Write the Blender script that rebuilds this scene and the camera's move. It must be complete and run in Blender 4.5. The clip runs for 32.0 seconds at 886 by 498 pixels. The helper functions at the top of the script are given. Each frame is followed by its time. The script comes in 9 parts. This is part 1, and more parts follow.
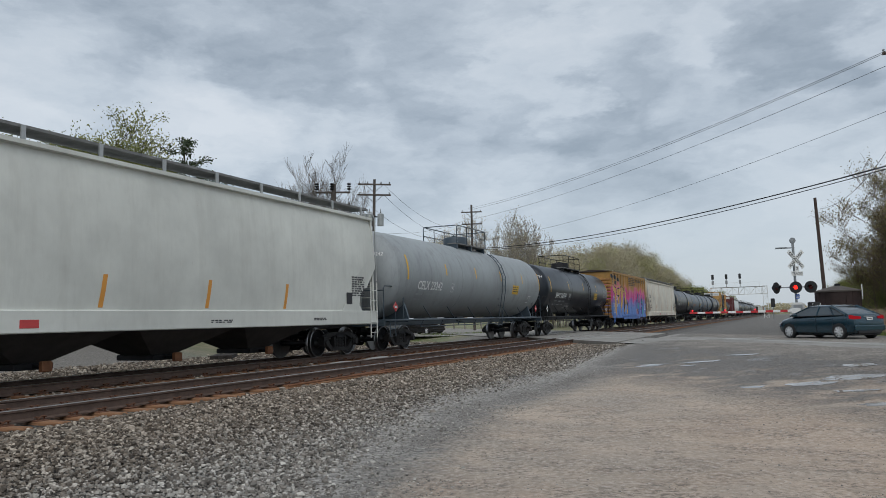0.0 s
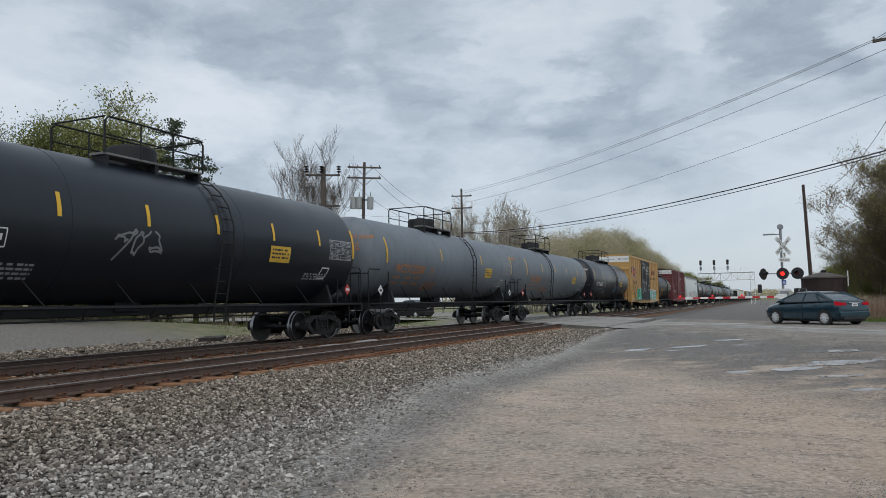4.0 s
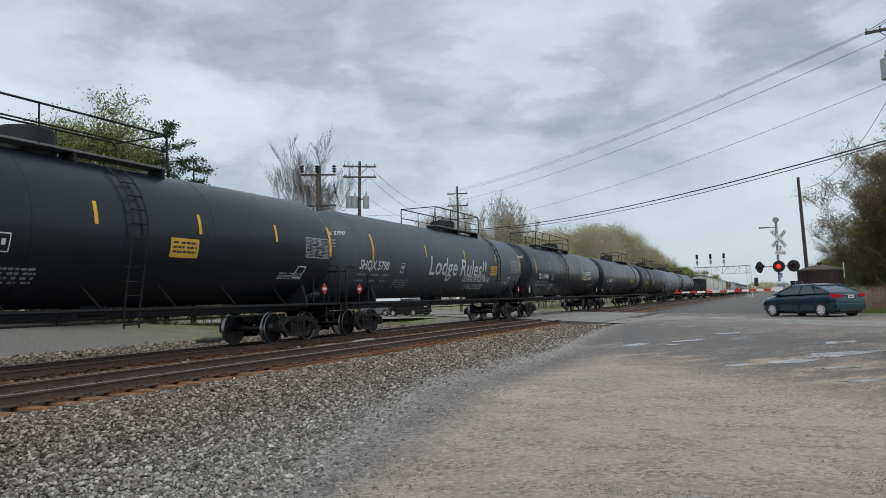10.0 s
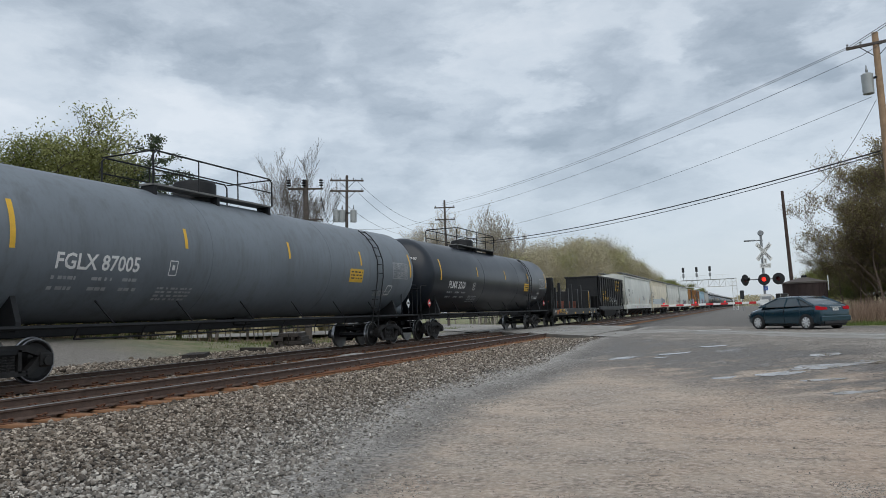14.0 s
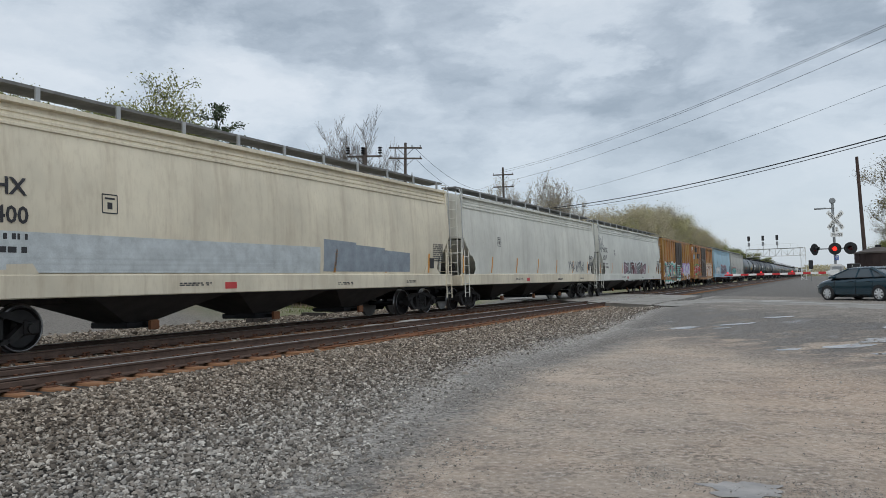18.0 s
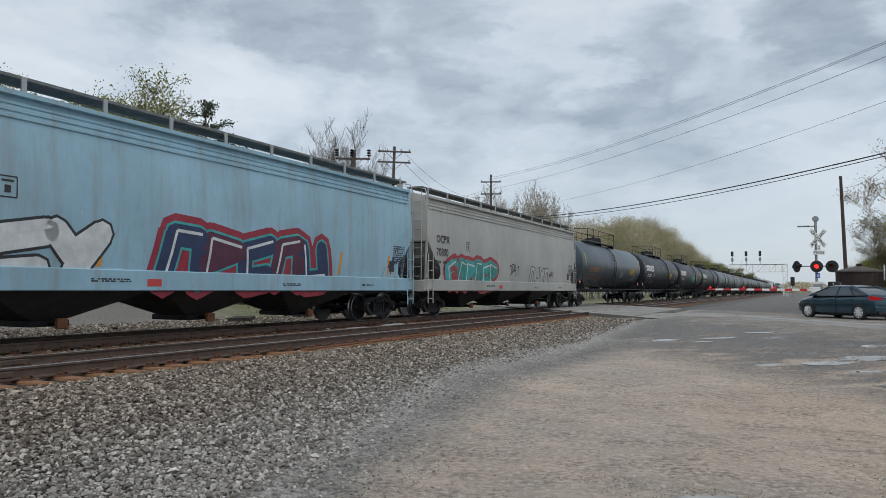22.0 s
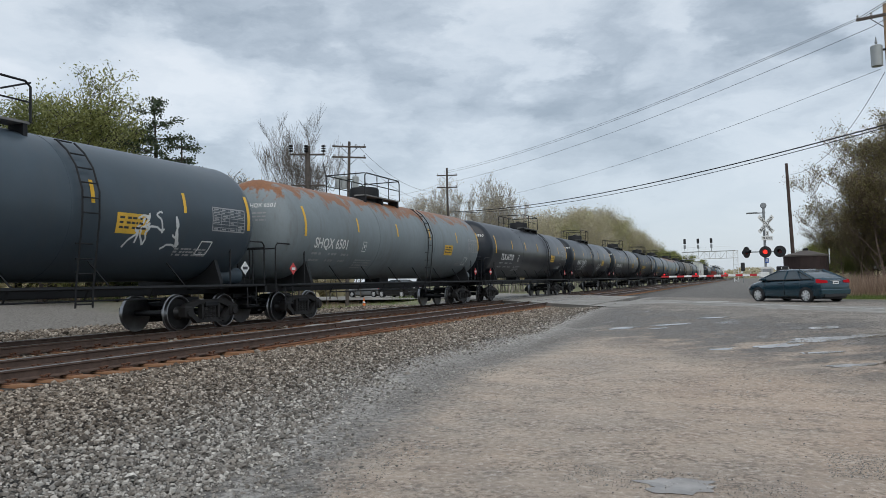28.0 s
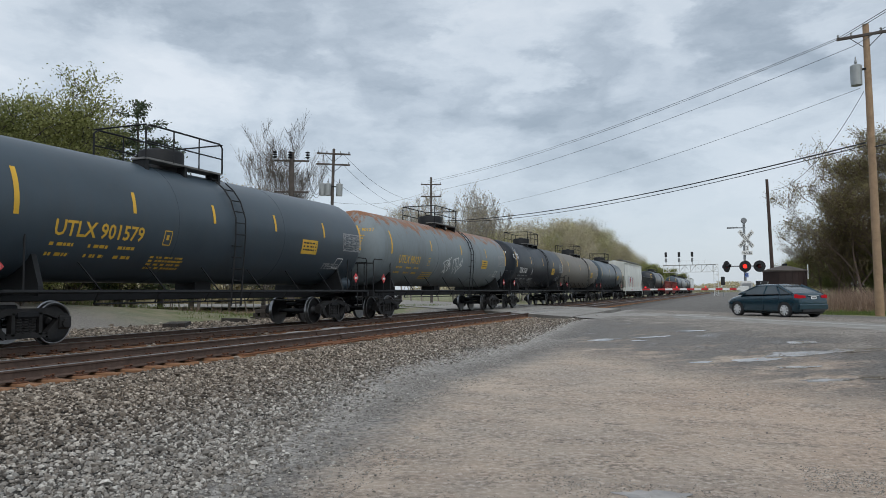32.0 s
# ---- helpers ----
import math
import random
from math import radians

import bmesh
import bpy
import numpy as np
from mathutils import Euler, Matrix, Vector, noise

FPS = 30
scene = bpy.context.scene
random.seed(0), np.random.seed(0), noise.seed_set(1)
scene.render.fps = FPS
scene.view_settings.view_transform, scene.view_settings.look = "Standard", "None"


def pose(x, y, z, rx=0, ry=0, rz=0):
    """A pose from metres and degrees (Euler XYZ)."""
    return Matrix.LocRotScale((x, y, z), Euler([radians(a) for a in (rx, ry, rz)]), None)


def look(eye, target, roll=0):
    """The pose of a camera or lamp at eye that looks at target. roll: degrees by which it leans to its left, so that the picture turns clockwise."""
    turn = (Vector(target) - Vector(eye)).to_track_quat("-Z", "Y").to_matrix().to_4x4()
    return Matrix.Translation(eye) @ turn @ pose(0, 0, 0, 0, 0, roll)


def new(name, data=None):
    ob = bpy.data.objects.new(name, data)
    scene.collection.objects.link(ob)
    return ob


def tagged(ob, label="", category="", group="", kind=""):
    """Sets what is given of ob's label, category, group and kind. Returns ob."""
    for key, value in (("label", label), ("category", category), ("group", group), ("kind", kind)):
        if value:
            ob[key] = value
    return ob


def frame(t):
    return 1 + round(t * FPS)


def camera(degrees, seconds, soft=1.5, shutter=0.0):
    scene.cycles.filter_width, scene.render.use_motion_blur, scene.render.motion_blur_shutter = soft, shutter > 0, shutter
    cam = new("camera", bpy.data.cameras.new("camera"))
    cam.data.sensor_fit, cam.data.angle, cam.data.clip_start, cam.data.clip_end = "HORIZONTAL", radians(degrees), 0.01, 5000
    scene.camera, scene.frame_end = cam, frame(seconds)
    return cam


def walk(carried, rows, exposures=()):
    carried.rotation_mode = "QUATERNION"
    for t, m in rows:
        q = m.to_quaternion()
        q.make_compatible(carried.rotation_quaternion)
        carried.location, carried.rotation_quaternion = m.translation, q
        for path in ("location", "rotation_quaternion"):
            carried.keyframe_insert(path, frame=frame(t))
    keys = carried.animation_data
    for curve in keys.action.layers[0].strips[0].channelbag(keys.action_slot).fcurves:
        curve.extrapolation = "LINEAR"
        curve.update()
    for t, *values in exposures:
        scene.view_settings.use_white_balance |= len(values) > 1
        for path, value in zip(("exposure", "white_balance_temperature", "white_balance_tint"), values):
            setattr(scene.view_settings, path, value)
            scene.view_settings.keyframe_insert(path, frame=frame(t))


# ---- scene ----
# x right of the tracks, y along them, z = 0 at the top of the rails.

# ---- camera: held by hand on one spot, only turning ----
cam = camera(61.3, 32.0, soft=0.45)
EYE = Vector((0.0, 0.0, 1.09))
TURNS = [  # seconds, yaw to the left of the tracks, pitch up, roll
    (0, 24.42, 5.43, 1.37), (0.5, 24.19, 5.03, 1.45), (1, 24.07, 4.65, 1.41), (1.5, 24.3, 4.31, 1.38),
    (2, 24.41, 4.35, 1.79), (2.5, 23.93, 5.1, 2.01), (3, 23.72, 5.53, 1.61), (3.5, 23.79, 4.94, 1.28),
    (5.5, 22.77, 2.93, 0.16), (6, 22.55, 3.08, 0.23), (6.5, 22.28, 3.49, 0.42), (7, 22.25, 4.02, 0.62),
    (7.5, 22.74, 4.4, 1.14), (8, 23.05, 4.37, 1.4), (8.5, 22.83, 4.28, 1.78), (9, 22.81, 4.26, 1.9),
    (9.5, 23, 4.01, 1.9), (10, 23.39, 4.01, 1.87), (10.5, 23.56, 4.17, 1.62), (11, 23.61, 4.2, 1.65),
    (11.5, 23.7, 4.32, 1.87), (12, 23.67, 4.48, 2.77), (12.5, 23.52, 4.74, 3.43), (13, 22.98, 5.04, 2.89),
    (13.5, 22.57, 5.07, 2.49), (15.5, 22.84, 4.83, 0.62), (16, 24.22, 4.08, 1.2), (16.5, 26.6, 3.63, 1.3),
    (17, 28.15, 3.17, 1.59), (17.5, 27.64, 2.95, 1.85), (18, 26.92, 2.68, 1.55), (18.5, 26.37, 2.48, 0.96),
    (19, 26.12, 2.55, 0.82), (19.5, 26.07, 2.64, 0.38), (20, 26.04, 2.67, -0.26), (20.5, 25.91, 2.69, -0.73),
    (21, 25.8, 2.62, -0.5), (21.5, 25.63, 2.98, -0.09), (22, 25.82, 3.07, -0.28), (22.5, 25.94, 2.7, -0.64),
    (23, 25.75, 2.39, -1.17), (23.5, 25.42, 2.27, -1.23), (24, 25.08, 2.34, -0.81), (24.5, 24.65, 2.49, -0.24),
    (25, 24.25, 2.65, 0.32), (25.5, 24.11, 2.73, 0.75), (27.5, 22.91, 2.6, 1.12), (28, 22.58, 2.58, 1.25),
    (28.5, 22.35, 2.58, 1.28), (29, 21.96, 2.6, 1.03), (29.5, 21.59, 2.68, 1.1), (30, 21.24, 2.61, 1.01),
    (30.5, 21.16, 2.71, 0.65), (31, 21.24, 2.89, 0.1), (31.5, 21.36, 2.99, -0.25), (32, 21.26, 3.26, 0.31),
]


def held(yaw, pitch, roll):
    y, p = radians(yaw), radians(pitch)
    ahead = Vector((-math.sin(y) * math.cos(p), math.cos(y) * math.cos(p), math.sin(p)))
    return look(EYE, EYE + ahead * 10, -roll)


# the phone darkens its picture while pale wagons fill it
STOPS = [(0, -0.24), (1, -0.20), (2, -0.12), (3, -0.22), (6, -0.02), (7, -0.14), (8, -0.12), (9, -0.22), (10, -0.10), (11, -0.14), (12, -0.06), (13, -0.08), (16, -0.10), (17, -0.10), (18, -0.12), (19, -0.14),
         (20, -0.14), (21, -0.10), (22, -0.12), (23, -0.10), (24, -0.04), (25, 0.0), (28, -0.04), (29, -0.02), (30, -0.04), (32, -0.08)]
walk(cam, [(t, held(a, b, c)) for t, a, b, c in TURNS], [(t, e + 0.04, 6440, 10) for t, e in STOPS])


# ---- sky and light: a closed overcast, brightest overhead ----
def nodes_of(tree):
    tree.nodes.clear()

    def add(kind, inputs=(), operation="", use_clamp=False, data_type="", blend_type="", interpolation_type="", feature="", sky=None):
        n = tree.nodes.new(kind)
        if operation:
            n.operation = operation
        if use_clamp:
            n.use_clamp = True
        if data_type:
            n.data_type, n.blend_type = data_type, blend_type
        if interpolation_type:
            n.interpolation_type = interpolation_type
        if feature:
            n.feature = feature
        if sky:
            n.sky_type, n.sun_disc, n.sun_elevation, n.sun_rotation = "NISHITA", False, *sky
        for key, v in dict(inputs).items():
            sock = n.inputs[key]
            if isinstance(v, bpy.types.NodeSocket):
                tree.links.new(v, sock)
            else:
                sock.default_value = v
        return n

    return add


def ramp(add, fac, stops):
    n = add("ShaderNodeValToRGB", {"Fac": fac})
    el = n.color_ramp.elements
    while len(el) < len(stops):
        el.new(0.5)
    for e, (p, c) in zip(el, stops):
        e.position = p
        e.color = (*c, 1) if len(c) == 3 else c
    return n.outputs["Color"]


def grey(v):
    return (v, v, v)


def math_node(add, op, a, b=0.0, c=0.0, clamp=False):
    return add("ShaderNodeMath", {0: a, 1: b, 2: c}, operation=op, use_clamp=clamp).outputs[0]


def mix(add, fac, a, b, blend="MIX"):
    n = add("ShaderNodeMix", {0: fac}, data_type="RGBA", blend_type=blend)
    for key, v in ((6, a), (7, b)):
        if isinstance(v, bpy.types.NodeSocket):
            add.tree.links.new(v, n.inputs[key])
        else:
            n.inputs[key].default_value = (*v, 1) if len(v) == 3 else v
    return n.outputs[2]


SUN_TURN, SUN_HEIGHT = radians(150), radians(52)
world = bpy.data.worlds.new("overcast_sky")
scene.world = world
world.use_nodes = True
add = nodes_of(world.node_tree)
add.tree = world.node_tree
ray_way = add("ShaderNodeTexCoord").outputs["Generated"]
parts3 = add("ShaderNodeSeparateXYZ", {0: ray_way})
flat_way = add("ShaderNodeMapping", {"Vector": ray_way, "Location": (3.1, 1.7, 0.4), "Scale": (1.0, 1.0, 2.4)}).outputs[0]
bend = add("ShaderNodeTexNoise", {"Vector": flat_way, "Scale": 5.0, "Detail": 6.0, "Roughness": 0.6}).outputs["Color"]
bend = add("ShaderNodeVectorMath", {0: bend, 1: (0.5, 0.5, 0.5)}, operation="SUBTRACT").outputs[0]
torn_way = add("ShaderNodeVectorMath", {0: add("ShaderNodeVectorMath", {0: bend, 1: (0.34, 0.34, 0.20)}, operation="MULTIPLY").outputs[0], 1: ray_way}, operation="ADD").outputs[0]
torn_way = add("ShaderNodeVectorMath", {0: torn_way}, operation="NORMALIZE").outputs[0]
soft_way = add("ShaderNodeVectorMath", {0: add("ShaderNodeVectorMath", {0: bend, 1: (0.22, 0.22, 0.22)}, operation="MULTIPLY").outputs[0], 1: flat_way}, operation="ADD").outputs[0]
big = add("ShaderNodeTexNoise", {"Vector": soft_way, "Scale": 3.4, "Detail": 7.0, "Roughness": 0.54}).outputs[0]
fine = add("ShaderNodeTexNoise", {"Vector": soft_way, "Scale": 11.0, "Detail": 6.0, "Roughness": 0.55}).outputs[0]
cover = math_node(add, "ADD", math_node(add, "MULTIPLY", math_node(add, "SUBTRACT", big, 0.5), 0.40), math_node(add, "MULTIPLY", math_node(add, "SUBTRACT", fine, 0.5), 0.21))
cover = math_node(add, "ADD", cover, 0.53)


def cloud_spot(yaw, up, width, depth):
    """A paler or darker bank of cloud with torn edges: its bearing, its height in degrees, its width, and how much it changes."""
    y, p = radians(yaw), radians(up)
    d = (math.sin(y) * math.cos(p), math.cos(y) * math.cos(p), math.sin(p))
    dot = add("ShaderNodeVectorMath", {0: torn_way, 1: d}, operation="DOT_PRODUCT").outputs["Value"]
    n = add("ShaderNodeMapRange", {0: dot, 1: math.cos(radians(width)), 2: math.cos(radians(width * 0.25)), 3: 0.0, 4: depth}, interpolation_type="SMOOTHSTEP")
    return n.outputs[0]


for spot in ((-43, 15.0, 7, 0.10), (-37, 14.5, 6, 0.09), (-31, 12.0, 6, 0.06), (-50, 20, 8, -0.05), (-36, 20.5, 8, -0.06), (-27, 21, 8, -0.04), (-23, 15.5, 6, -0.03), (-17, 14.5, 6, -0.06),
             (-10, 13.5, 7, -0.06), (-17, 19, 4, 0.07), (-5.5, 16, 5, 0.06), (-2, 21, 5, 0.05), (2.5, 19.5, 5, -0.11), (5, 7, 10, 0.05), (-55, 11, 9, 0.05)):
    cover = math_node(add, "ADD", cover, cloud_spot(*spot))
cloud = ramp(add, cover, ((0.30, (0.23, 0.28, 0.33)), (0.42, (0.33, 0.385, 0.44)), (0.50, (0.46, 0.52, 0.58)), (0.57, (0.58, 0.64, 0.695)), (0.70, (0.71, 0.755, 0.795))))
blue = add("ShaderNodeTexSky", sky=(SUN_HEIGHT, SUN_TURN)).outputs[0]
haze = add("ShaderNodeMapRange", {0: parts3.outputs[2], 1: 0.0, 2: 0.22, 3: 0.8, 4: 0.0}, interpolation_type="SMOOTHSTEP").outputs[0]
cloud = mix(add, haze, cloud, (0.505, 0.565, 0.63))
tint = mix(add, 1.0, mix(add, 1.0, blue, (0.02, 0.02, 0.02), "MULTIPLY"), cloud, "ADD")
add("ShaderNodeOutputWorld", {0: add("ShaderNodeBackground", {0: tint, 1: 1.0}).outputs[0]})

sun = new("sun", bpy.data.lights.new("sun", "SUN"))
sun.data.energy, sun.data.angle, sun.data.color = 1.25, radians(60), (1.0, 0.96, 0.9)
sun.matrix_world = look((0, 0, 50), Vector((0, 0, 50)) - Vector((math.sin(SUN_TURN) * math.cos(SUN_HEIGHT), math.cos(SUN_TURN) * math.cos(SUN_HEIGHT), math.sin(SUN_HEIGHT))))


# ---- materials ----
def material(name):
    m = bpy.data.materials.new(name)
    m.use_nodes = True
    add = nodes_of(m.node_tree)
    add.tree = m.node_tree
    return m, add


def finish(add, color, rough=0.6, metal=0.0, bump=None, strength=0.3, dist=0.02, **more):
    b = add("ShaderNodeBsdfPrincipled", {"Base Color": color if isinstance(color, bpy.types.NodeSocket) else (*color, 1), "Roughness": rough, "Metallic": metal})
    for k, v in more.items():
        b.inputs[k.replace("_", " ")].default_value = v
    if bump is not None:
        n = add("ShaderNodeBump", {"Height": bump, "Strength": strength, "Distance": dist})
        add.tree.links.new(n.outputs[0], b.inputs["Normal"])
    add("ShaderNodeOutputMaterial", {0: b.outputs[0]})


def noise_of(add, scale, detail=5.0, rough=0.6, stretch=None, kind="Object", seed=0.0):
    v = add("ShaderNodeTexCoord").outputs[kind]
    v = add("ShaderNodeMapping", {"Vector": v, "Location": (seed, seed * 0.7, seed * 0.3), "Scale": stretch or (1, 1, 1)}).outputs[0]
    return add("ShaderNodeTexNoise", {"Vector": v, "Scale": scale, "Detail": detail, "Roughness": rough}).outputs[0]


def plain(name, color, rough=0.6, metal=0.0, vary=0.25, scale=3.0, bump=0.15, kind="Object"):
    """An even material with two sizes of unevenness."""
    m, add = material(name)
    a, b = noise_of(add, scale, 4, kind=kind), noise_of(add, scale * 14, 3, kind=kind)
    f = math_node(add, "ADD", math_node(add, "MULTIPLY", a, 0.7), math_node(add, "MULTIPLY", b, 0.3))
    c = ramp(add, f, ((0.3, [x * (1 - vary) for x in color]), (0.7, [min(1, x * (1 + vary)) for x in color])))
    finish(add, c, rough, metal, b, bump, 0.01)
    return m


def car_paint(name, color, rust=0.0, streak=0.3, rough=0.55, dirt=(0.16, 0.13, 0.10), seed=0.0, patch=None, gloss=0.5, crown=0.0, wash=0.5):
    """Weathered paint of a wagon: large fading, long streaks that run down, and rust that breaks through."""
    m, add = material(name)
    fade = noise_of(add, 0.5, 4, 0.6, seed=seed)
    run = noise_of(add, 2.6, 5, 0.65, (1.0, 1.0, 0.09), seed=seed + 3)
    spots = noise_of(add, 1.7, 8, 0.7, (1.0, 1.0, 0.55), seed=seed + 7)
    grain = noise_of(add, 38.0, 3, 0.6)
    c = ramp(add, fade, ((0.3, [x * 0.84 for x in color]), (0.7, [min(1.0, x * 1.12) for x in color])))
    if patch:
        c = mix(add, ramp(add, noise_of(add, 0.9, 5, 0.6, (1.0, 0.9, 0.5), seed=seed + 5), ((0.50, grey(0)), (0.56, grey(0.85)))), c, patch)
    s = ramp(add, run, ((wash, grey(0)), (wash + 0.24, grey(streak))))
    c = mix(add, s, c, dirt)
    c = mix(add, ramp(add, noise_of(add, 9.0, 6, 0.7, (1.0, 1.0, 0.35), seed=seed + 1), ((0.50, grey(0)), (0.72, grey(streak * 0.5)))), c, dirt)
    if crown:
        # rust that has spread over the top of the shell
        high = add("ShaderNodeSeparateXYZ", {0: add("ShaderNodeTexCoord").outputs["Object"]}).outputs[2]
        high = add("ShaderNodeMapRange", {0: high, 1: 2.9, 2: 4.3, 3: -0.16, 4: crown}).outputs[0]
        spots = math_node(add, "ADD", spots, high)
    if rust > 0:
        r = ramp(add, spots, ((0.74 - 0.3 * rust, grey(0)), (0.80 - 0.27 * rust, grey(1))))
        rc = ramp(add, grain, ((0.3, (0.14, 0.055, 0.025)), (0.7, (0.34, 0.15, 0.06))))
        c = mix(add, r, c, rc)
    finish(add, c, math_node(add, "ADD", math_node(add, "MULTIPLY", fade, 0.25), rough - 0.1), 0.0, math_node(add, "ADD", fade, math_node(add, "MULTIPLY", grain, 0.05)), 0.12, 0.03, Specular_IOR_Level=gloss)
    return m


def sprayed_fade(name, base, bands, y0, y1, rust=0.3, seed=0.0):
    """Old paint with a clouded fade of spray over it: bands of (height, colour), fading upwards into the old paint."""
    m, add = material(name)
    xyz = add("ShaderNodeSeparateXYZ", {0: add("ShaderNodeTexCoord").outputs["Object"]})
    cloud = noise_of(add, 0.75, 4, 0.6, seed=seed)
    fade = noise_of(add, 0.5, 4, 0.6, seed=seed)
    run = noise_of(add, 2.6, 5, 0.65, (1.0, 1.0, 0.09), seed=seed + 3)
    spots = noise_of(add, 1.7, 8, 0.7, (1.0, 1.0, 0.5), seed=seed + 7)
    tongue = noise_of(add, 1.5, 3, 0.5, (1.0, 1.0, 0.5), seed=seed + 9)
    zz = math_node(add, "ADD", xyz.outputs[2], math_node(add, "MULTIPLY", math_node(add, "SUBTRACT", cloud, 0.5), 1.5))
    zz = math_node(add, "ADD", zz, math_node(add, "MULTIPLY", math_node(add, "SUBTRACT", tongue, 0.5), 1.3))
    c = ramp(add, fade, ((0.3, [x * 0.75 for x in base]), (0.7, [min(1, x * 1.2) for x in base])))
    over = ramp(add, add("ShaderNodeMapRange", {0: zz, 1: 0.5, 2: 5.0, 3: 0.0, 4: 1.0}).outputs[0], [((z - 0.5) / 4.5, col) for z, col in bands])
    top = bands[-1][0]
    inside = add("ShaderNodeMapRange", {0: zz, 1: top - 0.15, 2: top + 0.35, 3: 1.0, 4: 0.0}).outputs[0]
    yy = math_node(add, "ADD", xyz.outputs[1], math_node(add, "MULTIPLY", math_node(add, "SUBTRACT", cloud, 0.5), 1.2))
    inside = math_node(add, "MULTIPLY", inside, math_node(add, "MULTIPLY", math_node(add, "GREATER_THAN", yy, y0), math_node(add, "LESS_THAN", yy, y1)))
    inside = math_node(add, "MULTIPLY", inside, math_node(add, "GREATER_THAN", xyz.outputs[0], 0.5))
    c = mix(add, inside, c, over)
    c = mix(add, ramp(add, run, ((0.54, grey(0)), (0.80, grey(0.35)))), c, (0.10, 0.075, 0.05))
    r = ramp(add, spots, ((0.72 - 0.3 * rust, grey(0)), (0.80 - 0.27 * rust, grey(0.85))))
    c = mix(add, r, c, (0.17, 0.075, 0.035))
    finish(add, c, 0.6, 0.0, fade, 0.1, 0.03)
    return m


BLACK_IRON = plain("black_iron", (0.008, 0.009, 0.011), 0.7, 0.1, 0.5)
TRUCK_IRON = plain("grimy_truck_iron", (0.017, 0.016, 0.016), 0.7, 0.1, 0.6, 5)
WHEEL_FACE = plain("wheel_steel", (0.020, 0.020, 0.021), 0.45, 0.5, 0.45, 5)
TREAD = plain("polished_tread", (0.30, 0.30, 0.31), 0.30, 1.0, 0.2, 8, 0.05)
GALVANISED = plain("galvanised_steel", (0.42, 0.43, 0.43), 0.5, 0.6, 0.2)
GRATING = plain("walkway_grating", (0.20, 0.20, 0.195), 0.7, 0.4, 0.35)
YELLOW_STRIP = plain("yellow_reflector", (0.72, 0.43, 0.035), 0.45, 0, 0.12)
ORANGE_STRIP = plain("orange_reflector", (0.68, 0.30, 0.05), 0.5, 0, 0.12)
WHITE_MARK = plain("white_lettering", (0.72, 0.73, 0.72), 0.6, 0, 0.12)
GREY_MARK = plain("faded_lettering", (0.33, 0.34, 0.35), 0.7, 0, 0.2)
YELLOW_MARK = plain("yellow_lettering", (0.68, 0.42, 0.05), 0.6, 0, 0.15)
ORANGE_MARK = plain("orange_lettering", (0.45, 0.17, 0.05), 0.6, 0, 0.2)
BLACK_MARK = plain("black_lettering", (0.03, 0.03, 0.035), 0.6, 0, 0.2)
RED_MARK = plain("red_marking", (0.55, 0.06, 0.06), 0.55, 0, 0.15)
SPRAY_TEAL = plain("teal_spray", (0.05, 0.36, 0.36), 0.6, 0, 0.25)
SPRAY_WHITE = plain("white_spray", (0.62, 0.64, 0.64), 0.65, 0, 0.25)
SPRAY_ORANGE = plain("orange_spray", (0.42, 0.15, 0.06), 0.65, 0, 0.2)
SPRAY_NAVY = plain("navy_spray", (0.03, 0.045, 0.11), 0.6, 0, 0.25)
SPRAY_RED = plain("red_spray", (0.35, 0.05, 0.06), 0.6, 0, 0.2)
SPRAY_GREY = plain("faded_spray", (0.20, 0.21, 0.22), 0.7, 0, 0.25)
RAIL_SIDE = plain("rusty_rail", (0.105, 0.069, 0.053), 0.75, 0.1, 0.4, 5)
RAIL_HEAD = plain("worn_rail_head", (0.40, 0.39, 0.38), 0.3, 0.9, 0.25, 5, 0.06)
RUSTY = plain("orange_rust", (0.20, 0.085, 0.040), 0.85, 0.1, 0.4, 6, 0.3)
PLATE_RUST = plain("brown_plate_rust", (0.15, 0.070, 0.040), 0.8, 0.2, 0.6, 3, 0.3, "Generated")


def tie_material():
    """Old tie timber, dark in the middle, stained orange by rust from the plates and rails."""
    m, add = material("old_tie_timber")
    across = add("ShaderNodeSeparateXYZ", {0: add("ShaderNodeTexCoord").outputs["Object"]}).outputs[0]
    grain = noise_of(add, 6.0, 6, 0.65, (0.25, 3.0, 2.0))
    c = ramp(add, grain, ((0.3, (0.03, 0.023, 0.019)), (0.7, (0.085, 0.062, 0.048))))
    stain = add("ShaderNodeMapRange", {0: math_node(add, "ADD", across, math_node(add, "MULTIPLY", grain, 0.3)), 1: 0.72, 2: 1.0, 3: 0.0, 4: 0.85}).outputs[0]
    c = mix(add, stain, c, ramp(add, grain, ((0.3, (0.15, 0.068, 0.032)), (0.7, (0.42, 0.215, 0.105)))))
    finish(add, c, 0.9, 0.0, grain, 0.6, 0.02)
    return m


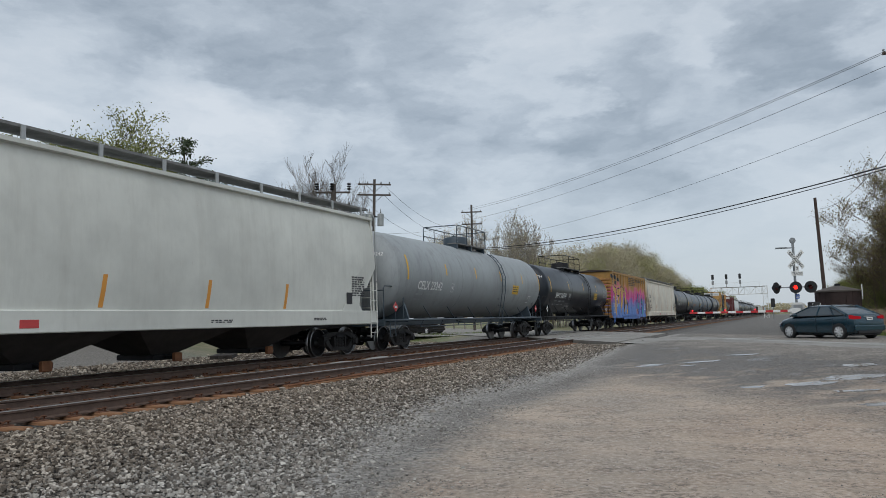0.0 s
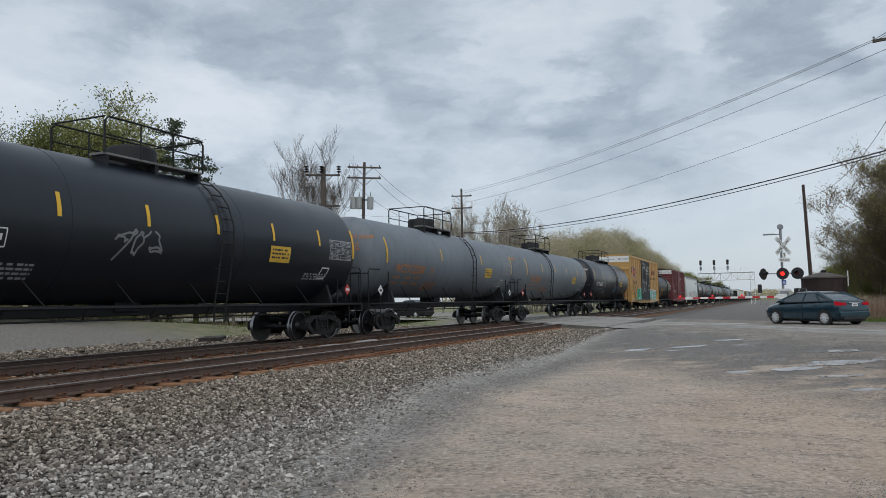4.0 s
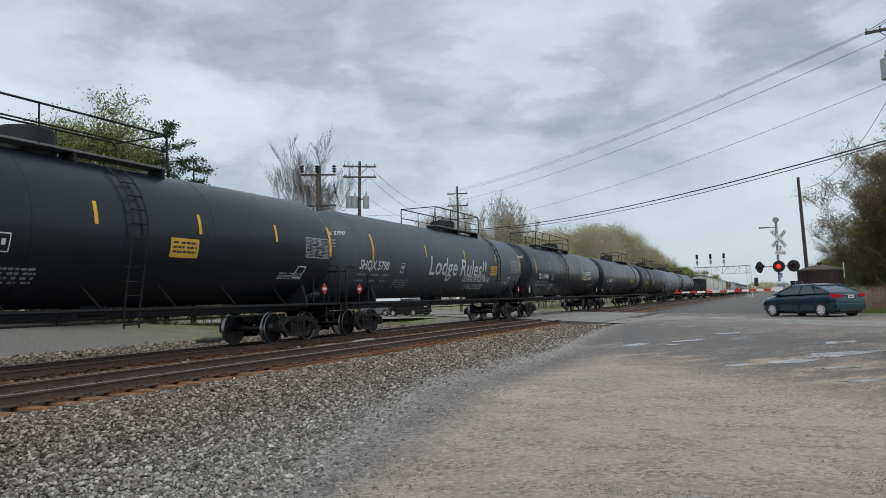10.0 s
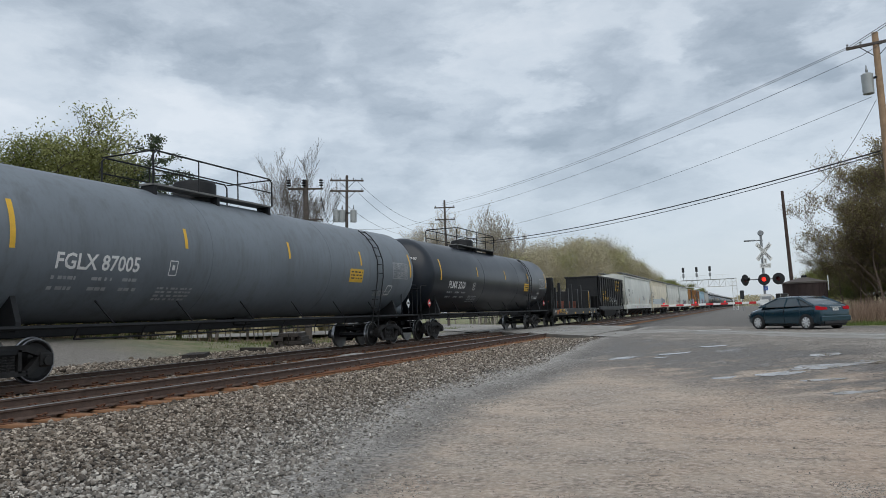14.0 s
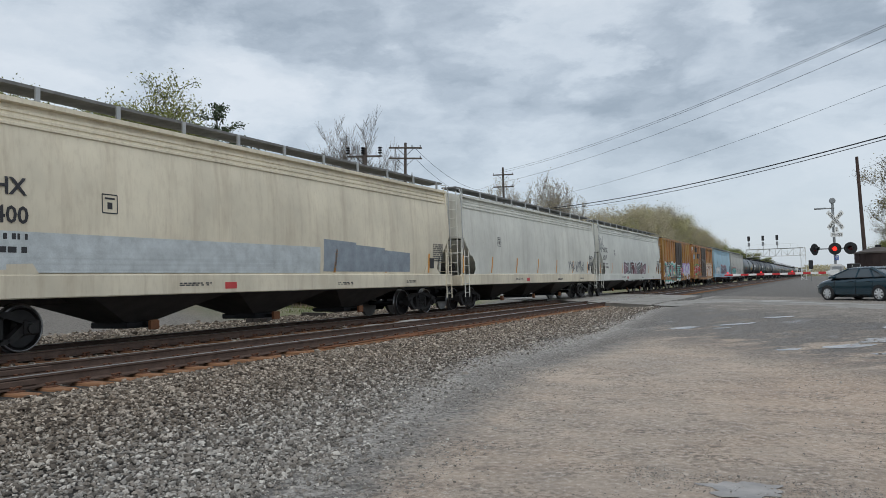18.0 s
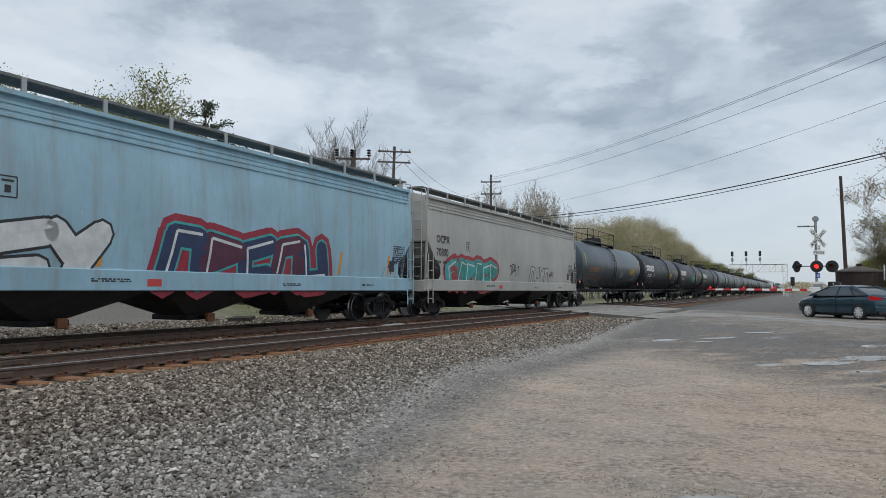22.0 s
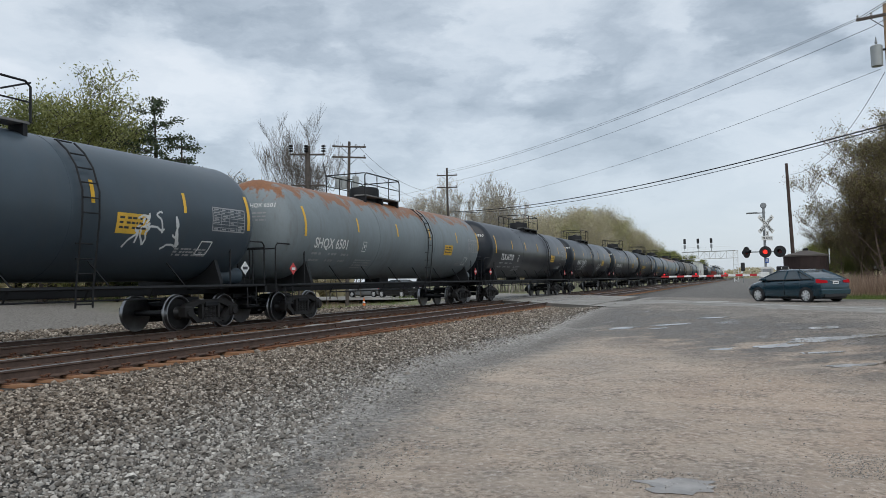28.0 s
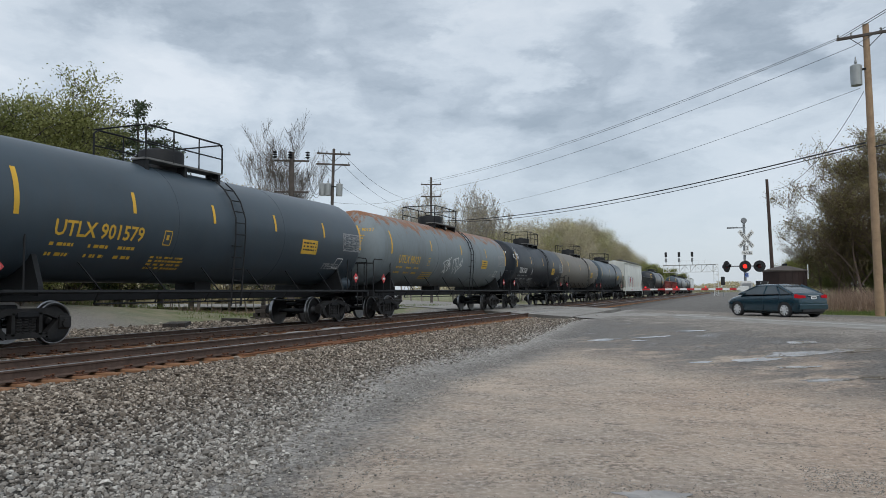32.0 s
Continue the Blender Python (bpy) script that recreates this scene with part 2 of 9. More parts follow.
TIE_WOOD = tie_material()
DARK_TIMBER = plain("tarred_timber", (0.045, 0.038, 0.034), 0.85, 0, 0.45, 7, 0.4)
POLE_WOOD = plain("pale_pole_wood", (0.33, 0.225, 0.14), 0.85, 0, 0.25, 4, 0.4)
POLE_DARK = plain("weathered_pole_wood", (0.095, 0.080, 0.070), 0.85, 0, 0.3, 4, 0.4)
POLE_BROWN = plain("tarred_pole_wood", (0.065, 0.043, 0.036), 0.85, 0, 0.3, 4, 0.4)
TANK_RUST = plain("rust_brown_sheet", (0.036, 0.021, 0.019), 0.7, 0.2, 0.5, 1.5, 0.3)
CONCRETE = plain("concrete", (0.36, 0.35, 0.33), 0.9, 0, 0.2, 2, 0.3)
SIGNAL_GREY = plain("aluminium_paint", (0.27, 0.285, 0.295), 0.5, 0.4, 0.15)
WHITE_PAINT = plain("white_paint", (0.76, 0.77, 0.76), 0.5, 0, 0.08)
RED_PAINT = plain("red_paint", (0.50, 0.03, 0.035), 0.5, 0, 0.1)
BLACK_PAINT = plain("black_paint", (0.018, 0.018, 0.02), 0.5, 0, 0.2)
BLUE_PAINT = plain("blue_plate", (0.03, 0.10, 0.40), 0.5, 0, 0.1)
RUBBER = plain("tyre_rubber", (0.02, 0.02, 0.021), 0.8, 0, 0.2, 20)
CABLE = plain("black_cable", (0.025, 0.025, 0.028), 0.7, 0, 0.1)
WIRE = plain("grey_wire", (0.12, 0.125, 0.13), 0.6, 0.3, 0.1)
ROAD_WHITE = plain("worn_road_paint", (0.58, 0.58, 0.56), 0.8, 0, 0.25, 2.5, 0.2)
BARK = plain("grey_bark", (0.145, 0.125, 0.108), 0.9, 0, 0.3, 3, 0.5)
BARK_PALE = plain("pale_bark", (0.36, 0.325, 0.28), 0.9, 0, 0.25, 3, 0.5)
BARK_DARK = plain("dark_bark", (0.075, 0.062, 0.052), 0.9, 0, 0.3, 3, 0.5)
BARK_RED = plain("reddish_twig_bark", (0.17, 0.122, 0.10), 0.9, 0, 0.35, 3, 0.5)
ORANGE_PLASTIC = plain("orange_plastic", (0.75, 0.18, 0.03), 0.5, 0, 0.1)


def lamp_glow(name, color, power):
    m, add = material(name)
    e = add("ShaderNodeEmission", {0: (*color, 1), 1: power})
    add("ShaderNodeOutputMaterial", {0: e.outputs[0]})
    return m


RED_GLOW = lamp_glow("red_lamp_lit", (1.0, 0.03, 0.02), 2.2)
RED_SMALL = lamp_glow("gate_lamp_lit", (1.0, 0.04, 0.05), 1.4)


def leaf_stuff(name, dark, light, rough=0.7, lucid=0.35):
    m, add = material(name)
    r = add("ShaderNodeNewGeometry").outputs["Random Per Island"]
    c = ramp(add, r, ((0.0, dark), (1.0, light)))
    b = add("ShaderNodeBsdfPrincipled", {"Base Color": c, "Roughness": rough})
    t = add("ShaderNodeBsdfTranslucent", {"Color": c})
    s = add("ShaderNodeMixShader", {0: lucid, 1: b.outputs[0], 2: t.outputs[0]})
    add("ShaderNodeOutputMaterial", {0: s.outputs[0]})
    return m


LEAF_SPRING = leaf_stuff("spring_leaf", (0.13, 0.145, 0.04), (0.38, 0.39, 0.14), 0.7, 0.45)
LEAF_BUD = leaf_stuff("pale_bud", (0.34, 0.30, 0.19), (0.66, 0.59, 0.40), 0.7, 0.45)
LEAF_FRESH = leaf_stuff("fresh_leaf", (0.28, 0.28, 0.12), (0.55, 0.52, 0.26), 0.7, 0.45)
LEAF_OLIVE = leaf_stuff("olive_leaf", (0.085, 0.105, 0.03), (0.28, 0.30, 0.10), 0.7, 0.4)
LEAF_BUDDING = leaf_stuff("budding_leaf", (0.13, 0.10, 0.06), (0.34, 0.30, 0.12), 0.7, 0.4)
LEAF_PINE = leaf_stuff("pine_needle", (0.030, 0.050, 0.028), (0.095, 0.125, 0.060), 0.7, 0.25)
LEAF_DRY = leaf_stuff("dry_stalk", (0.22, 0.15, 0.11), (0.50, 0.37, 0.28), 0.9)
LEAF_GRASS = leaf_stuff("grass_blade", (0.06, 0.095, 0.02), (0.19, 0.24, 0.06))


def stone_material():
    """Crushed stone: each lump has its own grey, tan or brown, with dust on its faces."""
    m, add = material("ballast_stone")
    r = add("ShaderNodeNewGeometry").outputs["Random Per Island"]
    c = ramp(add, r, ((0.0, (0.05, 0.042, 0.035)), (0.25, (0.125, 0.107, 0.088)), (0.5, (0.27, 0.237, 0.20)), (0.66, (0.25, 0.24, 0.22)), (0.86, (0.46, 0.43, 0.385)), (1.0, (0.68, 0.645, 0.59))))
    across = add("ShaderNodeSeparateXYZ", {0: add("ShaderNodeTexCoord").outputs["Object"]}).outputs[0]
    brown = add("ShaderNodeMapRange", {0: across, 1: -7.6, 2: -5.6, 3: 0.55, 4: 0.0}).outputs[0]
    c = mix(add, brown, c, mix(add, 1.0, c, (0.80, 0.66, 0.52), "MULTIPLY"))
    c = mix(add, add("ShaderNodeMapRange", {0: across, 1: -6.4, 2: -5.0, 3: 0.0, 4: 0.16}).outputs[0], c, (0.50, 0.49, 0.46))
    c = mix(add, ramp(add, noise_of(add, 30.0, 4, 0.6), ((0.45, grey(0)), (0.7, grey(0.4)))), c, (0.08, 0.062, 0.048))
    finish(add, c, 0.85, 0.0, noise_of(add, 60.0, 4), 0.4, 0.01)
    return m


STONE = stone_material()


def ground_material():
    """Trampled dirt, crushed grey stone beside the ballast, old asphalt towards the road, grass on the verges."""
    m, add = material("lot_ground")
    tex = add("ShaderNodeTexCoord").outputs["Object"]
    xyz = add("ShaderNodeSeparateXYZ", {0: tex})
    large, mid, small, grit = (noise_of(add, s, d, 0.62) for s, d in ((0.16, 5), (0.9, 6), (5.0, 6), (42.0, 4)))
    crumb = noise_of(add, 16.0, 7, 0.72)
    patch = noise_of(add, 0.55, 6, 0.65, seed=11.0)
    dirt = ramp(add, mid, ((0.3, (0.44, 0.335, 0.255)), (0.5, (0.55, 0.44, 0.345)), (0.72, (0.66, 0.545, 0.44))))
    dirt = mix(add, ramp(add, patch, ((0.42, grey(0)), (0.62, grey(0.7)))), dirt, (0.43, 0.372, 0.315))
    warm = math_node(add, "MULTIPLY", add("ShaderNodeMapRange", {0: xyz.outputs[0], 1: -3.0, 2: 2.5, 3: 0.0, 4: 1.0}).outputs[0], ramp(add, large, ((0.40, grey(0.1)), (0.60, grey(0.9)))))
    dirt = mix(add, warm, dirt, mix(add, mid, (0.50, 0.36, 0.265), (0.60, 0.455, 0.345)))
    # trodden crumbs lie in loose clusters
    herd = ramp(add, noise_of(add, 1.1, 5, 0.6, (1.0, 1.6, 1.0), seed=8.0), ((0.42, grey(0.22)), (0.62, grey(0.9))))
    dirt = mix(add, math_node(add, "MULTIPLY", herd, ramp(add, crumb, ((0.51, grey(0)), (0.58, grey(0.85))))), dirt, (0.13, 0.108, 0.09))
    dirt = mix(add, math_node(add, "MULTIPLY", herd, ramp(add, small, ((0.50, grey(0)), (0.62, grey(0.55))))), dirt, (0.23, 0.195, 0.165))
    dirt = mix(add, ramp(add, crumb, ((0.36, grey(0.75)), (0.45, grey(0)))), dirt, (0.72, 0.65, 0.575))
    dirt = mix(add, ramp(add, grit, ((0.62, grey(0)), (0.72, grey(0.45)))), dirt, (0.60, 0.55, 0.50))
    dirt = mix(add, ramp(add, grit, ((0.30, grey(0.5)), (0.38, grey(0)))), dirt, (0.12, 0.10, 0.085))
    # bed under the ballast: shade in the stones' gaps is put in as near-black
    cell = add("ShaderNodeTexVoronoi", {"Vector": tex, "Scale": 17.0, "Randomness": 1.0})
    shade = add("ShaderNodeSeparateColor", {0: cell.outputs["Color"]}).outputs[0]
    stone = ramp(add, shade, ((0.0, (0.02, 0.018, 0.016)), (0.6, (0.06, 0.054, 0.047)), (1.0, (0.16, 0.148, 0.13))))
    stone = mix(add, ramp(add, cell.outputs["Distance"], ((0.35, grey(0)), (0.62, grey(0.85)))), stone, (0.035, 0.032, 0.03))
    wob = math_node(add, "MULTIPLY", math_node(add, "SUBTRACT", mid, 0.5), 2.6)
    xw = math_node(add, "ADD", xyz.outputs[0], wob)
    # the foot of the ballast runs aslant near the camera, then along the track
    foot = add("ShaderNodeMapRange", {0: xyz.outputs[1], 1: 4.0, 2: 12.5, 3: -3.85, 4: -6.25}).outputs[0]
    off = math_node(add, "ADD", math_node(add, "SUBTRACT", xyz.outputs[0], foot), math_node(add, "MULTIPLY", wob, 0.35))
    reach = add("ShaderNodeMapRange", {0: xyz.outputs[1], 1: 5.0, 2: 16.0, 3: 0.9, 4: 2.0}).outputs[0]
    across = math_node(add, "DIVIDE", off, reach)
    # where the bed with its painted gap shade lies
    shade_bed = add("ShaderNodeMapRange", {0: off, 1: -0.25, 2: 0.12, 3: 1.0, 4: 0.0}).outputs[0]
    shade_bed = math_node(add, "MULTIPLY", shade_bed, add("ShaderNodeMapRange", {0: xw, 1: -18.0, 2: -17.0, 3: 0.0, 4: 1.0}).outputs[0])
    fines = mix(add, ramp(add, small, ((0.35, grey(0)), (0.65, grey(0.8)))), (0.32, 0.30, 0.275), (0.47, 0.445, 0.41))
    fines = mix(add, ramp(add, crumb, ((0.50, grey(0)), (0.58, grey(0.75)))), fines, (0.11, 0.102, 0.093))
    fines = mix(add, ramp(add, crumb, ((0.38, grey(0.7)), (0.46, grey(0)))), fines, (0.58, 0.55, 0.51))
    fines = mix(add, math_node(add, "MULTIPLY", add("ShaderNodeMapRange", {0: across, 1: 0.25, 2: 0.6, 3: 0.0, 4: 1.0}).outputs[0], ramp(add, patch, ((0.36, grey(0.35)), (0.60, grey(0.8))))), fines,
                mix(add, ramp(add, crumb, ((0.40, grey(0)), (0.60, grey(1)))), (0.255, 0.235, 0.212), (0.105, 0.096, 0.087)))
    c = mix(add, add("ShaderNodeMapRange", {0: math_node(add, "ADD", across, math_node(add, "MULTIPLY", math_node(add, "SUBTRACT", small, 0.5), 0.9)), 1: 0.75, 2: 1.3, 3: 1.0, 4: 0.0}).outputs[0], dirt, fines)
    c = mix(add, add("ShaderNodeMapRange", {0: xw, 1: -17.0, 2: -16.0, 3: 1.0, 4: 0.0}).outputs[0], c, mix(add, ramp(add, crumb, ((0.42, grey(0)), (0.62, grey(1)))), (0.30, 0.28, 0.255), (0.11, 0.10, 0.09)))
    # broken old asphalt and damp mud towards the road
    road_way = math_node(add, "ADD", math_node(add, "MULTIPLY", xyz.outputs[0], 0.8), math_node(add, "MULTIPLY", xyz.outputs[1], 0.6))
    road_way = math_node(add, "ADD", road_way, math_node(add, "MULTIPLY", wob, 0.8))
    tar = mix(add, ramp(add, mid, ((0.4, grey(0)), (0.65, grey(1)))), (0.20, 0.184, 0.165), (0.36, 0.335, 0.30))
    tar = mix(add, ramp(add, crumb, ((0.49, grey(0)), (0.57, grey(0.85)))), tar, (0.085, 0.075, 0.066))
    tar = mix(add, ramp(add, crumb, ((0.36, grey(0.7)), (0.44, grey(0)))), tar, (0.50, 0.465, 0.42))
    on_lot = add("ShaderNodeMapRange", {0: off, 1: 0.3, 2: 1.6, 3: 0.0, 4: 1.0}).outputs[0]
    c = mix(add, math_node(add, "MULTIPLY", on_lot, add("ShaderNodeMapRange", {0: road_way, 1: 9.5, 2: 12.5, 3: 0.0, 4: 0.85}).outputs[0]), c, tar)
    damp = noise_of(add, 0.6, 7, 0.68, (1.0, 1.5, 1.0), seed=5.0)
    band = math_node(add, "MULTIPLY", add("ShaderNodeMapRange", {0: road_way, 1: 7.8, 2: 9.6, 3: 0.0, 4: 1.0}).outputs[0], add("ShaderNodeMapRange", {0: road_way, 1: 13.0, 2: 14.6, 3: 1.0, 4: 0.0}).outputs[0])
    damp = math_node(add, "MULTIPLY", on_lot, math_node(add, "MULTIPLY", ramp(add, damp, ((0.38, grey(0)), (0.50, grey(0.9)))), math_node(add, "ADD", math_node(add, "MULTIPLY", band, 0.9), 0.06)))
    c = mix(add, damp, c, mix(add, ramp(add, crumb, ((0.40, grey(0)), (0.58, grey(1)))), (0.19, 0.165, 0.14), (0.055, 0.047, 0.04)))
    c = mix(add, shade_bed, c, stone)
    # dark cinders and gravel on the far side of the road
    cinder = mix(add, ramp(add, crumb, ((0.40, grey(0)), (0.60, grey(1)))), mix(add, patch, (0.14, 0.132, 0.12), (0.30, 0.28, 0.255)), (0.075, 0.07, 0.064))
    c = mix(add, math_node(add, "MULTIPLY", add("ShaderNodeMapRange", {0: road_way, 1: 22.6, 2: 24.2, 3: 0.0, 4: 0.9}).outputs[0], add("ShaderNodeMapRange", {0: xw, 1: -9.0, 2: -8.0, 3: 0.0, 4: 1.0}).outputs[0]), c, cinder)
    # verges
    grass = mix(add, ramp(add, mid, ((0.4, grey(0)), (0.6, grey(1)))), (0.135, 0.165, 0.055), (0.27, 0.24, 0.15))
    right = add("ShaderNodeMapRange", {0: math_node(add, "ADD", math_node(add, "MULTIPLY", xyz.outputs[0], 0.8), math_node(add, "ADD", math_node(add, "MULTIPLY", xyz.outputs[1], 0.6), math_node(add, "MULTIPLY", wob, 0.5))), 1: 25.0, 2: 26.5, 3: 0.0, 4: 1.0}).outputs[0]
    right = math_node(add, "MULTIPLY", right, add("ShaderNodeMapRange", {0: xw, 1: 0.5, 2: 3.5, 3: 0.0, 4: 1.0}).outputs[0])
    left = add("ShaderNodeMapRange", {0: xw, 1: -36.0, 2: -30.0, 3: 1.0, 4: 0.0}).outputs[0]
    yard = math_node(add, "MULTIPLY", add("ShaderNodeMapRange", {0: xw, 1: -22.0, 2: -19.5, 3: 1.0, 4: 0.0}).outputs[0], add("ShaderNodeMapRange", {0: math_node(add, "ADD", xyz.outputs[1], wob), 1: 22.0, 2: 27.0, 3: 0.0, 4: 0.85}).outputs[0])
    left = math_node(add, "MAXIMUM", left, yard)
    far = add("ShaderNodeMapRange", {0: xyz.outputs[1], 1: 300.0, 2: 700.0, 3: 0.0, 4: 1.0}).outputs[0]
    c = mix(add, math_node(add, "MAXIMUM", math_node(add, "MAXIMUM", right, left), far), c, grass)
    wet = math_node(add, "SUBTRACT", ramp(add, mid, ((0.30, grey(0.6)), (0.42, grey(0.9)))), math_node(add, "MULTIPLY", damp, 0.45))
    hgt = math_node(add, "ADD", math_node(add, "MULTIPLY", small, 0.9), math_node(add, "MULTIPLY", grit, 0.35))
    hgt = math_node(add, "SUBTRACT", hgt, math_node(add, "MULTIPLY", math_node(add, "MULTIPLY", shade_bed, cell.outputs["Distance"]), 0.6))
    finish(add, c, wet, 0.0, math_node(add, "ADD", hgt, math_node(add, "MULTIPLY", crumb, 0.7)), 0.9, 0.06)
    return m


def asphalt_material():
    m, add = material("worn_asphalt")
    large, mid, grit = noise_of(add, 0.35, 5, 0.6), noise_of(add, 2.2, 5, 0.6), noise_of(add, 60, 3)
    c = ramp(add, large, ((0.35, (0.235, 0.222, 0.20)), (0.65, (0.335, 0.318, 0.29))))
    c = mix(add, ramp(add, mid, ((0.52, grey(0)), (0.68, grey(0.5)))), c, (0.085, 0.082, 0.078))
    c = mix(add, ramp(add, grit, ((0.62, grey(0)), (0.72, grey(0.5)))), c, (0.32, 0.31, 0.29))
    finish(add, c, ramp(add, mid, ((0.35, grey(0.55)), (0.5, grey(0.85)))), 0.0, grit, 0.4, 0.01)
    return m


def water_material():
    m, add = material("puddle_water")
    finish(add, ramp(add, noise_of(add, 2.0, 4), ((0.35, (0.17, 0.15, 0.13)), (0.65, (0.34, 0.31, 0.28)))), 0.02, 0.0, None, IOR=1.33)
    return m


LOT, ASPHALT, WATER = ground_material(), asphalt_material(), water_material()


# ---- building helpers ----
def part(name, bm, mat, parent=None, label="", smooth=False):
    """Links a bmesh, or a mesh made earlier, as one object under its thing."""
    if isinstance(bm, bpy.types.Mesh):
        me = bm
    else:
        me = bpy.data.meshes.new(name)
        bm.to_mesh(me)
        bm.free()
        if smooth:
            me.shade_smooth() if smooth is True else me.set_sharp_from_angle(angle=radians(smooth))
        me.materials.append(mat)
    ob = new(name, me)
    ob.parent = parent
    if label:
        ob["label"] = label
    return ob


def thing(name, label, category, at=(0, 0, 0), turn=0.0, group="", kind=""):
    ob = new(name)
    ob.matrix_world = pose(*at, 0, 0, turn)
    return tagged(ob, label, category, group, kind)


def quads(bm, rings, close=True, caps=True):
    """Skins rings of equal length."""
    vs = [[bm.verts.new(p) for p in r] for r in rings]
    n = len(vs[0])
    for a, b in zip(vs, vs[1:]):
        for i in range(n if close else n - 1):
            j = (i + 1) % n
            bm.faces.new((a[i], a[j], b[j], b[i]))
    if caps and close:
        bm.faces.new(vs[0][::-1])
        bm.faces.new(vs[-1])
    return vs


def box(bm, x0, x1, y0, y1, z0, z1, bevel=0.0):
    if bevel <= 0:
        quads(bm, [[(x0, y0, z), (x1, y0, z), (x1, y1, z), (x0, y1, z)] for z in (z0, z1)])
        return bm
    b = min(bevel, (x1 - x0) / 2.1, (y1 - y0) / 2.1, (z1 - z0) / 2.1)
    rings = []
    for z, k in ((z0, b), (z0 + b, 0), (z1 - b, 0), (z1, b)):
        rings.append([(x0 + k, y0 + k, z), (x1 - k, y0 + k, z), (x1 - k, y1 - k, z), (x0 + k, y1 - k, z)])
    quads(bm, rings)
    return bm


def rod(bm, p, q, r, seg=6, r2=None):
    p, q = Vector(p), Vector(q)
    d = (q - p).normalized()
    a = d.orthogonal().normalized()
    b = d.cross(a)
    r2 = r if r2 is None else r2
    quads(bm, [[c + (a * math.cos(k * math.tau / seg) + b * math.sin(k * math.tau / seg)) * s for k in range(seg)] for c, s in ((p, r), (q, r2))])
    return bm


def pipe(bm, pts, r, seg=6):
    """One bent tube through the points."""
    pts = [Vector(p) for p in pts]
    rings, u = [], None
    for i, p in enumerate(pts):
        d = (pts[min(i + 1, len(pts) - 1)] - pts[max(i - 1, 0)]).normalized()
        u = d.orthogonal() if u is None else u - d * u.dot(d)
        u = u.normalized() if u.length > 1e-4 else d.orthogonal().normalized()
        w = d.cross(u)
        rings.append([p + (u * math.cos(k * math.tau / seg) + w * math.sin(k * math.tau / seg)) * r for k in range(seg)])
    quads(bm, rings)
    return bm


def spun(bm, profile, axis="y", seg=24, centre=(0, 0, 0)):
    """Turns a profile of (along, radius) round an axis."""
    rings = []
    for a, r in profile:
        ring = []
        for k in range(seg):
            u, v = max(r, 1e-4) * math.cos(k * math.tau / seg), max(r, 1e-4) * math.sin(k * math.tau / seg)
            p = {"y": (u, a, v), "x": (a, u, v), "z": (u, v, a)}[axis]
            ring.append([p[i] + centre[i] for i in range(3)])
        rings.append(ring)
    quads(bm, rings)
    return bm


def plate(bm, outline, x0, x1, axis="x"):
    """A plate cut to an outline of (y, z) pairs, x0 to x1 thick."""
    if axis == "x":
        quads(bm, [[(x, a, b) for a, b in outline] for x in (x0, x1)])
    else:
        quads(bm, [[(a, x, b) for a, b in outline] for x in (x0, x1)])
    return bm


def B():
    return bmesh.new()


KEPT = {}


def kept(key, make, mat, smooth=False):
    """Mesh data made once and shared by alike parts."""
    if key not in KEPT:
        bm = make()
        me = bpy.data.meshes.new(key if isinstance(key, str) else str(key[0]))
        bm.to_mesh(me)
        bm.free()
        if smooth:
            me.shade_smooth() if smooth is True else me.set_sharp_from_angle(angle=radians(smooth))
        me.materials.append(mat)
        KEPT[key] = me
    return KEPT[key]


def letters(text, size, fat=0.012):
    """Flat letter shapes: corner points and faces, starting at the origin."""
    key = ("text", text, fat)
    if key not in KEPT:
        cu = bpy.data.curves.new("letters", "FONT")
        cu.body, cu.size, cu.resolution_u, cu.offset = text, 1.0, 2, fat
        ob = bpy.data.objects.new("letters", cu)
        me = bpy.data.meshes.new_from_object(ob)
        KEPT[key] = ([v.co.copy() for v in me.vertices], [list(p.vertices) for p in me.polygons])
        bpy.data.objects.remove(ob)
        bpy.data.meshes.remove(me)
    vs, fs = KEPT[key]
    return [(v.x * size, v.y * size) for v in vs], fs


# ---- ground ----
NEAR_TRACK, FAR_TRACK = -10.47, -14.55
ROAD_WAY, ROAD_SIDE = Vector((-0.6, 0.8, 0)), Vector((0.8, 0.6, 0))
ROAD_EDGE = Vector((-0.64, 25.2, 0))


def smooth01(a, b, v):
    k = min(1.0, max(0.0, (v - a) / (b - a)))
    return k * k * (3 - 2 * k)


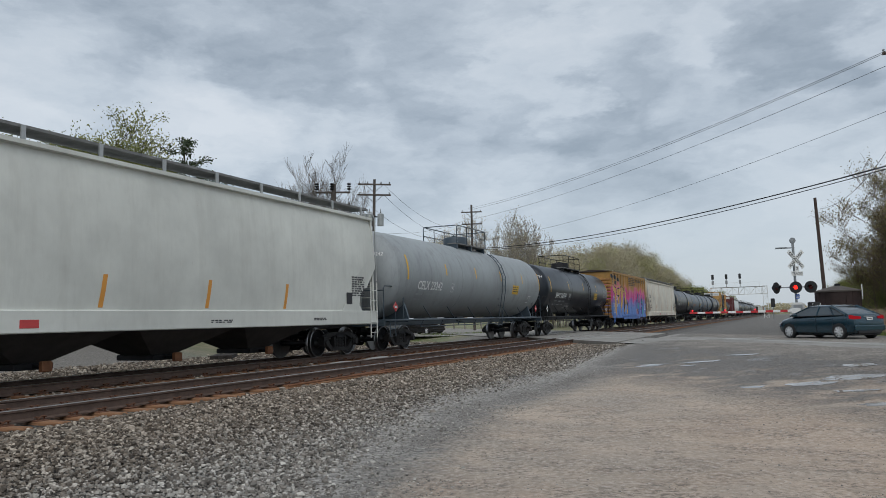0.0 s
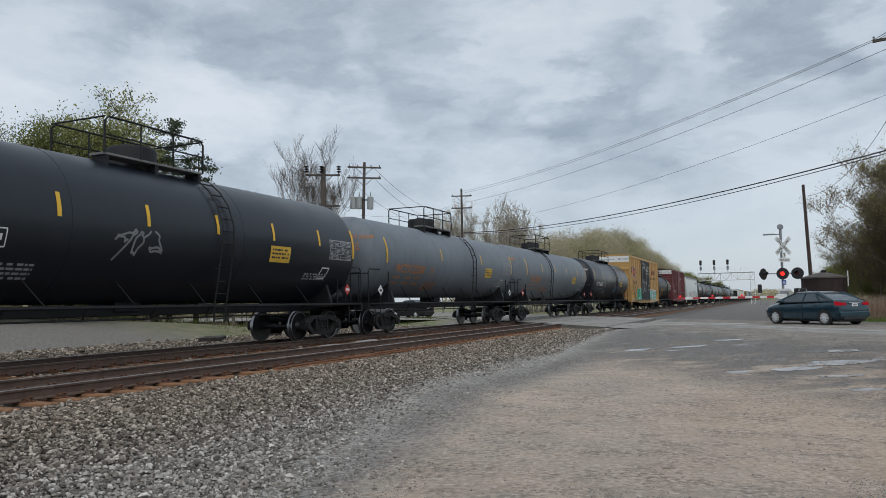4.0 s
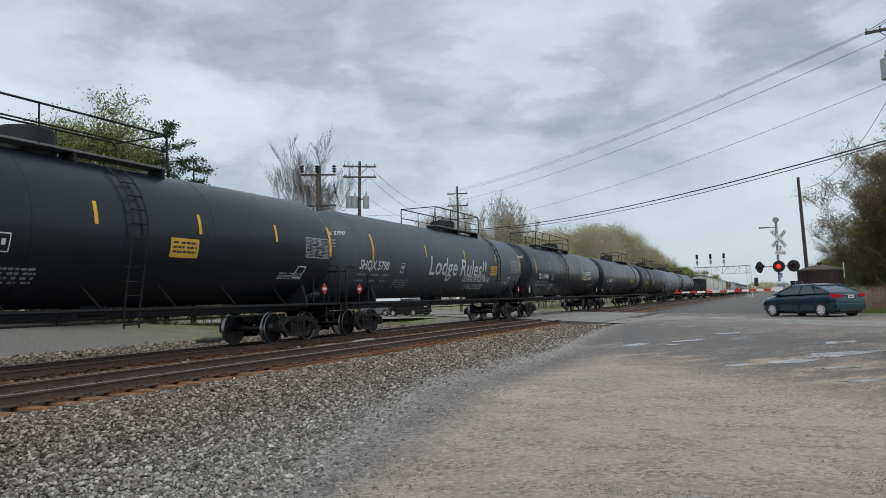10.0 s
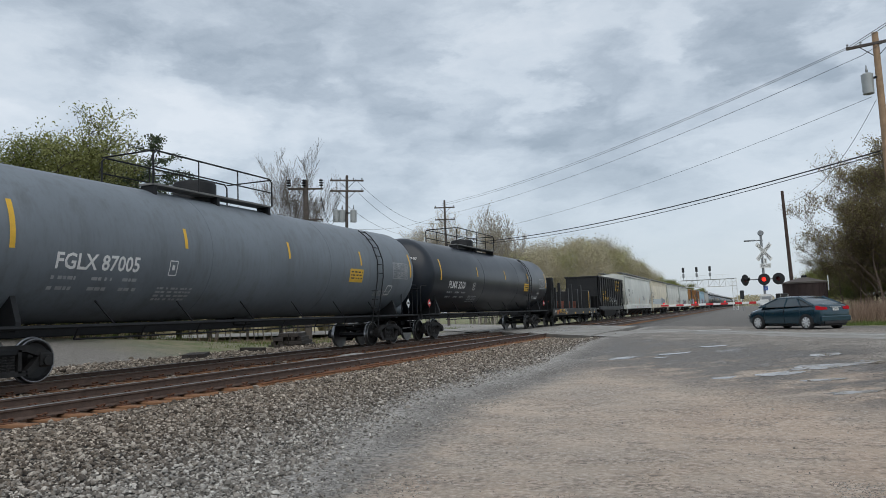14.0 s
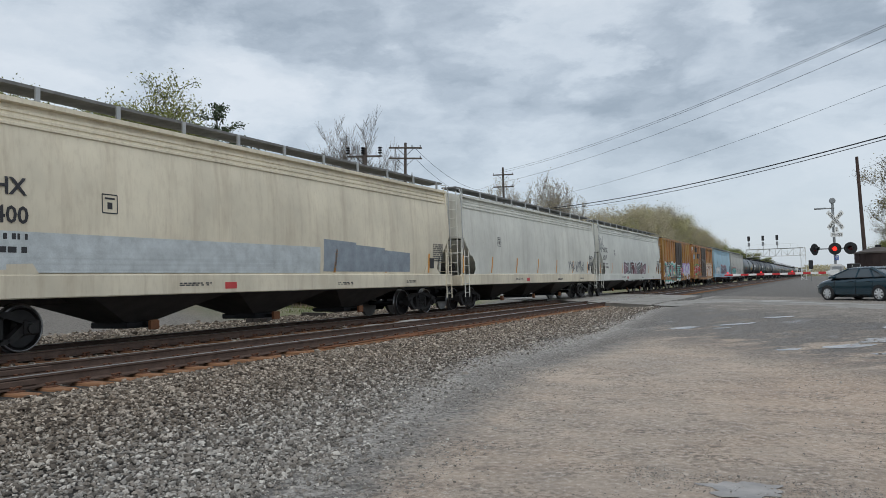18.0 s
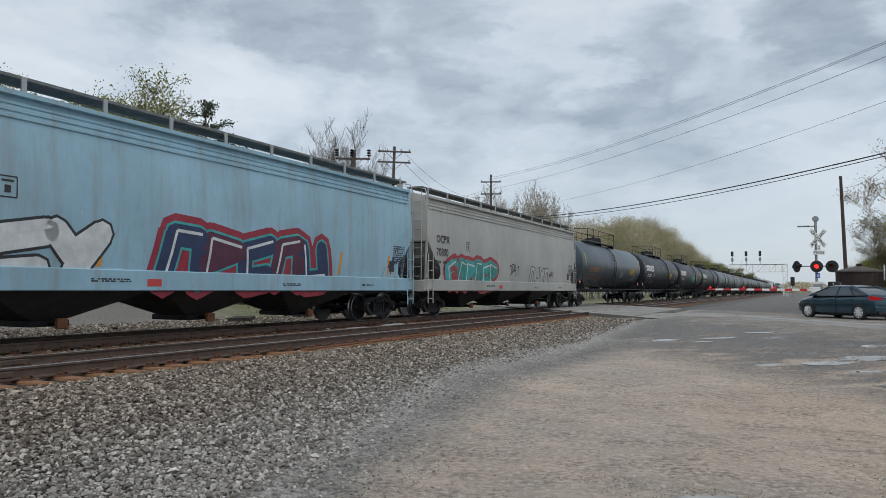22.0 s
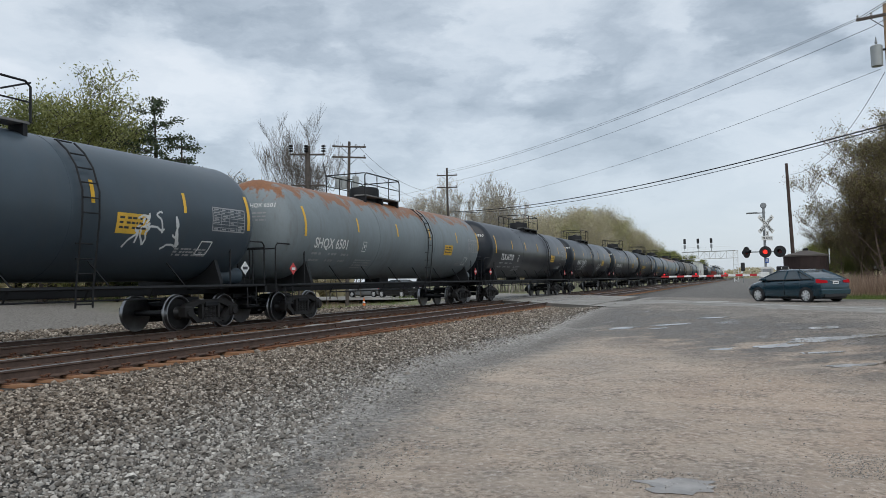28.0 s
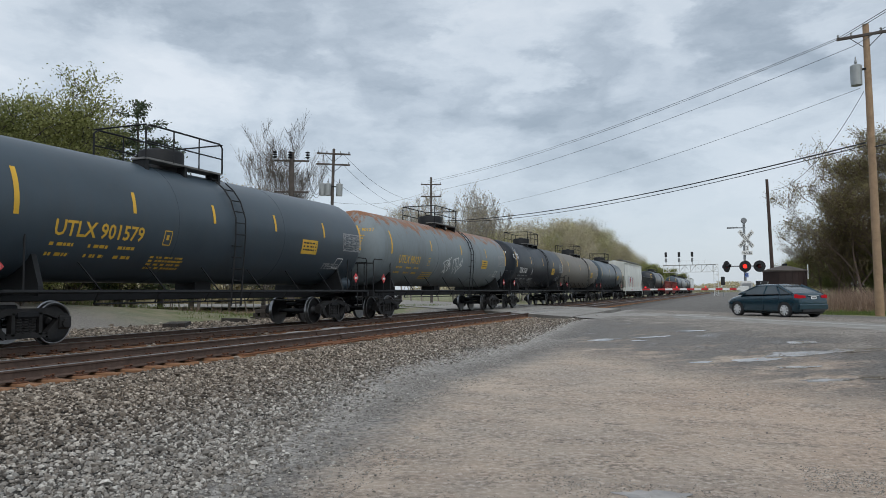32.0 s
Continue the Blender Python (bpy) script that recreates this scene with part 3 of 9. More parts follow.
def ground_height(x, y, rough=1.0):
    """The lot lies lower than the tracks and the road."""
    off = (Vector((x, y, 0)) - ROAD_EDGE).dot(ROAD_SIDE)
    lot = -0.52 + 0.50 * smooth01(-7.5, 0.4, off)
    if off > 9:
        lot = -0.02 - 0.12 * smooth01(9, 16, off)
    if x < -4.6:
        bed = -0.23
        lot += (bed - lot) * (1 - smooth01(-8.3, -4.6, x))
    if x < -17.2:
        back = -0.23 - 0.27 * (1 - smooth01(-20.5, -17.2, x))
        near_road = smooth01(6.0, 1.0, abs(off - 4.2) - 4) if abs(off - 4.2) > 4 else 1.0
        # a gravel bank behind the tracks
        back += 1.25 * smooth01(-18.5, -29.0, x) * (1 - smooth01(24.0, 42.0, y))
        lot = back + (-0.1 - back) * near_road
    bumps = 0.03 * noise.noise(Vector((x * 0.35, y * 0.35, 3))) + 0.012 * noise.noise(Vector((x * 1.6, y * 1.6, 7)))
    return lot + rough * bumps * (1.0 if x > -4.6 and off < 0 else 0.25)


def build_ground():
    xs = [-900, -500, -250, -120, -70, -45, -32] + list(np.arange(-26, -4, 1.0)) + list(np.arange(-4, 8.01, 0.4)) + [9, 11, 14, 18, 25, 40, 70, 130, 250, 500, 900]
    ys = [-300, -120, -60, -30, -15, -8, -4, -2, -1] + list(np.arange(0, 30, 0.45)) + list(np.arange(30, 60, 1.5)) + [65, 75, 90, 110, 140, 180, 240, 330, 450, 700, 1100, 1800]
    vs = [(x, y, ground_height(x, y)) for y in ys for x in xs]
    n = len(xs)
    fs = [(j * n + i, j * n + i + 1, (j + 1) * n + i + 1, (j + 1) * n + i) for j in range(len(ys) - 1) for i in range(n - 1)]
    me = bpy.data.meshes.new("ground")
    me.from_pydata([tuple(map(float, v)) for v in vs], [], fs)
    me.shade_smooth()
    me.materials.append(LOT)
    tagged(new("ground", me), "muddy gravel lot with grey crushed stone fringe", "ground", kind="structure")


build_ground()


def road_point(along, across, z):
    p = ROAD_EDGE + ROAD_WAY * along + ROAD_SIDE * across
    return (p.x, p.y, z)


def build_road():
    bm = B()
    cols = []
    for along in list(range(-60, 13, 2)) + [13.0]:
        wob = 0.25 * noise.noise(Vector((along * 0.3, 0, 0)))
        cols.append([road_point(along, a + (wob if a < 1 else 0), 0.0 - 0.035 * abs(a - 4) / 4 - 0.02 + 0.012) for a in (-0.4, 2, 4, 6, 8.3)])
    vs = quads(bm, cols, close=False, caps=False)
    part("road", bm, ASPHALT)
    bpy.data.objects["road"]["kind"] = "structure"
    tagged(bpy.data.objects["road"], "worn grey asphalt road running up to the crossing", "road")
    # the same road goes on behind the tracks
    bm = B()
    quads(bm, [[road_point(along, a, -0.05 - 0.0004 * along) for a in (-1.0, 2, 4, 6, 9.0)] for along in (26.5, 32, 40, 60, 90)], close=False, caps=False)
    quads(bm, [[(x, y, -0.12) for x in (-60, -40, -22.5)] for y in (52, 60, 68)], close=False, caps=False)
    ob = part("road_beyond", bm, ASPHALT)
    tagged(ob, "grey asphalt road and yard beyond the tracks", "road", kind="structure")
    for i, (a0, a1, c0, c1) in enumerate(((-20, 9.0, 8.0, 8.12), (-20, 8.5, 3.95, 4.05), (-20, 8.5, 4.2, 4.3))):
        bm = B()
        quads(bm, [[road_point(al, c0, 0.0 - 0.035 * abs(c0 - 4) / 4 - 0.003), road_point(al, c1, 0.0 - 0.035 * abs(c1 - 4) / 4 - 0.003)] for al in np.linspace(a0, a1, 12)], close=False, caps=False)
        tagged(part("road_line", bm, ROAD_WHITE), "worn white painted road line", "road marking", "road lines", "structure")
    bm = B()
    quads(bm, [[road_point(al, c, 0.0 - 0.035 * abs(c - 4) / 4 - 0.002) for c in (4.4, 5.5, 6.5, 7.9)] for al in (8.6, 9.1)], close=False, caps=False)
    tagged(part("stop_line", bm, ROAD_WHITE), "worn white stop line before the crossing", "road marking", kind="structure")


build_road()


def build_crossing():
    """Asphalt and rubber between and beside the rails where the road crosses."""
    x_edges = ((-9.62, -6.6), (-11.08, -9.86), (-13.70, -11.32), (-15.16, -13.94), (-18.6, -15.40))
    for x0, x1 in x_edges:
        bm = B()
        rings = []
        for x in np.linspace(x0, x1, 5):
            mid = ROAD_EDGE.y + (ROAD_EDGE.x - x) / 0.6 * 0.8
            rings.append([(x, mid - 0.8, -0.03), (x, mid - 0.3, -0.008), (x, mid + 6, -0.004), (x, mid + 13.6, -0.008), (x, mid + 14.2, -0.03), (x, mid + 14.2, -0.3), (x, mid - 0.8, -0.3)])
        quads(bm, rings)
        tagged(part("crossing_slab", bm, ASPHALT), "asphalt crossing panel laid level between the rails", "crossing panel", "crossing panels", "structure")


build_crossing()


def build_puddle(cx, cy, w, d, seed):
    bm = B()
    n = 96
    c = bm.verts.new((cx, cy, 0))
    ring = []
    for k in range(n):
        a = k * math.tau / n
        r = 1 + 0.50 * noise.noise(Vector((math.cos(a) * 1.7, math.sin(a) * 1.7, seed))) + 0.22 * noise.noise(Vector((math.cos(a) * 4, math.sin(a) * 4, seed + 4))) + 0.03 * noise.noise(Vector((math.cos(a) * 14, math.sin(a) * 14, seed + 8)))
        ring.append(bm.verts.new((cx + w / 2 * r * math.cos(a), cy + d / 2 * r * math.sin(a), 0)))
    for v in bm.verts:
        v.co.z = ground_height(v.co.x, v.co.y) + 0.007
    for k in range(n):
        bm.faces.new((c, ring[k], ring[(k + 1) % n]))
    tagged(part("puddle", bm, WATER), "shallow muddy puddle lying in the lot", "puddle", "puddles", "structure")


for pud in ((-2.2, 22.0, 1.1, 0.35, 1), (-3.6, 22.1, 0.9, 0.5, 2), (-2.5, 21.3, 0.5, 0.2, 21), (-0.7, 16.7, 0.5, 0.28, 3), (0.3, 16.7, 0.9, 0.55, 4), (1.15, 17.2, 1.3, 0.6, 5), (2.3, 17.4, 1.1, 0.45, 15),
            (1.1, 15.5, 0.7, 0.3, 7), (1.4, 19.0, 0.75, 0.5, 8), (1.35, 13.9, 0.7, 0.3, 9), (2.2, 14.0, 0.9, 0.35, 22), (-0.6, 6.1, 0.62, 0.42, 6), (-1.2, 23.2, 0.8, 0.3, 12)):
    build_puddle(*pud)


# ---- tracks ----
def rail_profile(x, z=0.0):
    return [(x - 0.07, z - 0.172), (x + 0.07, z - 0.172), (x + 0.07, z - 0.158), (x + 0.012, z - 0.135), (x + 0.010, z - 0.045), (x + 0.036, z - 0.034), (x + 0.036, z - 0.006),
            (x + 0.026, z), (x - 0.026, z), (x - 0.036, z - 0.006), (x - 0.036, z - 0.034), (x - 0.010, z - 0.045), (x - 0.012, z - 0.135), (x - 0.07, z - 0.158)]


def rail_mesh(y0, y1):
    bm = B()
    quads(bm, [[(px, y, pz) for px, pz in rail_profile(0)] for y in (y0, y1)])
    bm.faces.ensure_lookup_table()
    me = bpy.data.meshes.new("rail")
    bm.normal_update()
    for f in bm.faces:
        f.material_index = 1 if abs(f.normal.z) > 0.3 and f.calc_center_median().z > -0.02 else 0
    bm.to_mesh(me)
    bm.free()
    me.materials.append(RAIL_SIDE)
    me.materials.append(RAIL_HEAD)
    return me


RAIL_LONG = rail_mesh(-60, 1400)


def tie_mesh():
    bm = box(B(), -1.30, 1.30, -0.115, 0.115, -0.37, -0.190, 0.02)
    for v in bm.verts:
        v.co.z += 0.012 * noise.noise(v.co * 2.3)
    return bm


def plate_mesh():
    bm = box(B(), -0.19, 0.17, -0.095, 0.095, -0.192, -0.170, 0.006)
    for sx in (-1, 1):
        for sy in (-0.055, 0.055):
            rod(bm, (sx * 0.105, sy, -0.19), (sx * 0.105, sy, -0.135), 0.013, 5)
            box(bm, sx * 0.105 - 0.03, sx * 0.105 + 0.03, sy - 0.02, sy + 0.02, -0.140, -0.120, 0.006)
    pipe(bm, [(0.13, -0.06, -0.16), (0.15, -0.02, -0.115), (0.15, 0.03, -0.115), (0.10, 0.06, -0.15)], 0.012, 5)
    return bm


def build_track(name, x, label, rusty):
    t = thing(name, label, "railway track", (x, 0, 0), kind="structure")
    for s in (-0.755, 0.755):
        r = part("rail", RAIL_LONG, None, t)
        r.location.x = s
    tie, pl = kept("tie", tie_mesh, TIE_WOOD), kept("tie_plate", plate_mesh, PLATE_RUST)
    rnd = random.Random(name)
    for i in range(150):
        y = -2.0 + i * 0.52 + rnd.uniform(-0.04, 0.04)
        o = part("tie", tie, None, t)
        o.location = (rnd.uniform(-0.06, 0.06), y, rnd.uniform(-0.015, 0.01))
        o.rotation_euler.z = rnd.uniform(-0.02, 0.02)
        if i < 80:
            for s in ((-0.755, 0.755) if rusty else (0.755,)):
                p = part("tie_plate", pl, None, t)
                p.location = (s, y, 0)
                if s < 0:
                    p.rotation_euler.z = math.pi
    bm = B()
    for i in range(500):
        y = 76.3 + i * 0.52
        box(bm, -1.3, 1.3, y - 0.115, y + 0.115, -0.3, -0.19)
    o = part("far_ties", bm, TIE_WOOD, t)
    o["kind"] = "stuff"
    bar = kept("joint_bar", lambda: box(B(), 0.014, 0.05, -0.45, 0.45, -0.135, -0.05, 0.01), RAIL_SIDE)
    for y in (6.2, 17.9, 29.6):
        for s in (-0.755, 0.755):
            o = part("joint_bar", bar, None, t)
            o.location = (s, y + (1.3 if s < 0 else 0), 0)
    return t


build_track("track_near", NEAR_TRACK, "empty track with rusty plates and worn rails", True)
build_track("track_far", FAR_TRACK, "track under the passing freight train", False)


def old_rod(x, y0, y1, z):
    bm = B()
    pipe(bm, [(0, y0, 0), (0.05, (y0 + y1) / 2, 0.015), (0, y1, 0)], 0.022, 6)
    o = part("rusty_rod", bm, RUSTY)
    o.location = (x, 0, z)
    tagged(o, "rusty steel rod lying beside the rail", "rod", "loose rusty rods")


for rodspec in ((-9.22, 12.6, 16.6, -0.155), (-9.34, 15.2, 21.0, -0.15), (-9.12, 16.0, 18.5, -0.165), (-9.28, 19.2, 23.5, -0.15)):
    old_rod(*rodspec)


def build_ballast():
    """Crushed stone heaped along the tracks, each stone an angular lump."""
    rng = np.random.default_rng(4)
    # angular lumps: a broad foot, a smaller top turned against it
    shapes = []
    ang = np.arange(4) * math.pi / 2
    for _ in range(24):
        low, high = ang + rng.uniform(-0.35, 0.35, 4), ang + math.pi / 4 + rng.uniform(-0.35, 0.35, 4)
        r0, r1 = rng.uniform(0.75, 1.15, 4), rng.uniform(0.35, 0.85, 4)
        c = np.concatenate([np.stack([r0 * np.cos(low), r0 * np.sin(low), rng.uniform(-0.75, -0.15, 4)], 1), np.stack([r1 * np.cos(high), r1 * np.sin(high), rng.uniform(0.35, 0.8, 4)], 1)])
        m = np.array(Euler((rng.uniform(-0.5, 0.5), rng.uniform(-0.5, 0.5), 0)).to_matrix())
        shapes.append((c * np.array([1, rng.uniform(0.6, 1.0), rng.uniform(0.7, 1.1)])) @ m.T)
    faces = [(0, 3, 2), (0, 2, 1), (4, 5, 6), (4, 6, 7)]
    for k in range(4):
        n = (k + 1) % 4
        faces += [(k, n, 4 + k), (n, 4 + n, 4 + k)]
    faces = np.array(faces)
    shapes = np.array(shapes) * 0.85

    def edge(y):
        """Where the foot of the ballast lies."""
        return np.interp(y, (4.0, 12.5), (-3.85, -6.25))

    def heap(name, label, zones):
        pts = []
        for x0, x1, y0, y1, per, size in zones:
            n = int((x1 - x0) * (y1 - y0) * per)
            q = np.stack([rng.uniform(x0, x1, n), rng.uniform(y0, y1, n), np.full(n, size)], 1)
            if name == "ballast_shoulder":
                past = q[:, 0] - edge(q[:, 1]) + np.array([0.5 * noise.noise(Vector((a * 0.9, b * 0.9, 2.0))) for a, b, _ in q])
                q = q[(past < 0) | (rng.random(n) < 0.30 * np.exp(-np.maximum(past, 0) * 2.6))]
            pts.append(q)
        pts = np.concatenate(pts)
        zs = np.array([ground_height(float(x), float(y)) for x, y, _ in pts])
        onbed = (pts[:, 0] < -8.3)
        n = len(pts)
        v_flat = 0.80
        zs = np.where((pts[:, 0] < -9.20) & (pts[:, 0] > -9.95), -0.315, zs)
        onbed &= ~((pts[:, 0] < -9.20) & (pts[:, 0] > -9.95))
        zs = np.where((pts[:, 0] < -9.95) & (pts[:, 0] > -17.0), -0.268, np.where(onbed, -0.235, zs))
        s = pts[:, 2] * np.exp(rng.normal(0, 0.30, n))
        v = shapes[rng.integers(0, len(shapes), n)] * s[:, None, None] * np.array([1.15, 0.95, v_flat])
        ang = rng.uniform(0, 6.28, n)
        ca, sa = np.cos(ang)[:, None], np.sin(ang)[:, None]
        vx, vy = v[:, :, 0] * ca - v[:, :, 1] * sa, v[:, :, 0] * sa + v[:, :, 1] * ca
        v = np.stack([vx + pts[:, 0:1], vy + pts[:, 1:2], v[:, :, 2] + (zs + s * rng.uniform(0.0, 1.0, n))[:, None]], 2).reshape(-1, 3)
        f = (faces[None] + (np.arange(n) * 8)[:, None, None]).reshape(-1, 3)
        me = bpy.data.meshes.new(name)
        me.vertices.add(len(v))
        me.vertices.foreach_set("co", v.ravel())
        me.loops.add(f.size)
        me.loops.foreach_set("vertex_index", f.ravel().astype(np.int32))
        me.polygons.add(len(f))
        me.polygons.foreach_set("loop_start", np.arange(0, f.size, 3, dtype=np.int32))
        me.polygons.foreach_set("loop_total", np.full(len(f), 3, dtype=np.int32))
        me.update()
        me.shade_flat()
        me.materials.append(STONE)
        tagged(new(name, me), label, "ballast", kind="stuff")

    heap("ballast_shoulder", "grey and tan crushed stone heaped beside the track", (
        (-9.75, -3.2, 2.6, 8, 1350, 0.0225), (-9.75, -4.6, 8, 13, 1250, 0.0225), (-9.75, -5.6, 13, 22, 950, 0.024), (-9.75, -5.8, 22, 36, 480, 0.029)))
    heap("loose_fines", "small crushed stone spread at the foot of the ballast", ((-5.2, -2.9, 3.2, 7, 420, 0.009), (-6.4, -4.2, 7, 13, 380, 0.010), (-6.8, -4.6, 13, 22, 160, 0.012)))
    heap("ballast_bed", "crushed stone between rails and tracks", ((-13.9, -9.9, 3, 20, 260, 0.04), (-13.9, -9.9, 20, 40, 130, 0.042), (-21.5, -15.4, 6, 40, 170, 0.042), (-30.0, -21.5, 4, 30, 95, 0.048)))
    heap("scattered_gravel", "small loose stones strewn over the dirt lot", ((-3.4, 3.5, 3, 8, 90, 0.005), (-3.4, 3.5, 3, 12, 14, 0.009), (-3.8, 4.0, 8, 14, 30, 0.007), (-3.8, 5.5, 12, 22, 7, 0.011), (-1.5, 0.3, 5.9, 6.5, 1500, 0.0055), (0.5, 1.7, 6.7, 7.6, 2000, 0.006), (-1.9, -1.2, 6.2, 6.6, 900, 0.005)))


build_ballast()


# ---- crossing signal and gate ----
def build_signal():
    t = thing("crossing_signal", "grey railroad crossing mast with crossbuck and lit red flasher", "crossing signal", (0.55, 43.0, -0.06))
    bm = B()
    rod(bm, (0, 0, 0.25), (0, 0, 4.75), 0.065, 12)
    part("mast", bm, SIGNAL_GREY, t)
    bm = box(B(), -0.3, 0.3, -0.3, 0.3, -0.2, 0.14, 0.03)
    part("foundation", bm, CONCRETE, t)
    bm = spun(B(), [(0.12, 0.20), (0.16, 0.20), (0.30, 0.09), (0.34, 0.09)], "z", 12)
    part("base_casting", bm, SIGNAL_GREY, t)
    bm = spun(B(), [(-0.07, 0.02), (-0.07, 0.13), (0.0, 0.155), (0.05, 0.12), (0.08, 0.02)], "y", 16, (0, -0.02, 4.86))
    part("bell", bm, SIGNAL_GREY, t)
    bm = B()
    rod(bm, (-0.85, 0, 4.48), (0.08, 0, 4.48), 0.03, 8)
    box(bm, -0.85, -0.3, -0.05, 0.05, 4.47, 4.53, 0.01)
    part("arm_bracket", bm, SIGNAL_GREY, t)
    # crossbuck: two white blades with black words
    for i, (turn, words) in enumerate(((45, "RAILROAD"), (-45, "CROSSING"))):
        bm = box(B(), -0.61, 0.61, -0.012, 0.0, -0.115, 0.115, 0.004)
        o = part("crossbuck_blade", bm, WHITE_PAINT, t, "white reflective blade with black words")
        o.matrix_basis = pose(0.09, -0.10 - 0.016 * i, 3.86, 0, -turn, 36.9)
        vs, fs = letters(words, 0.21)
        w = max(x for x, _ in vs)
        bm = B()
        bv = [bm.verts.new(((x - w / 2) * 1.04 / w, -0.018, y - 0.075)) for x, y in vs]
        for f in fs:
            bm.faces.new([bv[k] for k in f])
        part("words", bm, BLACK_MARK, o)
    bm = box(B(), -0.34, 0.34, -0.012, 0.0, -0.11, 0.11, 0.004)
    o = part("tracks_plate", bm, WHITE_PAINT, t, "white plate with the word TRACKS")
    o.matrix_basis = pose(0.12, -0.12, 3.12, 0, 0, 36.9)
    bm = box(B(), -0.11, 0.11, -0.012, 0.0, -0.14, 0.14, 0.004)
    o2 = part("number_plate", bm, WHITE_PAINT, t, "small white plate with the figure 2")
    o2.matrix_basis = pose(0.12, -0.12, 3.38, 0, 0, 36.9)
    for plate_ob, words, size in ((o, "TRACKS", 0.16), (o2, "2", 0.24)):
        vs, fs = letters(words, size)
        w = max(x for x, _ in vs)
        bm = B()
        bv = [bm.verts.new((x - w / 2, -0.016, y - size * 0.35)) for x, y in vs]
        for f in fs:
            bm.faces.new([bv[k] for k in f])
        part("words", bm, BLACK_MARK, plate_ob)
    bm = B()
    rod(bm, (-0.95, 0.02, 2.42), (0.75, 0.02, 2.42), 0.03, 8)
    part("lamp_crossarm", bm, SIGNAL_GREY, t)
    face = kept("lamp_face", lambda: spun(B(), [(0.03, 0.06), (-0.03, 0.30), (-0.055, 0.305), (-0.06, 0.11)], "y", 24), BLACK_PAINT)

    def hood():
        bm = B()
        rings = []
        for k in range(13):
            a = radians(-15 + k * 210 / 12)
            rings.append([(0.12 * math.cos(a), -0.06, 0.12 * math.sin(a)), (0.13 * math.cos(a), -0.34 + 0.10 * abs(math.cos(a)), 0.13 * math.sin(a)), (0.125 * math.cos(a), -0.34 + 0.10 * abs(math.cos(a)), 0.125 * math.sin(a)), (0.115 * math.cos(a), -0.06, 0.115 * math.sin(a))])
        quads(bm, rings)
        return bm

    hood_me = kept("lamp_hood", hood, BLACK_PAINT)
    dark_glass = plain("dark_red_glass", (0.10, 0.012, 0.014), 0.2, 0, 0.1)
    for x, turn, lit in ((-0.95, 68, False), (0.02, 0, True), (0.72, 0, False)):
        lamp = part("flasher_lamp", face, None, t, "black round flasher lamp" + (", lit red" if lit else ", dark"))
        lamp.matrix_basis = pose(x, -0.16, 2.40, 0, 0, turn - 12)
        part("hood", hood_me, None, lamp)
        bm = spun(B(), [(-0.085, 0.03), (-0.075, 0.085), (-0.062, 0.108), (-0.05, 0.108)], "y", 20)
        part("lens", bm, RED_GLOW if lit else dark_glass, lamp)
        bm = box(B(), -0.09, 0.09, 0.0, 0.16, -0.1, 0.1, 0.03)
        part("housing", bm, BLACK_PAINT, lamp)
    bm = box(B(), -0.02, 0.16, -0.10, -0.085, 1.82, 2.06, 0.004)
    part("phone_plate", bm, BLUE_PAINT, t, "blue emergency notice plate")
    for z in (1.87, 1.93, 1.99):
        part("notice_bar", box(B(), 0.01, 0.13, -0.106, -0.102, z, z + 0.02), WHITE_PAINT, t)
    bm = box(B(), -0.26, 0.36, -0.30, 0.26, 0.86, 1.62, 0.10)
    part("gate_machine", bm, plain("pale_grey_casing", (0.50, 0.50, 0.48), 0.5), t, "pale grey gate machine box")
    part("machine_stand", box(B(), -0.12, 0.2, -0.14, 0.12, 0.1, 0.86, 0.03), SIGNAL_GREY, t)
    part("machine_cover", box(B(), -0.16, 0.26, -0.33, -0.302, 0.98, 1.5, 0.02), SIGNAL_GREY, t)
    for sx in (-0.33, 0.30):
        bm = plate(B(), [(-0.2, 0.82), (0.35, 0.80), (1.05, 1.25), (1.12, 1.55), (0.95, 1.60), (0.75, 1.28), (0.25, 1.08), (-0.2, 1.02)], sx, sx + 0.04)
        o = part("counterweight_arm", bm, WHITE_PAINT, t)
        o.rotation_euler.z = radians(-125)
    bm = box(B(), -0.34, 0.36, 0.85, 1.1, 1.28, 1.62, 0.03)
    o = part("counterweight", bm, BLACK_PAINT, t)
    o.rotation_euler.z = radians(-125)


build_signal()


def build_gate():
    t = thing("gate_arm", "lowered gate arm with red and white stripes", "crossing gate", (0.55, 43.0, 1.14), 36.87)
    n = 14
    for i in range(n):
        x0, x1 = -0.4 - i * 0.425, -0.4 - (i + 1) * 0.425
        h = 0.062 - 0.0016 * i
        bm = box(B(), x1, x0, -0.35, -0.31, -h, h, 0.01)
        part("stripe", bm, RED_PAINT if i % 2 else WHITE_PAINT, t)
    for x in (-2.7, -4.4, -6.2):
        part("gate_lamp", spun(B(), [(-0.40, 0.02), (-0.39, 0.035), (-0.34, 0.04), (-0.32, 0.02)], "y", 12, (x, 0, 0.11)), RED_SMALL, t, "small red gate lamp, lit")
    part("bracket", box(B(), -0.6, 0.1, -0.36, -0.2, -0.14, 0.14, 0.02), WHITE_PAINT, t)
    part("support", box(B(), -0.25, 0.05, -0.32, 0.1, -1.2, -0.1, 0.03), SIGNAL_GREY, t)


build_gate()


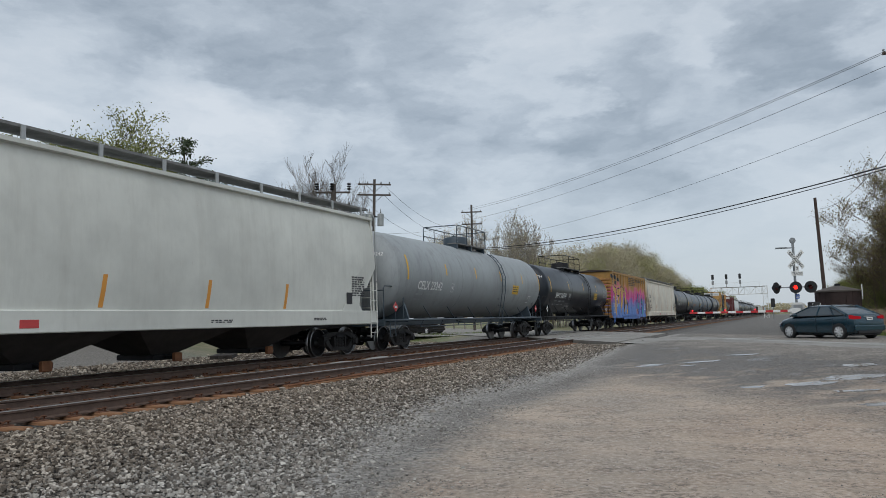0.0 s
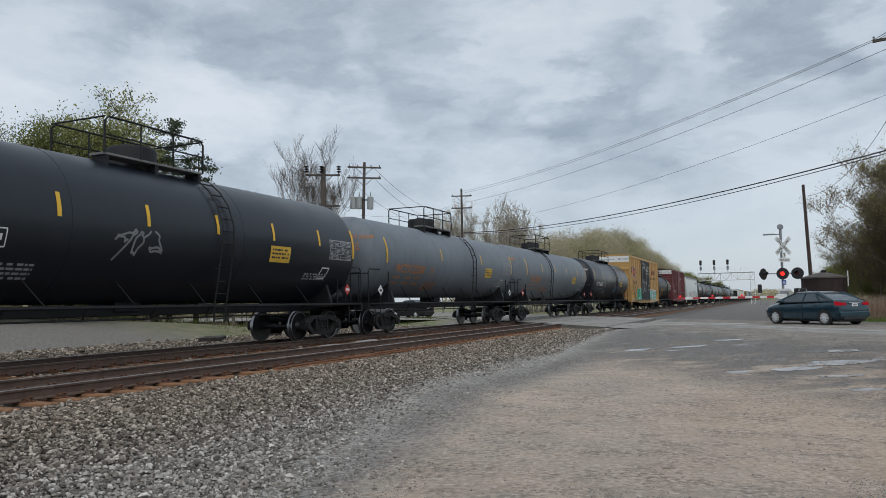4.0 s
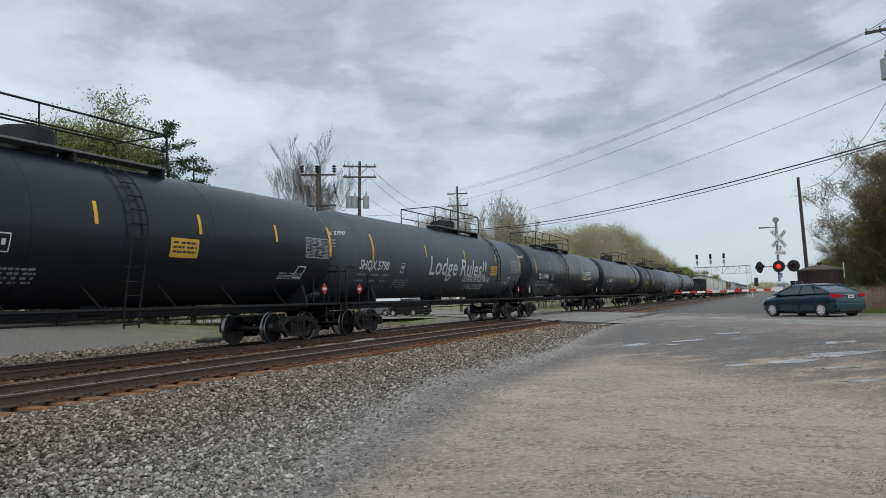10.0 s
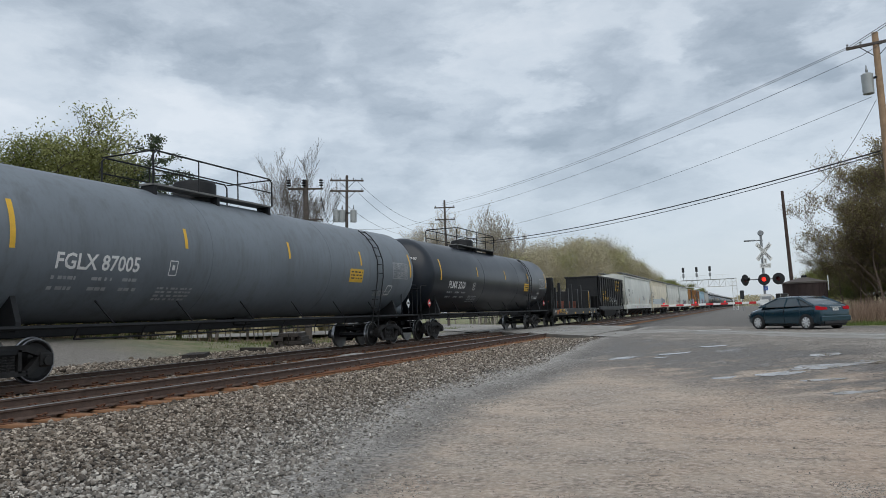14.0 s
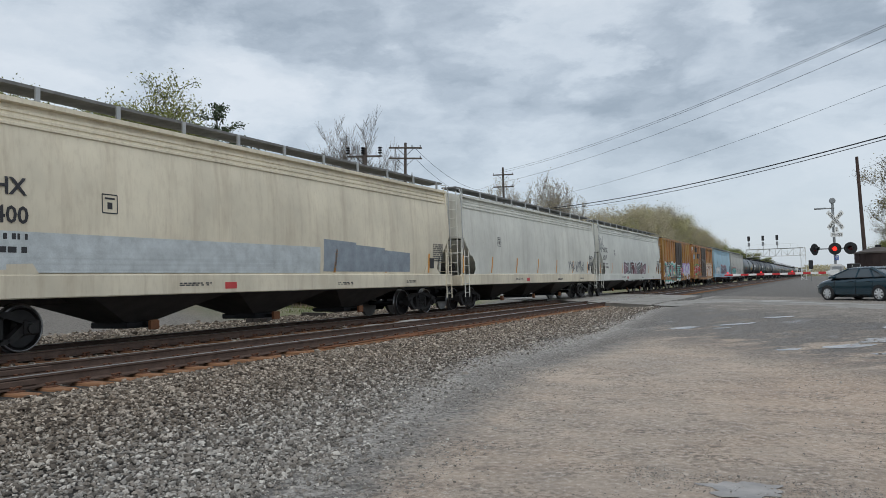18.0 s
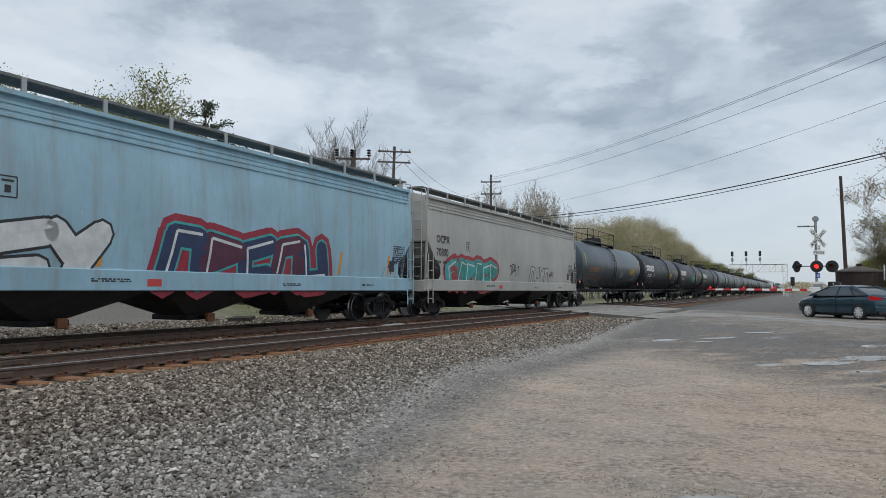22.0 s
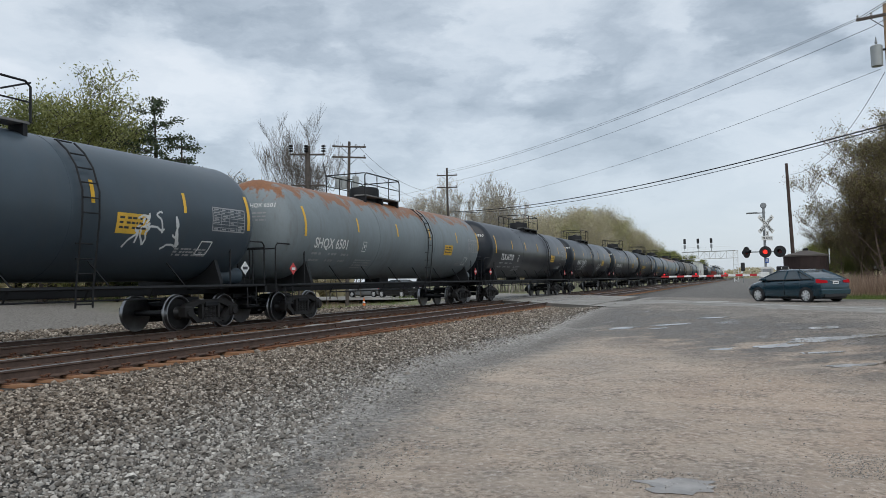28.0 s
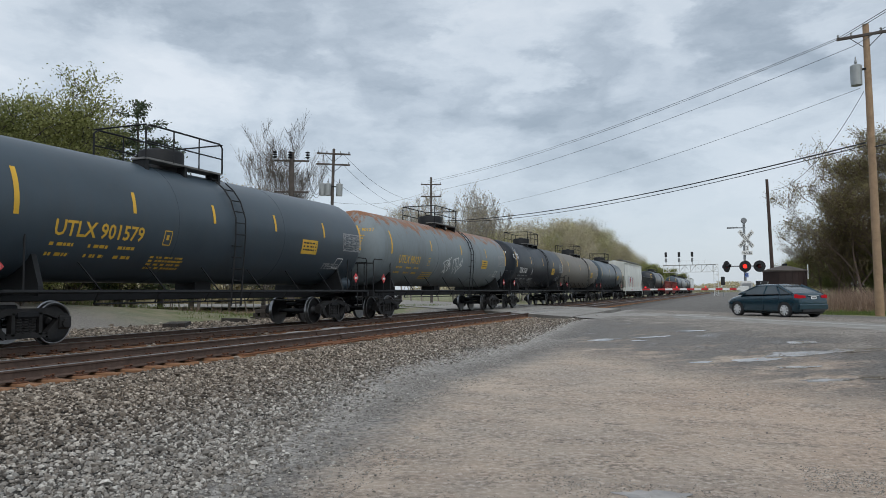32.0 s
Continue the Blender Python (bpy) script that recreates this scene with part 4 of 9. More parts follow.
# ---- hut, poles and wires ----
def build_hut():
    t = thing("round_tank", "low round tank of rust-brown sheet with shallow conical roof", "tank", (2.75, 48.0, -0.2))
    part("shell", spun(B(), [(0.0, 1.16), (2.36, 1.16)], "z", 40), TANK_RUST, t, smooth=40)
    part("roof", spun(B(), [(2.34, 1.22), (2.42, 1.22), (2.68, 0.25), (2.70, 0.05)], "z", 40), plain("roof_sheet", (0.10, 0.085, 0.075), 0.7, 0.2, 0.3), t, "faded grey-brown roof sheet")
    for k in range(20):
        a = k * math.tau / 20
        bm = B()
        rod(bm, (1.165 * math.cos(a), 1.165 * math.sin(a), 0.0), (1.165 * math.cos(a), 1.165 * math.sin(a), 2.33), 0.014, 5)
        part("seam", bm, TANK_RUST, t)
    part("vent_cap", box(B(), -0.14, 0.14, -0.14, 0.14, 2.62, 2.82, 0.03), BLACK_IRON, t)
    part("side_pipe", rod(B(), (1.22, -0.1, 1.9), (1.22, -0.1, 2.75), 0.03, 6), WHITE_PAINT, t)
    b = thing("equipment_box", "pale grey steel signal equipment box", "cabinet", (1.5, 47.2, -0.2))
    part("body", box(B(), -0.3, 0.3, -0.3, 0.3, 0.05, 1.5, 0.02), SIGNAL_GREY, b)
    part("door", box(B(), -0.25, 0.25, -0.33, -0.302, 0.12, 1.42, 0.01), SIGNAL_GREY, b)
    part("footing", box(B(), -0.35, 0.35, -0.35, 0.35, -0.2, 0.05, 0.01), CONCRETE, b)


build_hut()


def build_pole(at, height, r, mat, label, lean=(0, 0), arms=(), cans=(), turn=0.0, arm_mat=None):
    t = thing("utility_pole", label, "utility pole", at, turn, "utility poles")
    o = part("pole", rod(B(), (0, 0, -0.4), (0, 0, height), r, 12, r * 0.68), mat, t, smooth=60)
    for z, half, ins in arms:
        a = part("crossarm", box(B(), -half, half, -0.16, -0.05, z - 0.06, z + 0.06, 0.01), arm_mat or mat, t)
        bm = B()
        for s in (-1, 1):
            rod(bm, (s * 0.62, -0.1, z - 0.05), (0, -0.05, z - 0.62), 0.018, 5)
        part("brace", bm, BLACK_IRON, t)
        for x in ins:
            part("insulator", spun(B(), [(0.05, 0.02), (0.09, 0.05), (0.13, 0.03), (0.17, 0.055), (0.22, 0.02)], "z", 8, (x * half, -0.1, z)), SIGNAL_GREY, a)
    for x, z, size in cans:
        c = part("transformer", spun(B(), [(-0.55, 0.02), (-0.55, 0.23), (0.32, 0.24), (0.36, 0.19), (0.42, 0.03)], "z", 16, (x * size, -0.12, z)), plain("transformer_grey", (0.36, 0.38, 0.38), 0.5, 0.2, 0.1), t, "grey can transformer", smooth=50)
        part("bushing", spun(B(), [(0.38, 0.03), (0.5, 0.06), (0.62, 0.03), (0.74, 0.02)], "z", 8, (x * size, -0.12, z)), SIGNAL_GREY, c)
        part("hanger", box(B(), min(0, x * size), max(0.02, x * size), -0.12, -0.04, z + 0.1, z + 0.18), BLACK_IRON, t)
    t.matrix_world = pose(*at, lean[0], lean[1], turn)
    return t


def bearing(yaw, d, z=0.0):
    return (d * math.sin(radians(yaw)), d * math.cos(radians(yaw)), z)


P1, P2, P3, P4, PL = bearing(-32.75, 52, -0.5), bearing(-29.95, 56, -0.5), bearing(-22.15, 80, -0.5), bearing(8.95, 37.5, -0.1), bearing(2.58, 50, -0.2)
build_pole(P1, 11.2, 0.26, POLE_DARK, "old grey timber pole with heavy switch insulators", arms=((10.6, 1.18, (-1, -0.1, 0.92)), (8.45, 1.15, (-0.9, 0.4, 0.9))), turn=30)
build_pole(P2, 12.3, 0.15, POLE_DARK, "grey pole with double crossarms and transformers", lean=(0, 1.6), arms=((11.9, 1.25, (-0.9, -0.4, 0.4, 0.9)), (11.1, 1.25, (-0.9, 0.9))), cans=((-0.78, 9.3, 1), (-0.34, 9.3, 1), (0.5, 9.3, 1)), turn=28)
build_pole(P3, 13.9, 0.16, POLE_DARK, "distant grey pole with two crossarms", arms=((13.1, 1.1, (-0.9, 0.9)), (11.8, 1.1, (-0.9, 0.9))), turn=20)
build_pole(P4, 12.9, 0.19, POLE_WOOD, "pale wooden pole with crossarm and transformer", lean=(0, -0.6), arms=((12.4, 1.15, (-0.95, -0.5, 0.5, 0.95)),), cans=((-0.45, 10.75, 1),), turn=-12, arm_mat=POLE_DARK)
build_pole(PL, 8.1, 0.125, POLE_BROWN, "dark brown bare pole behind the round tank", lean=(0, -1.6))
# heavy insulator strings of the old pole
for x in (-1.12, -0.1, 1.08):
    c = Vector(P1) + Matrix.Rotation(radians(30), 3, "Z") @ Vector((x, -0.25, 10.75))
    bm = B()
    for k in range(3):
        spun(bm, [(k * 0.17, 0.03), (k * 0.17 + 0.04, 0.15), (k * 0.17 + 0.09, 0.16), (k * 0.17 + 0.14, 0.04)], "z", 10)
    o = part("pole_switch", bm, BLACK_IRON)
    o.location = c
    tagged(o, "black porcelain insulator stack on the crossarm", "insulator", "insulator stacks")


def wire(p, q, sag, r, mat, label, n=28):
    p, q = Vector(p), Vector(q)
    bm = B()
    pts = [p.lerp(q, k / n) - Vector((0, 0, sag * 4 * (k / n) * (1 - k / n))) for k in range(n + 1)]
    pipe(bm, pts, r, 4)
    tagged(part("overhead_wire", bm, mat), label, "wire", "overhead wires")


def up(p, z, dx=0.0, dy=0.0):
    return (p[0] + dx, p[1] + dy, p[2] + z)


for dx, z, far, sag in ((-1.15, 12.45, 13.55, 0.75), (-1.02, 12.42, 13.35, 0.75), (-0.7, 11.95, 12.3, 0.76)):
    wire(up(P4, z, dx), up(P3, far, dx * 0.3), sag, 0.011, WIRE, "bare power wire sagging across the tracks")
    wire(up(P4, z, dx), (16 + dx, 6, 13.5), 0.8, 0.014, WIRE, "bare power wire overhead")
wire(up(P4, 10.05, -0.45), up(P3, 9.9), 0.95, 0.009, WIRE, "thin wire sagging across the tracks")
wire(up(P4, 7.62, -0.3), up(P3, 9.15), 0.85, 0.032, CABLE, "thick black telephone cable across the tracks")
wire(up(P4, 7.5, -0.3), up(P3, 9.05), 0.97, 0.02, CABLE, "black cable slung below another")
wire(up(P4, 7.4), (18, 8, 7.6), 0.5, 0.03, CABLE, "thick black telephone cable overhead")
wire(up(P4, 9.9, -0.3), up(PL, 7.4), 1.0, 0.011, CABLE, "service wire drooping to the bare pole")
wire(up(PL, 5.0), (16, 66, 6), 0.8, 0.008, WIRE, "thin wire running to the trees")
for z, dx in ((11.9, 1.1), (11.1, 1.1), (11.1, -0.9)):
    wire(up(P2, z, dx), up(P3, 12.0 if z > 11.5 else 11.0, dx), 1.8, 0.012, WIRE, "wire hanging between poles beyond the track")
wire(up(P2, 8.3), up(P3, 12.6, 0), 0.7, 0.012, WIRE, "wire between poles beyond the track")
for k, z in enumerate((10.2, 9.9)):
    wire(up(P1, z, 0.9, 0.5), up(P2, 9.7 - 0.2 * k, -0.6), 1.3, 0.018, CABLE, "jumper cable between the old poles", 14)


# ---- signal gantry ----
def build_gantry():
    t = thing("signal_gantry", "grey lattice signal gantry reaching over the tracks", "signal gantry", (-4.3, 180, -0.3))
    h, w = 7.3, 0.95
    bm = B()
    for sx in (0, w):
        for sy in (0, w):
            rod(bm, (sx, sy, 0), (sx, sy, h), 0.055, 5)
    for k in range(9):
        z0, z1 = k * h / 9, (k + 1) * h / 9
        for a, b in (((0, 0), (w, 0)), ((w, 0), (w, w)), ((0, w), (0, 0))):
            a, b = (a, b) if k % 2 else (b, a)
            rod(bm, (*a, z0), (*b, z1), 0.035, 4)
            rod(bm, (*a, z1), (*b, z1), 0.035, 4)
    part("tower", bm, WHITE_PAINT, t)
    bm = B()
    x1 = -11.0
    for y in (0, w):
        for z in (5.55, 7.15):
            rod(bm, (w, y, z), (x1, y, z), 0.06, 5)
        for k in range(10):
            xa, xb = w - k * 1.195, w - (k + 1) * 1.195
            rod(bm, (xa, y, 5.55 if k % 2 else 7.15), (xb, y, 7.15 if k % 2 else 5.55), 0.035, 4)
            rod(bm, (xb, y, 5.55), (xb, y, 7.15), 0.035, 4)
    part("beam", bm, WHITE_PAINT, t)
    bm = box(B(), x1, 0.5, -0.1, 1.0, 7.18, 7.24)
    part("walkway", bm, GRATING, t)
    bm = B()
    for k in range(9):
        rod(bm, (x1 + k * 1.3, 0, 7.2), (x1 + k * 1.3, 0, 8.2), 0.022, 4)
    rod(bm, (x1, 0, 8.2), (x1 + 10.4, 0, 8.2), 0.022, 4)
    part("handrail", bm, WHITE_PAINT, t)
    for x in (-10.3, -7.4, -4.55):
        s = part("signal_head", box(B(), x - 0.27, x + 0.27, -0.5, -0.4, 9.05, 10.15, 0.12), BLACK_PAINT, t, "black signal head")
        part("signal_mast", rod(B(), (x, -0.35, 7.2), (x, -0.35, 10.2), 0.06, 6), SIGNAL_GREY, t)
        part("lower_head", box(B(), x - 0.24, x + 0.24, -0.5, -0.4, 7.9, 8.75, 0.1), SIGNAL_GREY, t)
    t = thing("dwarf_signal", "short black signal post beside the track", "railway signal", (-2.0, 150, -0.3))
    part("post", rod(B(), (0, 0, 0), (0, 0, 3.2), 0.06, 6), SIGNAL_GREY, t)
    part("signal_head", box(B(), -0.35, 0.35, -0.2, -0.05, 2.3, 3.9, 0.1), BLACK_PAINT, t)


build_gantry()


# ---- trees and brush ----
def limbs(rnd, height, radius, spread, depth, upward, lean=0.12, first=0.25, split=(3, 5), droop=0.0):
    """Grows a skeleton: segments of (start, end, start radius, end radius), and the tips."""
    segs, tips = [], []

    def grow(p, d, length, r, level):
        n = 4 if level == 0 else 3
        pts = [p]
        for k in range(n):
            d = (d + Vector((rnd.uniform(-1, 1), rnd.uniform(-1, 1), rnd.uniform(-0.5, 0.6) + upward * 0.25 - droop)) * lean).normalized()
            pts.append(pts[-1] + d * length / n)
        rs = [r * (1 - 0.62 * k / n) for k in range(n + 1)]
        for a, b, ra, rb in zip(pts, pts[1:], rs, rs[1:]):
            segs.append((a, b, ra, rb))
        if level >= depth:
            tips.extend(pts[1:])
            return
        count = rnd.randint(*split) + (4 if level == 0 else 0)
        for k in range(count):
            f = first + (1 - first) * (k + rnd.random()) / count if level == 0 else rnd.uniform(0.25, 1.0)
            i = min(n - 1, int(f * n))
            q = pts[i].lerp(pts[i + 1], f * n - i)
            side = Vector((rnd.uniform(-1, 1), rnd.uniform(-1, 1), 0))
            side = side.normalized() if side.length > 0.1 else Vector((1, 0, 0))
            nd = (side * spread + d * 0.55 + Vector((0, 0, upward * 0.5))).normalized()
            shrink = rnd.uniform(0.42, 0.62) * (1.25 - 0.55 * f if level == 0 else 1.0)
            grow(q, nd, length * shrink, max(0.006, rs[i] * 0.5), level + 1)

    grow(Vector((0, 0, -0.2)), Vector((0, 0, 1)), height, radius, 0)
    return segs, tips


def wood_mesh(segs, thin=0.02):
    vs, fs = [], []
    for a, b, ra, rb in segs:
        n = 6 if ra > 0.08 else 4 if ra > 0.03 else 3
        d = (b - a).normalized()
        u = d.orthogonal().normalized()
        w = d.cross(u)
        k0 = len(vs)
        for c, r in ((a, max(ra, thin)), (b, max(rb, thin))):
            for k in range(n):
                t = k * math.tau / n
                vs.append(c + (u * math.cos(t) + w * math.sin(t)) * r)
        for k in range(n):
            fs.append((k0 + k, k0 + (k + 1) % n, k0 + n + (k + 1) % n, k0 + n + k))
    me = bpy.data.meshes.new("trunk")
    me.from_pydata([tuple(v) for v in vs], [], fs)
    me.shade_smooth()
    return me


def leaf_mesh(name, points, rnd, size, per, scatter):
    """Small folded leaves round the points."""
    vs, fs = [], []
    for p in points:
        for _ in range(per if isinstance(per, int) else (1 if rnd.random() < per else 0)):
            c = p + Vector((rnd.gauss(0, scatter), rnd.gauss(0, scatter), rnd.gauss(0, scatter * 0.8)))
            u = Vector((rnd.uniform(-1, 1), rnd.uniform(-1, 1), rnd.uniform(-1, 1))).normalized()
            w = u.orthogonal().normalized()
            s = size * rnd.uniform(0.6, 1.5)
            k = len(vs)
            vs += [c - u * s, c + w * s * 0.55, c + u * s, c - w * s * 0.55]
            fs.append((k, k + 1, k + 2, k + 3))
    me = bpy.data.meshes.new(name)
    me.from_pydata([tuple(v) for v in vs], [], fs)
    return me


def tree(at, label, wood, crown=None, turn=0.0, height=10.0, group="", wide=1.0):
    """One tree, grown to its height in metres."""
    t = thing("tree", label, "tree", at, turn, group)
    k = height / max(v.co.z for v in (crown or wood).vertices)
    t.scale = (k * wide, k * wide, k)
    part("trunk", wood, None, t)
    if crown:
        part("crown", crown, None, t)
    return t


def made(seed, bark, height, radius, spread, depth, upward, leaf=None, size=0.1, per=1, scatter=0.25, thin=0.02, **k):
    rnd = random.Random(seed)
    segs, tips = limbs(rnd, height, radius, spread, depth, upward, **k)
    wood = wood_mesh([g for g in segs if leaf or g[2] > 0.04], thin)
    wood.materials.append(bark)
    if not leaf:
        crown = wood_mesh([g for g in segs if g[2] <= 0.04], thin)
        crown.materials.append(bark)
    else:
        crown = leaf_mesh("crown", tips, rnd, size, per, scatter)
        crown.materials.append(leaf)
    return wood, crown


def pine(seed, height, reach0=0.34):
    """A ragged pine: uneven tiers of long boughs with gaps between them, drooping at the tips."""
    rnd = random.Random(seed)
    segs = [(Vector((0, 0, -0.2)), Vector((0.25, 0, height * 0.6)), 0.17, 0.10), (Vector((0.25, 0, height * 0.6)), Vector((0.05, 0.1, height)), 0.10, 0.02)]
    tips = []
    z = height * 0.15
    while z < height:
        reach = (1 - z / height) ** 0.7 * height * reach0 + 0.3
        for k in range(rnd.randint(3, 5)):
            a = rnd.uniform(0, 6.28)
            r = reach * rnd.choice((0.35, 0.7, 0.95, 1.3))
            p = Vector((0.12, 0, z))
            q = p + Vector((math.cos(a) * r, math.sin(a) * r, r * rnd.uniform(0.0, 0.30)))
            segs.append((p, q, 0.04, 0.012))
            n = max(3, int(r * 5))
            for j in range(n):
                f = 0.25 + 0.75 * (j + 1) / n
                c = p.lerp(q, f)
                side = Vector((-math.sin(a), math.cos(a), 0)) * rnd.uniform(-0.28, 0.28) * r * (1.1 - f)
                e = c + side + Vector((0, 0, rnd.uniform(-0.16, 0.05)))
                segs.append((c, e, 0.012, 0.006))
                tips += [c, c.lerp(e, 0.6), e]
        z += rnd.uniform(0.5, 0.95)
    wood = wood_mesh(segs, 0.010)
    wood.materials.append(BARK_DARK)
    crown = leaf_mesh("crown", tips, rnd, 0.062, 7, 0.13)
    crown.materials.append(LEAF_PINE)
    return wood, crown


def build_trees():
    rnd = random.Random(11)
    lush = [made(s, BARK_DARK, 8.5, 0.2, 1.0, 3, 0.45, LEAF_SPRING if s % 2 else LEAF_OLIVE, 0.058, 44, 0.50, first=0.08, split=(5, 7)) for s in (1, 2, 3)]
    airy = made(7, BARK_DARK, 10.5, 0.17, 0.8, 3, 0.7, LEAF_SPRING, 0.07, 9, 0.25, thin=0.013, first=0.3, split=(5, 7))
    olive, bright, low = "broad tree in olive spring leaf", "broad tree with yellow-green spring leaves", "low olive tree beside the yard"
    for yaw, d, k, h, label in ((-58, 40, 0, 11.5, olive), (-54.5, 41, 1, 11.6, bright), (-50.5, 42, 0, 11.2, olive), (-47.2, 46, 1, 12.0, bright), (-44.6, 41, 2, 7.8, low), (-51, 36, 2, 7.2, low),
                                (-56, 38, 2, 10.8, olive), (-52.3, 43, 2, 11.8, olive), (-59, 44, 1, 12.4, bright), (-64, 38, 1, 11.0, bright), (-48.4, 40, 1, 9.6, bright), (-46.0, 44, 2, 9.8, olive)):
        tree(bearing(yaw, d, -0.6), label, *lush[k], rnd.uniform(0, 360), h, "leafing trees beyond the tracks")
    tree(bearing(-47.6, 43, -0.6), "tall tree with sparse young leaves on top", *airy, 40, 13.2)
    tree(bearing(-49.2, 45, -0.6), "tall tree with sparse young leaves on top", *airy, 160, 12.5)
    tree(bearing(-43.8, 44, -0.6), "dark shaggy pine beside the leafing trees", *pine(5, 11.6), 0, 12.4)
    tree(bearing(-42.0, 45, -0.6), "dark shaggy pine beside the leafing trees", *pine(9, 9.4), 0, 10.2)
    tree(bearing(-44.9, 46, -0.6), "dark shaggy pine beside the leafing trees", *pine(12, 10.4), 70, 11.2)
    tall = made(29, BARK, 12.5, 0.15, 0.40, 4, 0.85, None, thin=0.009, first=0.22, split=(6, 8), lean=0.07)
    tree(bearing(-33.5, 64, -0.6), "tall bare tree with a rounded crown of fine twigs", *tall, 0, 17.6)
    sapling = [made(31 + i, BARK, 6.2, 0.07, 0.6, 3, 0.8, LEAF_BUD, 0.05, 0.5, 0.2, thin=0.011, split=(4, 6)) for i in range(3)]
    for k in range(26):
        yaw = -42.0 + k * 0.52 + rnd.uniform(-0.2, 0.2)
        tree(bearing(yaw, rnd.uniform(56, 72), -0.6), "thin bare sapling in the thicket", *sapling[k % 3], rnd.uniform(0, 360), rnd.uniform(6.0, 9.6), "saplings beyond the tracks")
    round_twigs = made(25, BARK, 7.5, 0.12, 0.8, 4, 0.6, LEAF_BUD, 0.05, 0.6, 0.2, thin=0.010, split=(4, 6))
    for yaw, d, h in ((-39.4, 60, 11.6), (-37.2, 64, 11.2)):
        tree(bearing(yaw, d, -0.6), "round bare tree with dense fine twigs", *round_twigs, rnd.uniform(0, 360), h, "saplings beyond the tracks")
    pines = pine(15, 6.5)
    for yaw, d, h in ((-39.9, 62, 8.4), (-34.8, 70, 7.4)):
        tree(bearing(yaw, d, -0.6), "small dark pine in the thicket", *pines, 0, h)
    # long wood that runs beside the line
    wood = [made(51 + i, BARK_PALE, 10.5, 0.14, 0.55, 3, 0.8, LEAF_BUD if i != 2 else LEAF_FRESH, 0.10, 5, 0.5, thin=0.018, split=(5, 7), first=0.12) for i in range(4)]
    bare = made(57, BARK_PALE, 10.5, 0.14, 0.5, 4, 0.9, LEAF_BUD, 0.07, 0.7, 0.3, thin=0.014, split=(4, 6), first=0.15)
    heights = ((-20, 4.9), (-17.2, 5.3), (-14, 5.6), (-10.7, 5.75), (-9.2, 5.1), (-8.0, 4.2), (-7.3, 3.1))
    for k in range(96):
        f = k / 95
        yaw = -20.5 + 13.3 * f
        lift = next((a1 + (b1 - a1) * (yaw - a0) / (b0 - a0) for (a0, a1), (b0, b1) in zip(heights, heights[1:]) if yaw <= b0), 3.1) if yaw > -20 else 4.9
        d = (31 + 4.5 * rnd.random() + (6 if k % 3 == 0 else 0)) / math.sin(radians(-yaw))
        h = (d * math.tan(radians(lift)) + 1.8) * rnd.uniform(0.82, 1.03)
        tree(bearing(yaw, d, -0.7), "slender tree in pale early leaf", *wood[(k * 3) % 4], rnd.uniform(0, 360), h, "wood beside the railway line", 1.15)
    for yaw, d, h in ((-18.7, 92, 15.8), (-17.6, 95, 14.0), (-19.8, 90, 13.6), (-22.9, 92, 15.0), (-24.4, 88, 12.6), (-23.7, 96, 13.6), (-21.6, 94, 11.6)):
        tree(bearing(yaw, d, -0.6), "taller half-bare tree in pale early leaf", *bare, rnd.uniform(0, 360), h, "wood beside the railway line")
    for k in range(14):
        yaw = -6.9 + k * 0.28
        d = 240 + k * 26
        tree(bearing(yaw, d, -0.6), "small round tree by the line", *lush[k % 3], rnd.uniform(0, 360), d * math.tan(radians(2.7 - 0.12 * k)) + 1.5, "wood beside the railway line")
    # right of the road
    bush = [made(71 + i, BARK_RED, 7.6, 0.10, 0.7, 4, 0.7, LEAF_BUDDING, 0.05, 3, 0.22, thin=0.009, split=(5, 6), first=0.05, lean=0.16) for i in range(2)]
    for yaw, d, i, h in ((5.6, 57, 0, 6.2), (6.5, 56, 1, 8.6), (7.3, 57, 0, 10.6), (8.1, 54, 1, 11.4), (8.9, 57, 0, 11.8), (9.7, 55, 1, 12.2), (10.6, 54, 0, 12.0), (11.8, 56, 1, 12.4), (13.2, 55, 0, 12.4), (15, 52, 1, 12), (17, 52, 0, 12)):
        tree(bearing(yaw, d, -0.3), "reddish bare bushy tree with yellow-green buds", *bush[i], rnd.uniform(0, 360), h, "bushy trees by the road")
    for yaw, d, h in ((5.6, 60, 4.6), (6.6, 58, 4.4), (4.4, 78, 5.2), (3.5, 84, 5.2), (5.0, 82, 5.0), (9.4, 56, 3.6), (12, 51, 3.6), (7.6, 58, 5.4), (8.6, 59, 6.2), (10.2, 58, 6.0), (11.4, 58, 6.4)):
        tree(bearing(yaw, d, -0.3), "low olive bush at the road", *lush[2 if h > 4.5 else 1], rnd.uniform(0, 360), h, "olive bushes by the road")


build_trees()


def tufts(name, label, mat, spots, rnd, size, count, tall):
    vs, fs = [], []
    for cx, cy, cz, w in spots:
        for _ in range(count):
            x, y = cx + rnd.gauss(0, w), cy + rnd.gauss(0, w)
            h = tall * rnd.uniform(0.4, 1.2)
            a = rnd.uniform(0, 6.28)
            lx, ly = rnd.gauss(0, 0.22) * h, rnd.gauss(0, 0.22) * h
            dx, dy = math.cos(a) * size, math.sin(a) * size
            k = len(vs)
            vs += [(x - dx, y - dy, cz), (x + dx, y + dy, cz), (x + lx, y + ly, cz + h)]
            fs.append((k, k + 1, k + 2))
    me = bpy.data.meshes.new(name)
    me.from_pydata(vs, [], fs)
    me.materials.append(mat)
    tagged(new(name, me), label, "plants", kind="stuff")


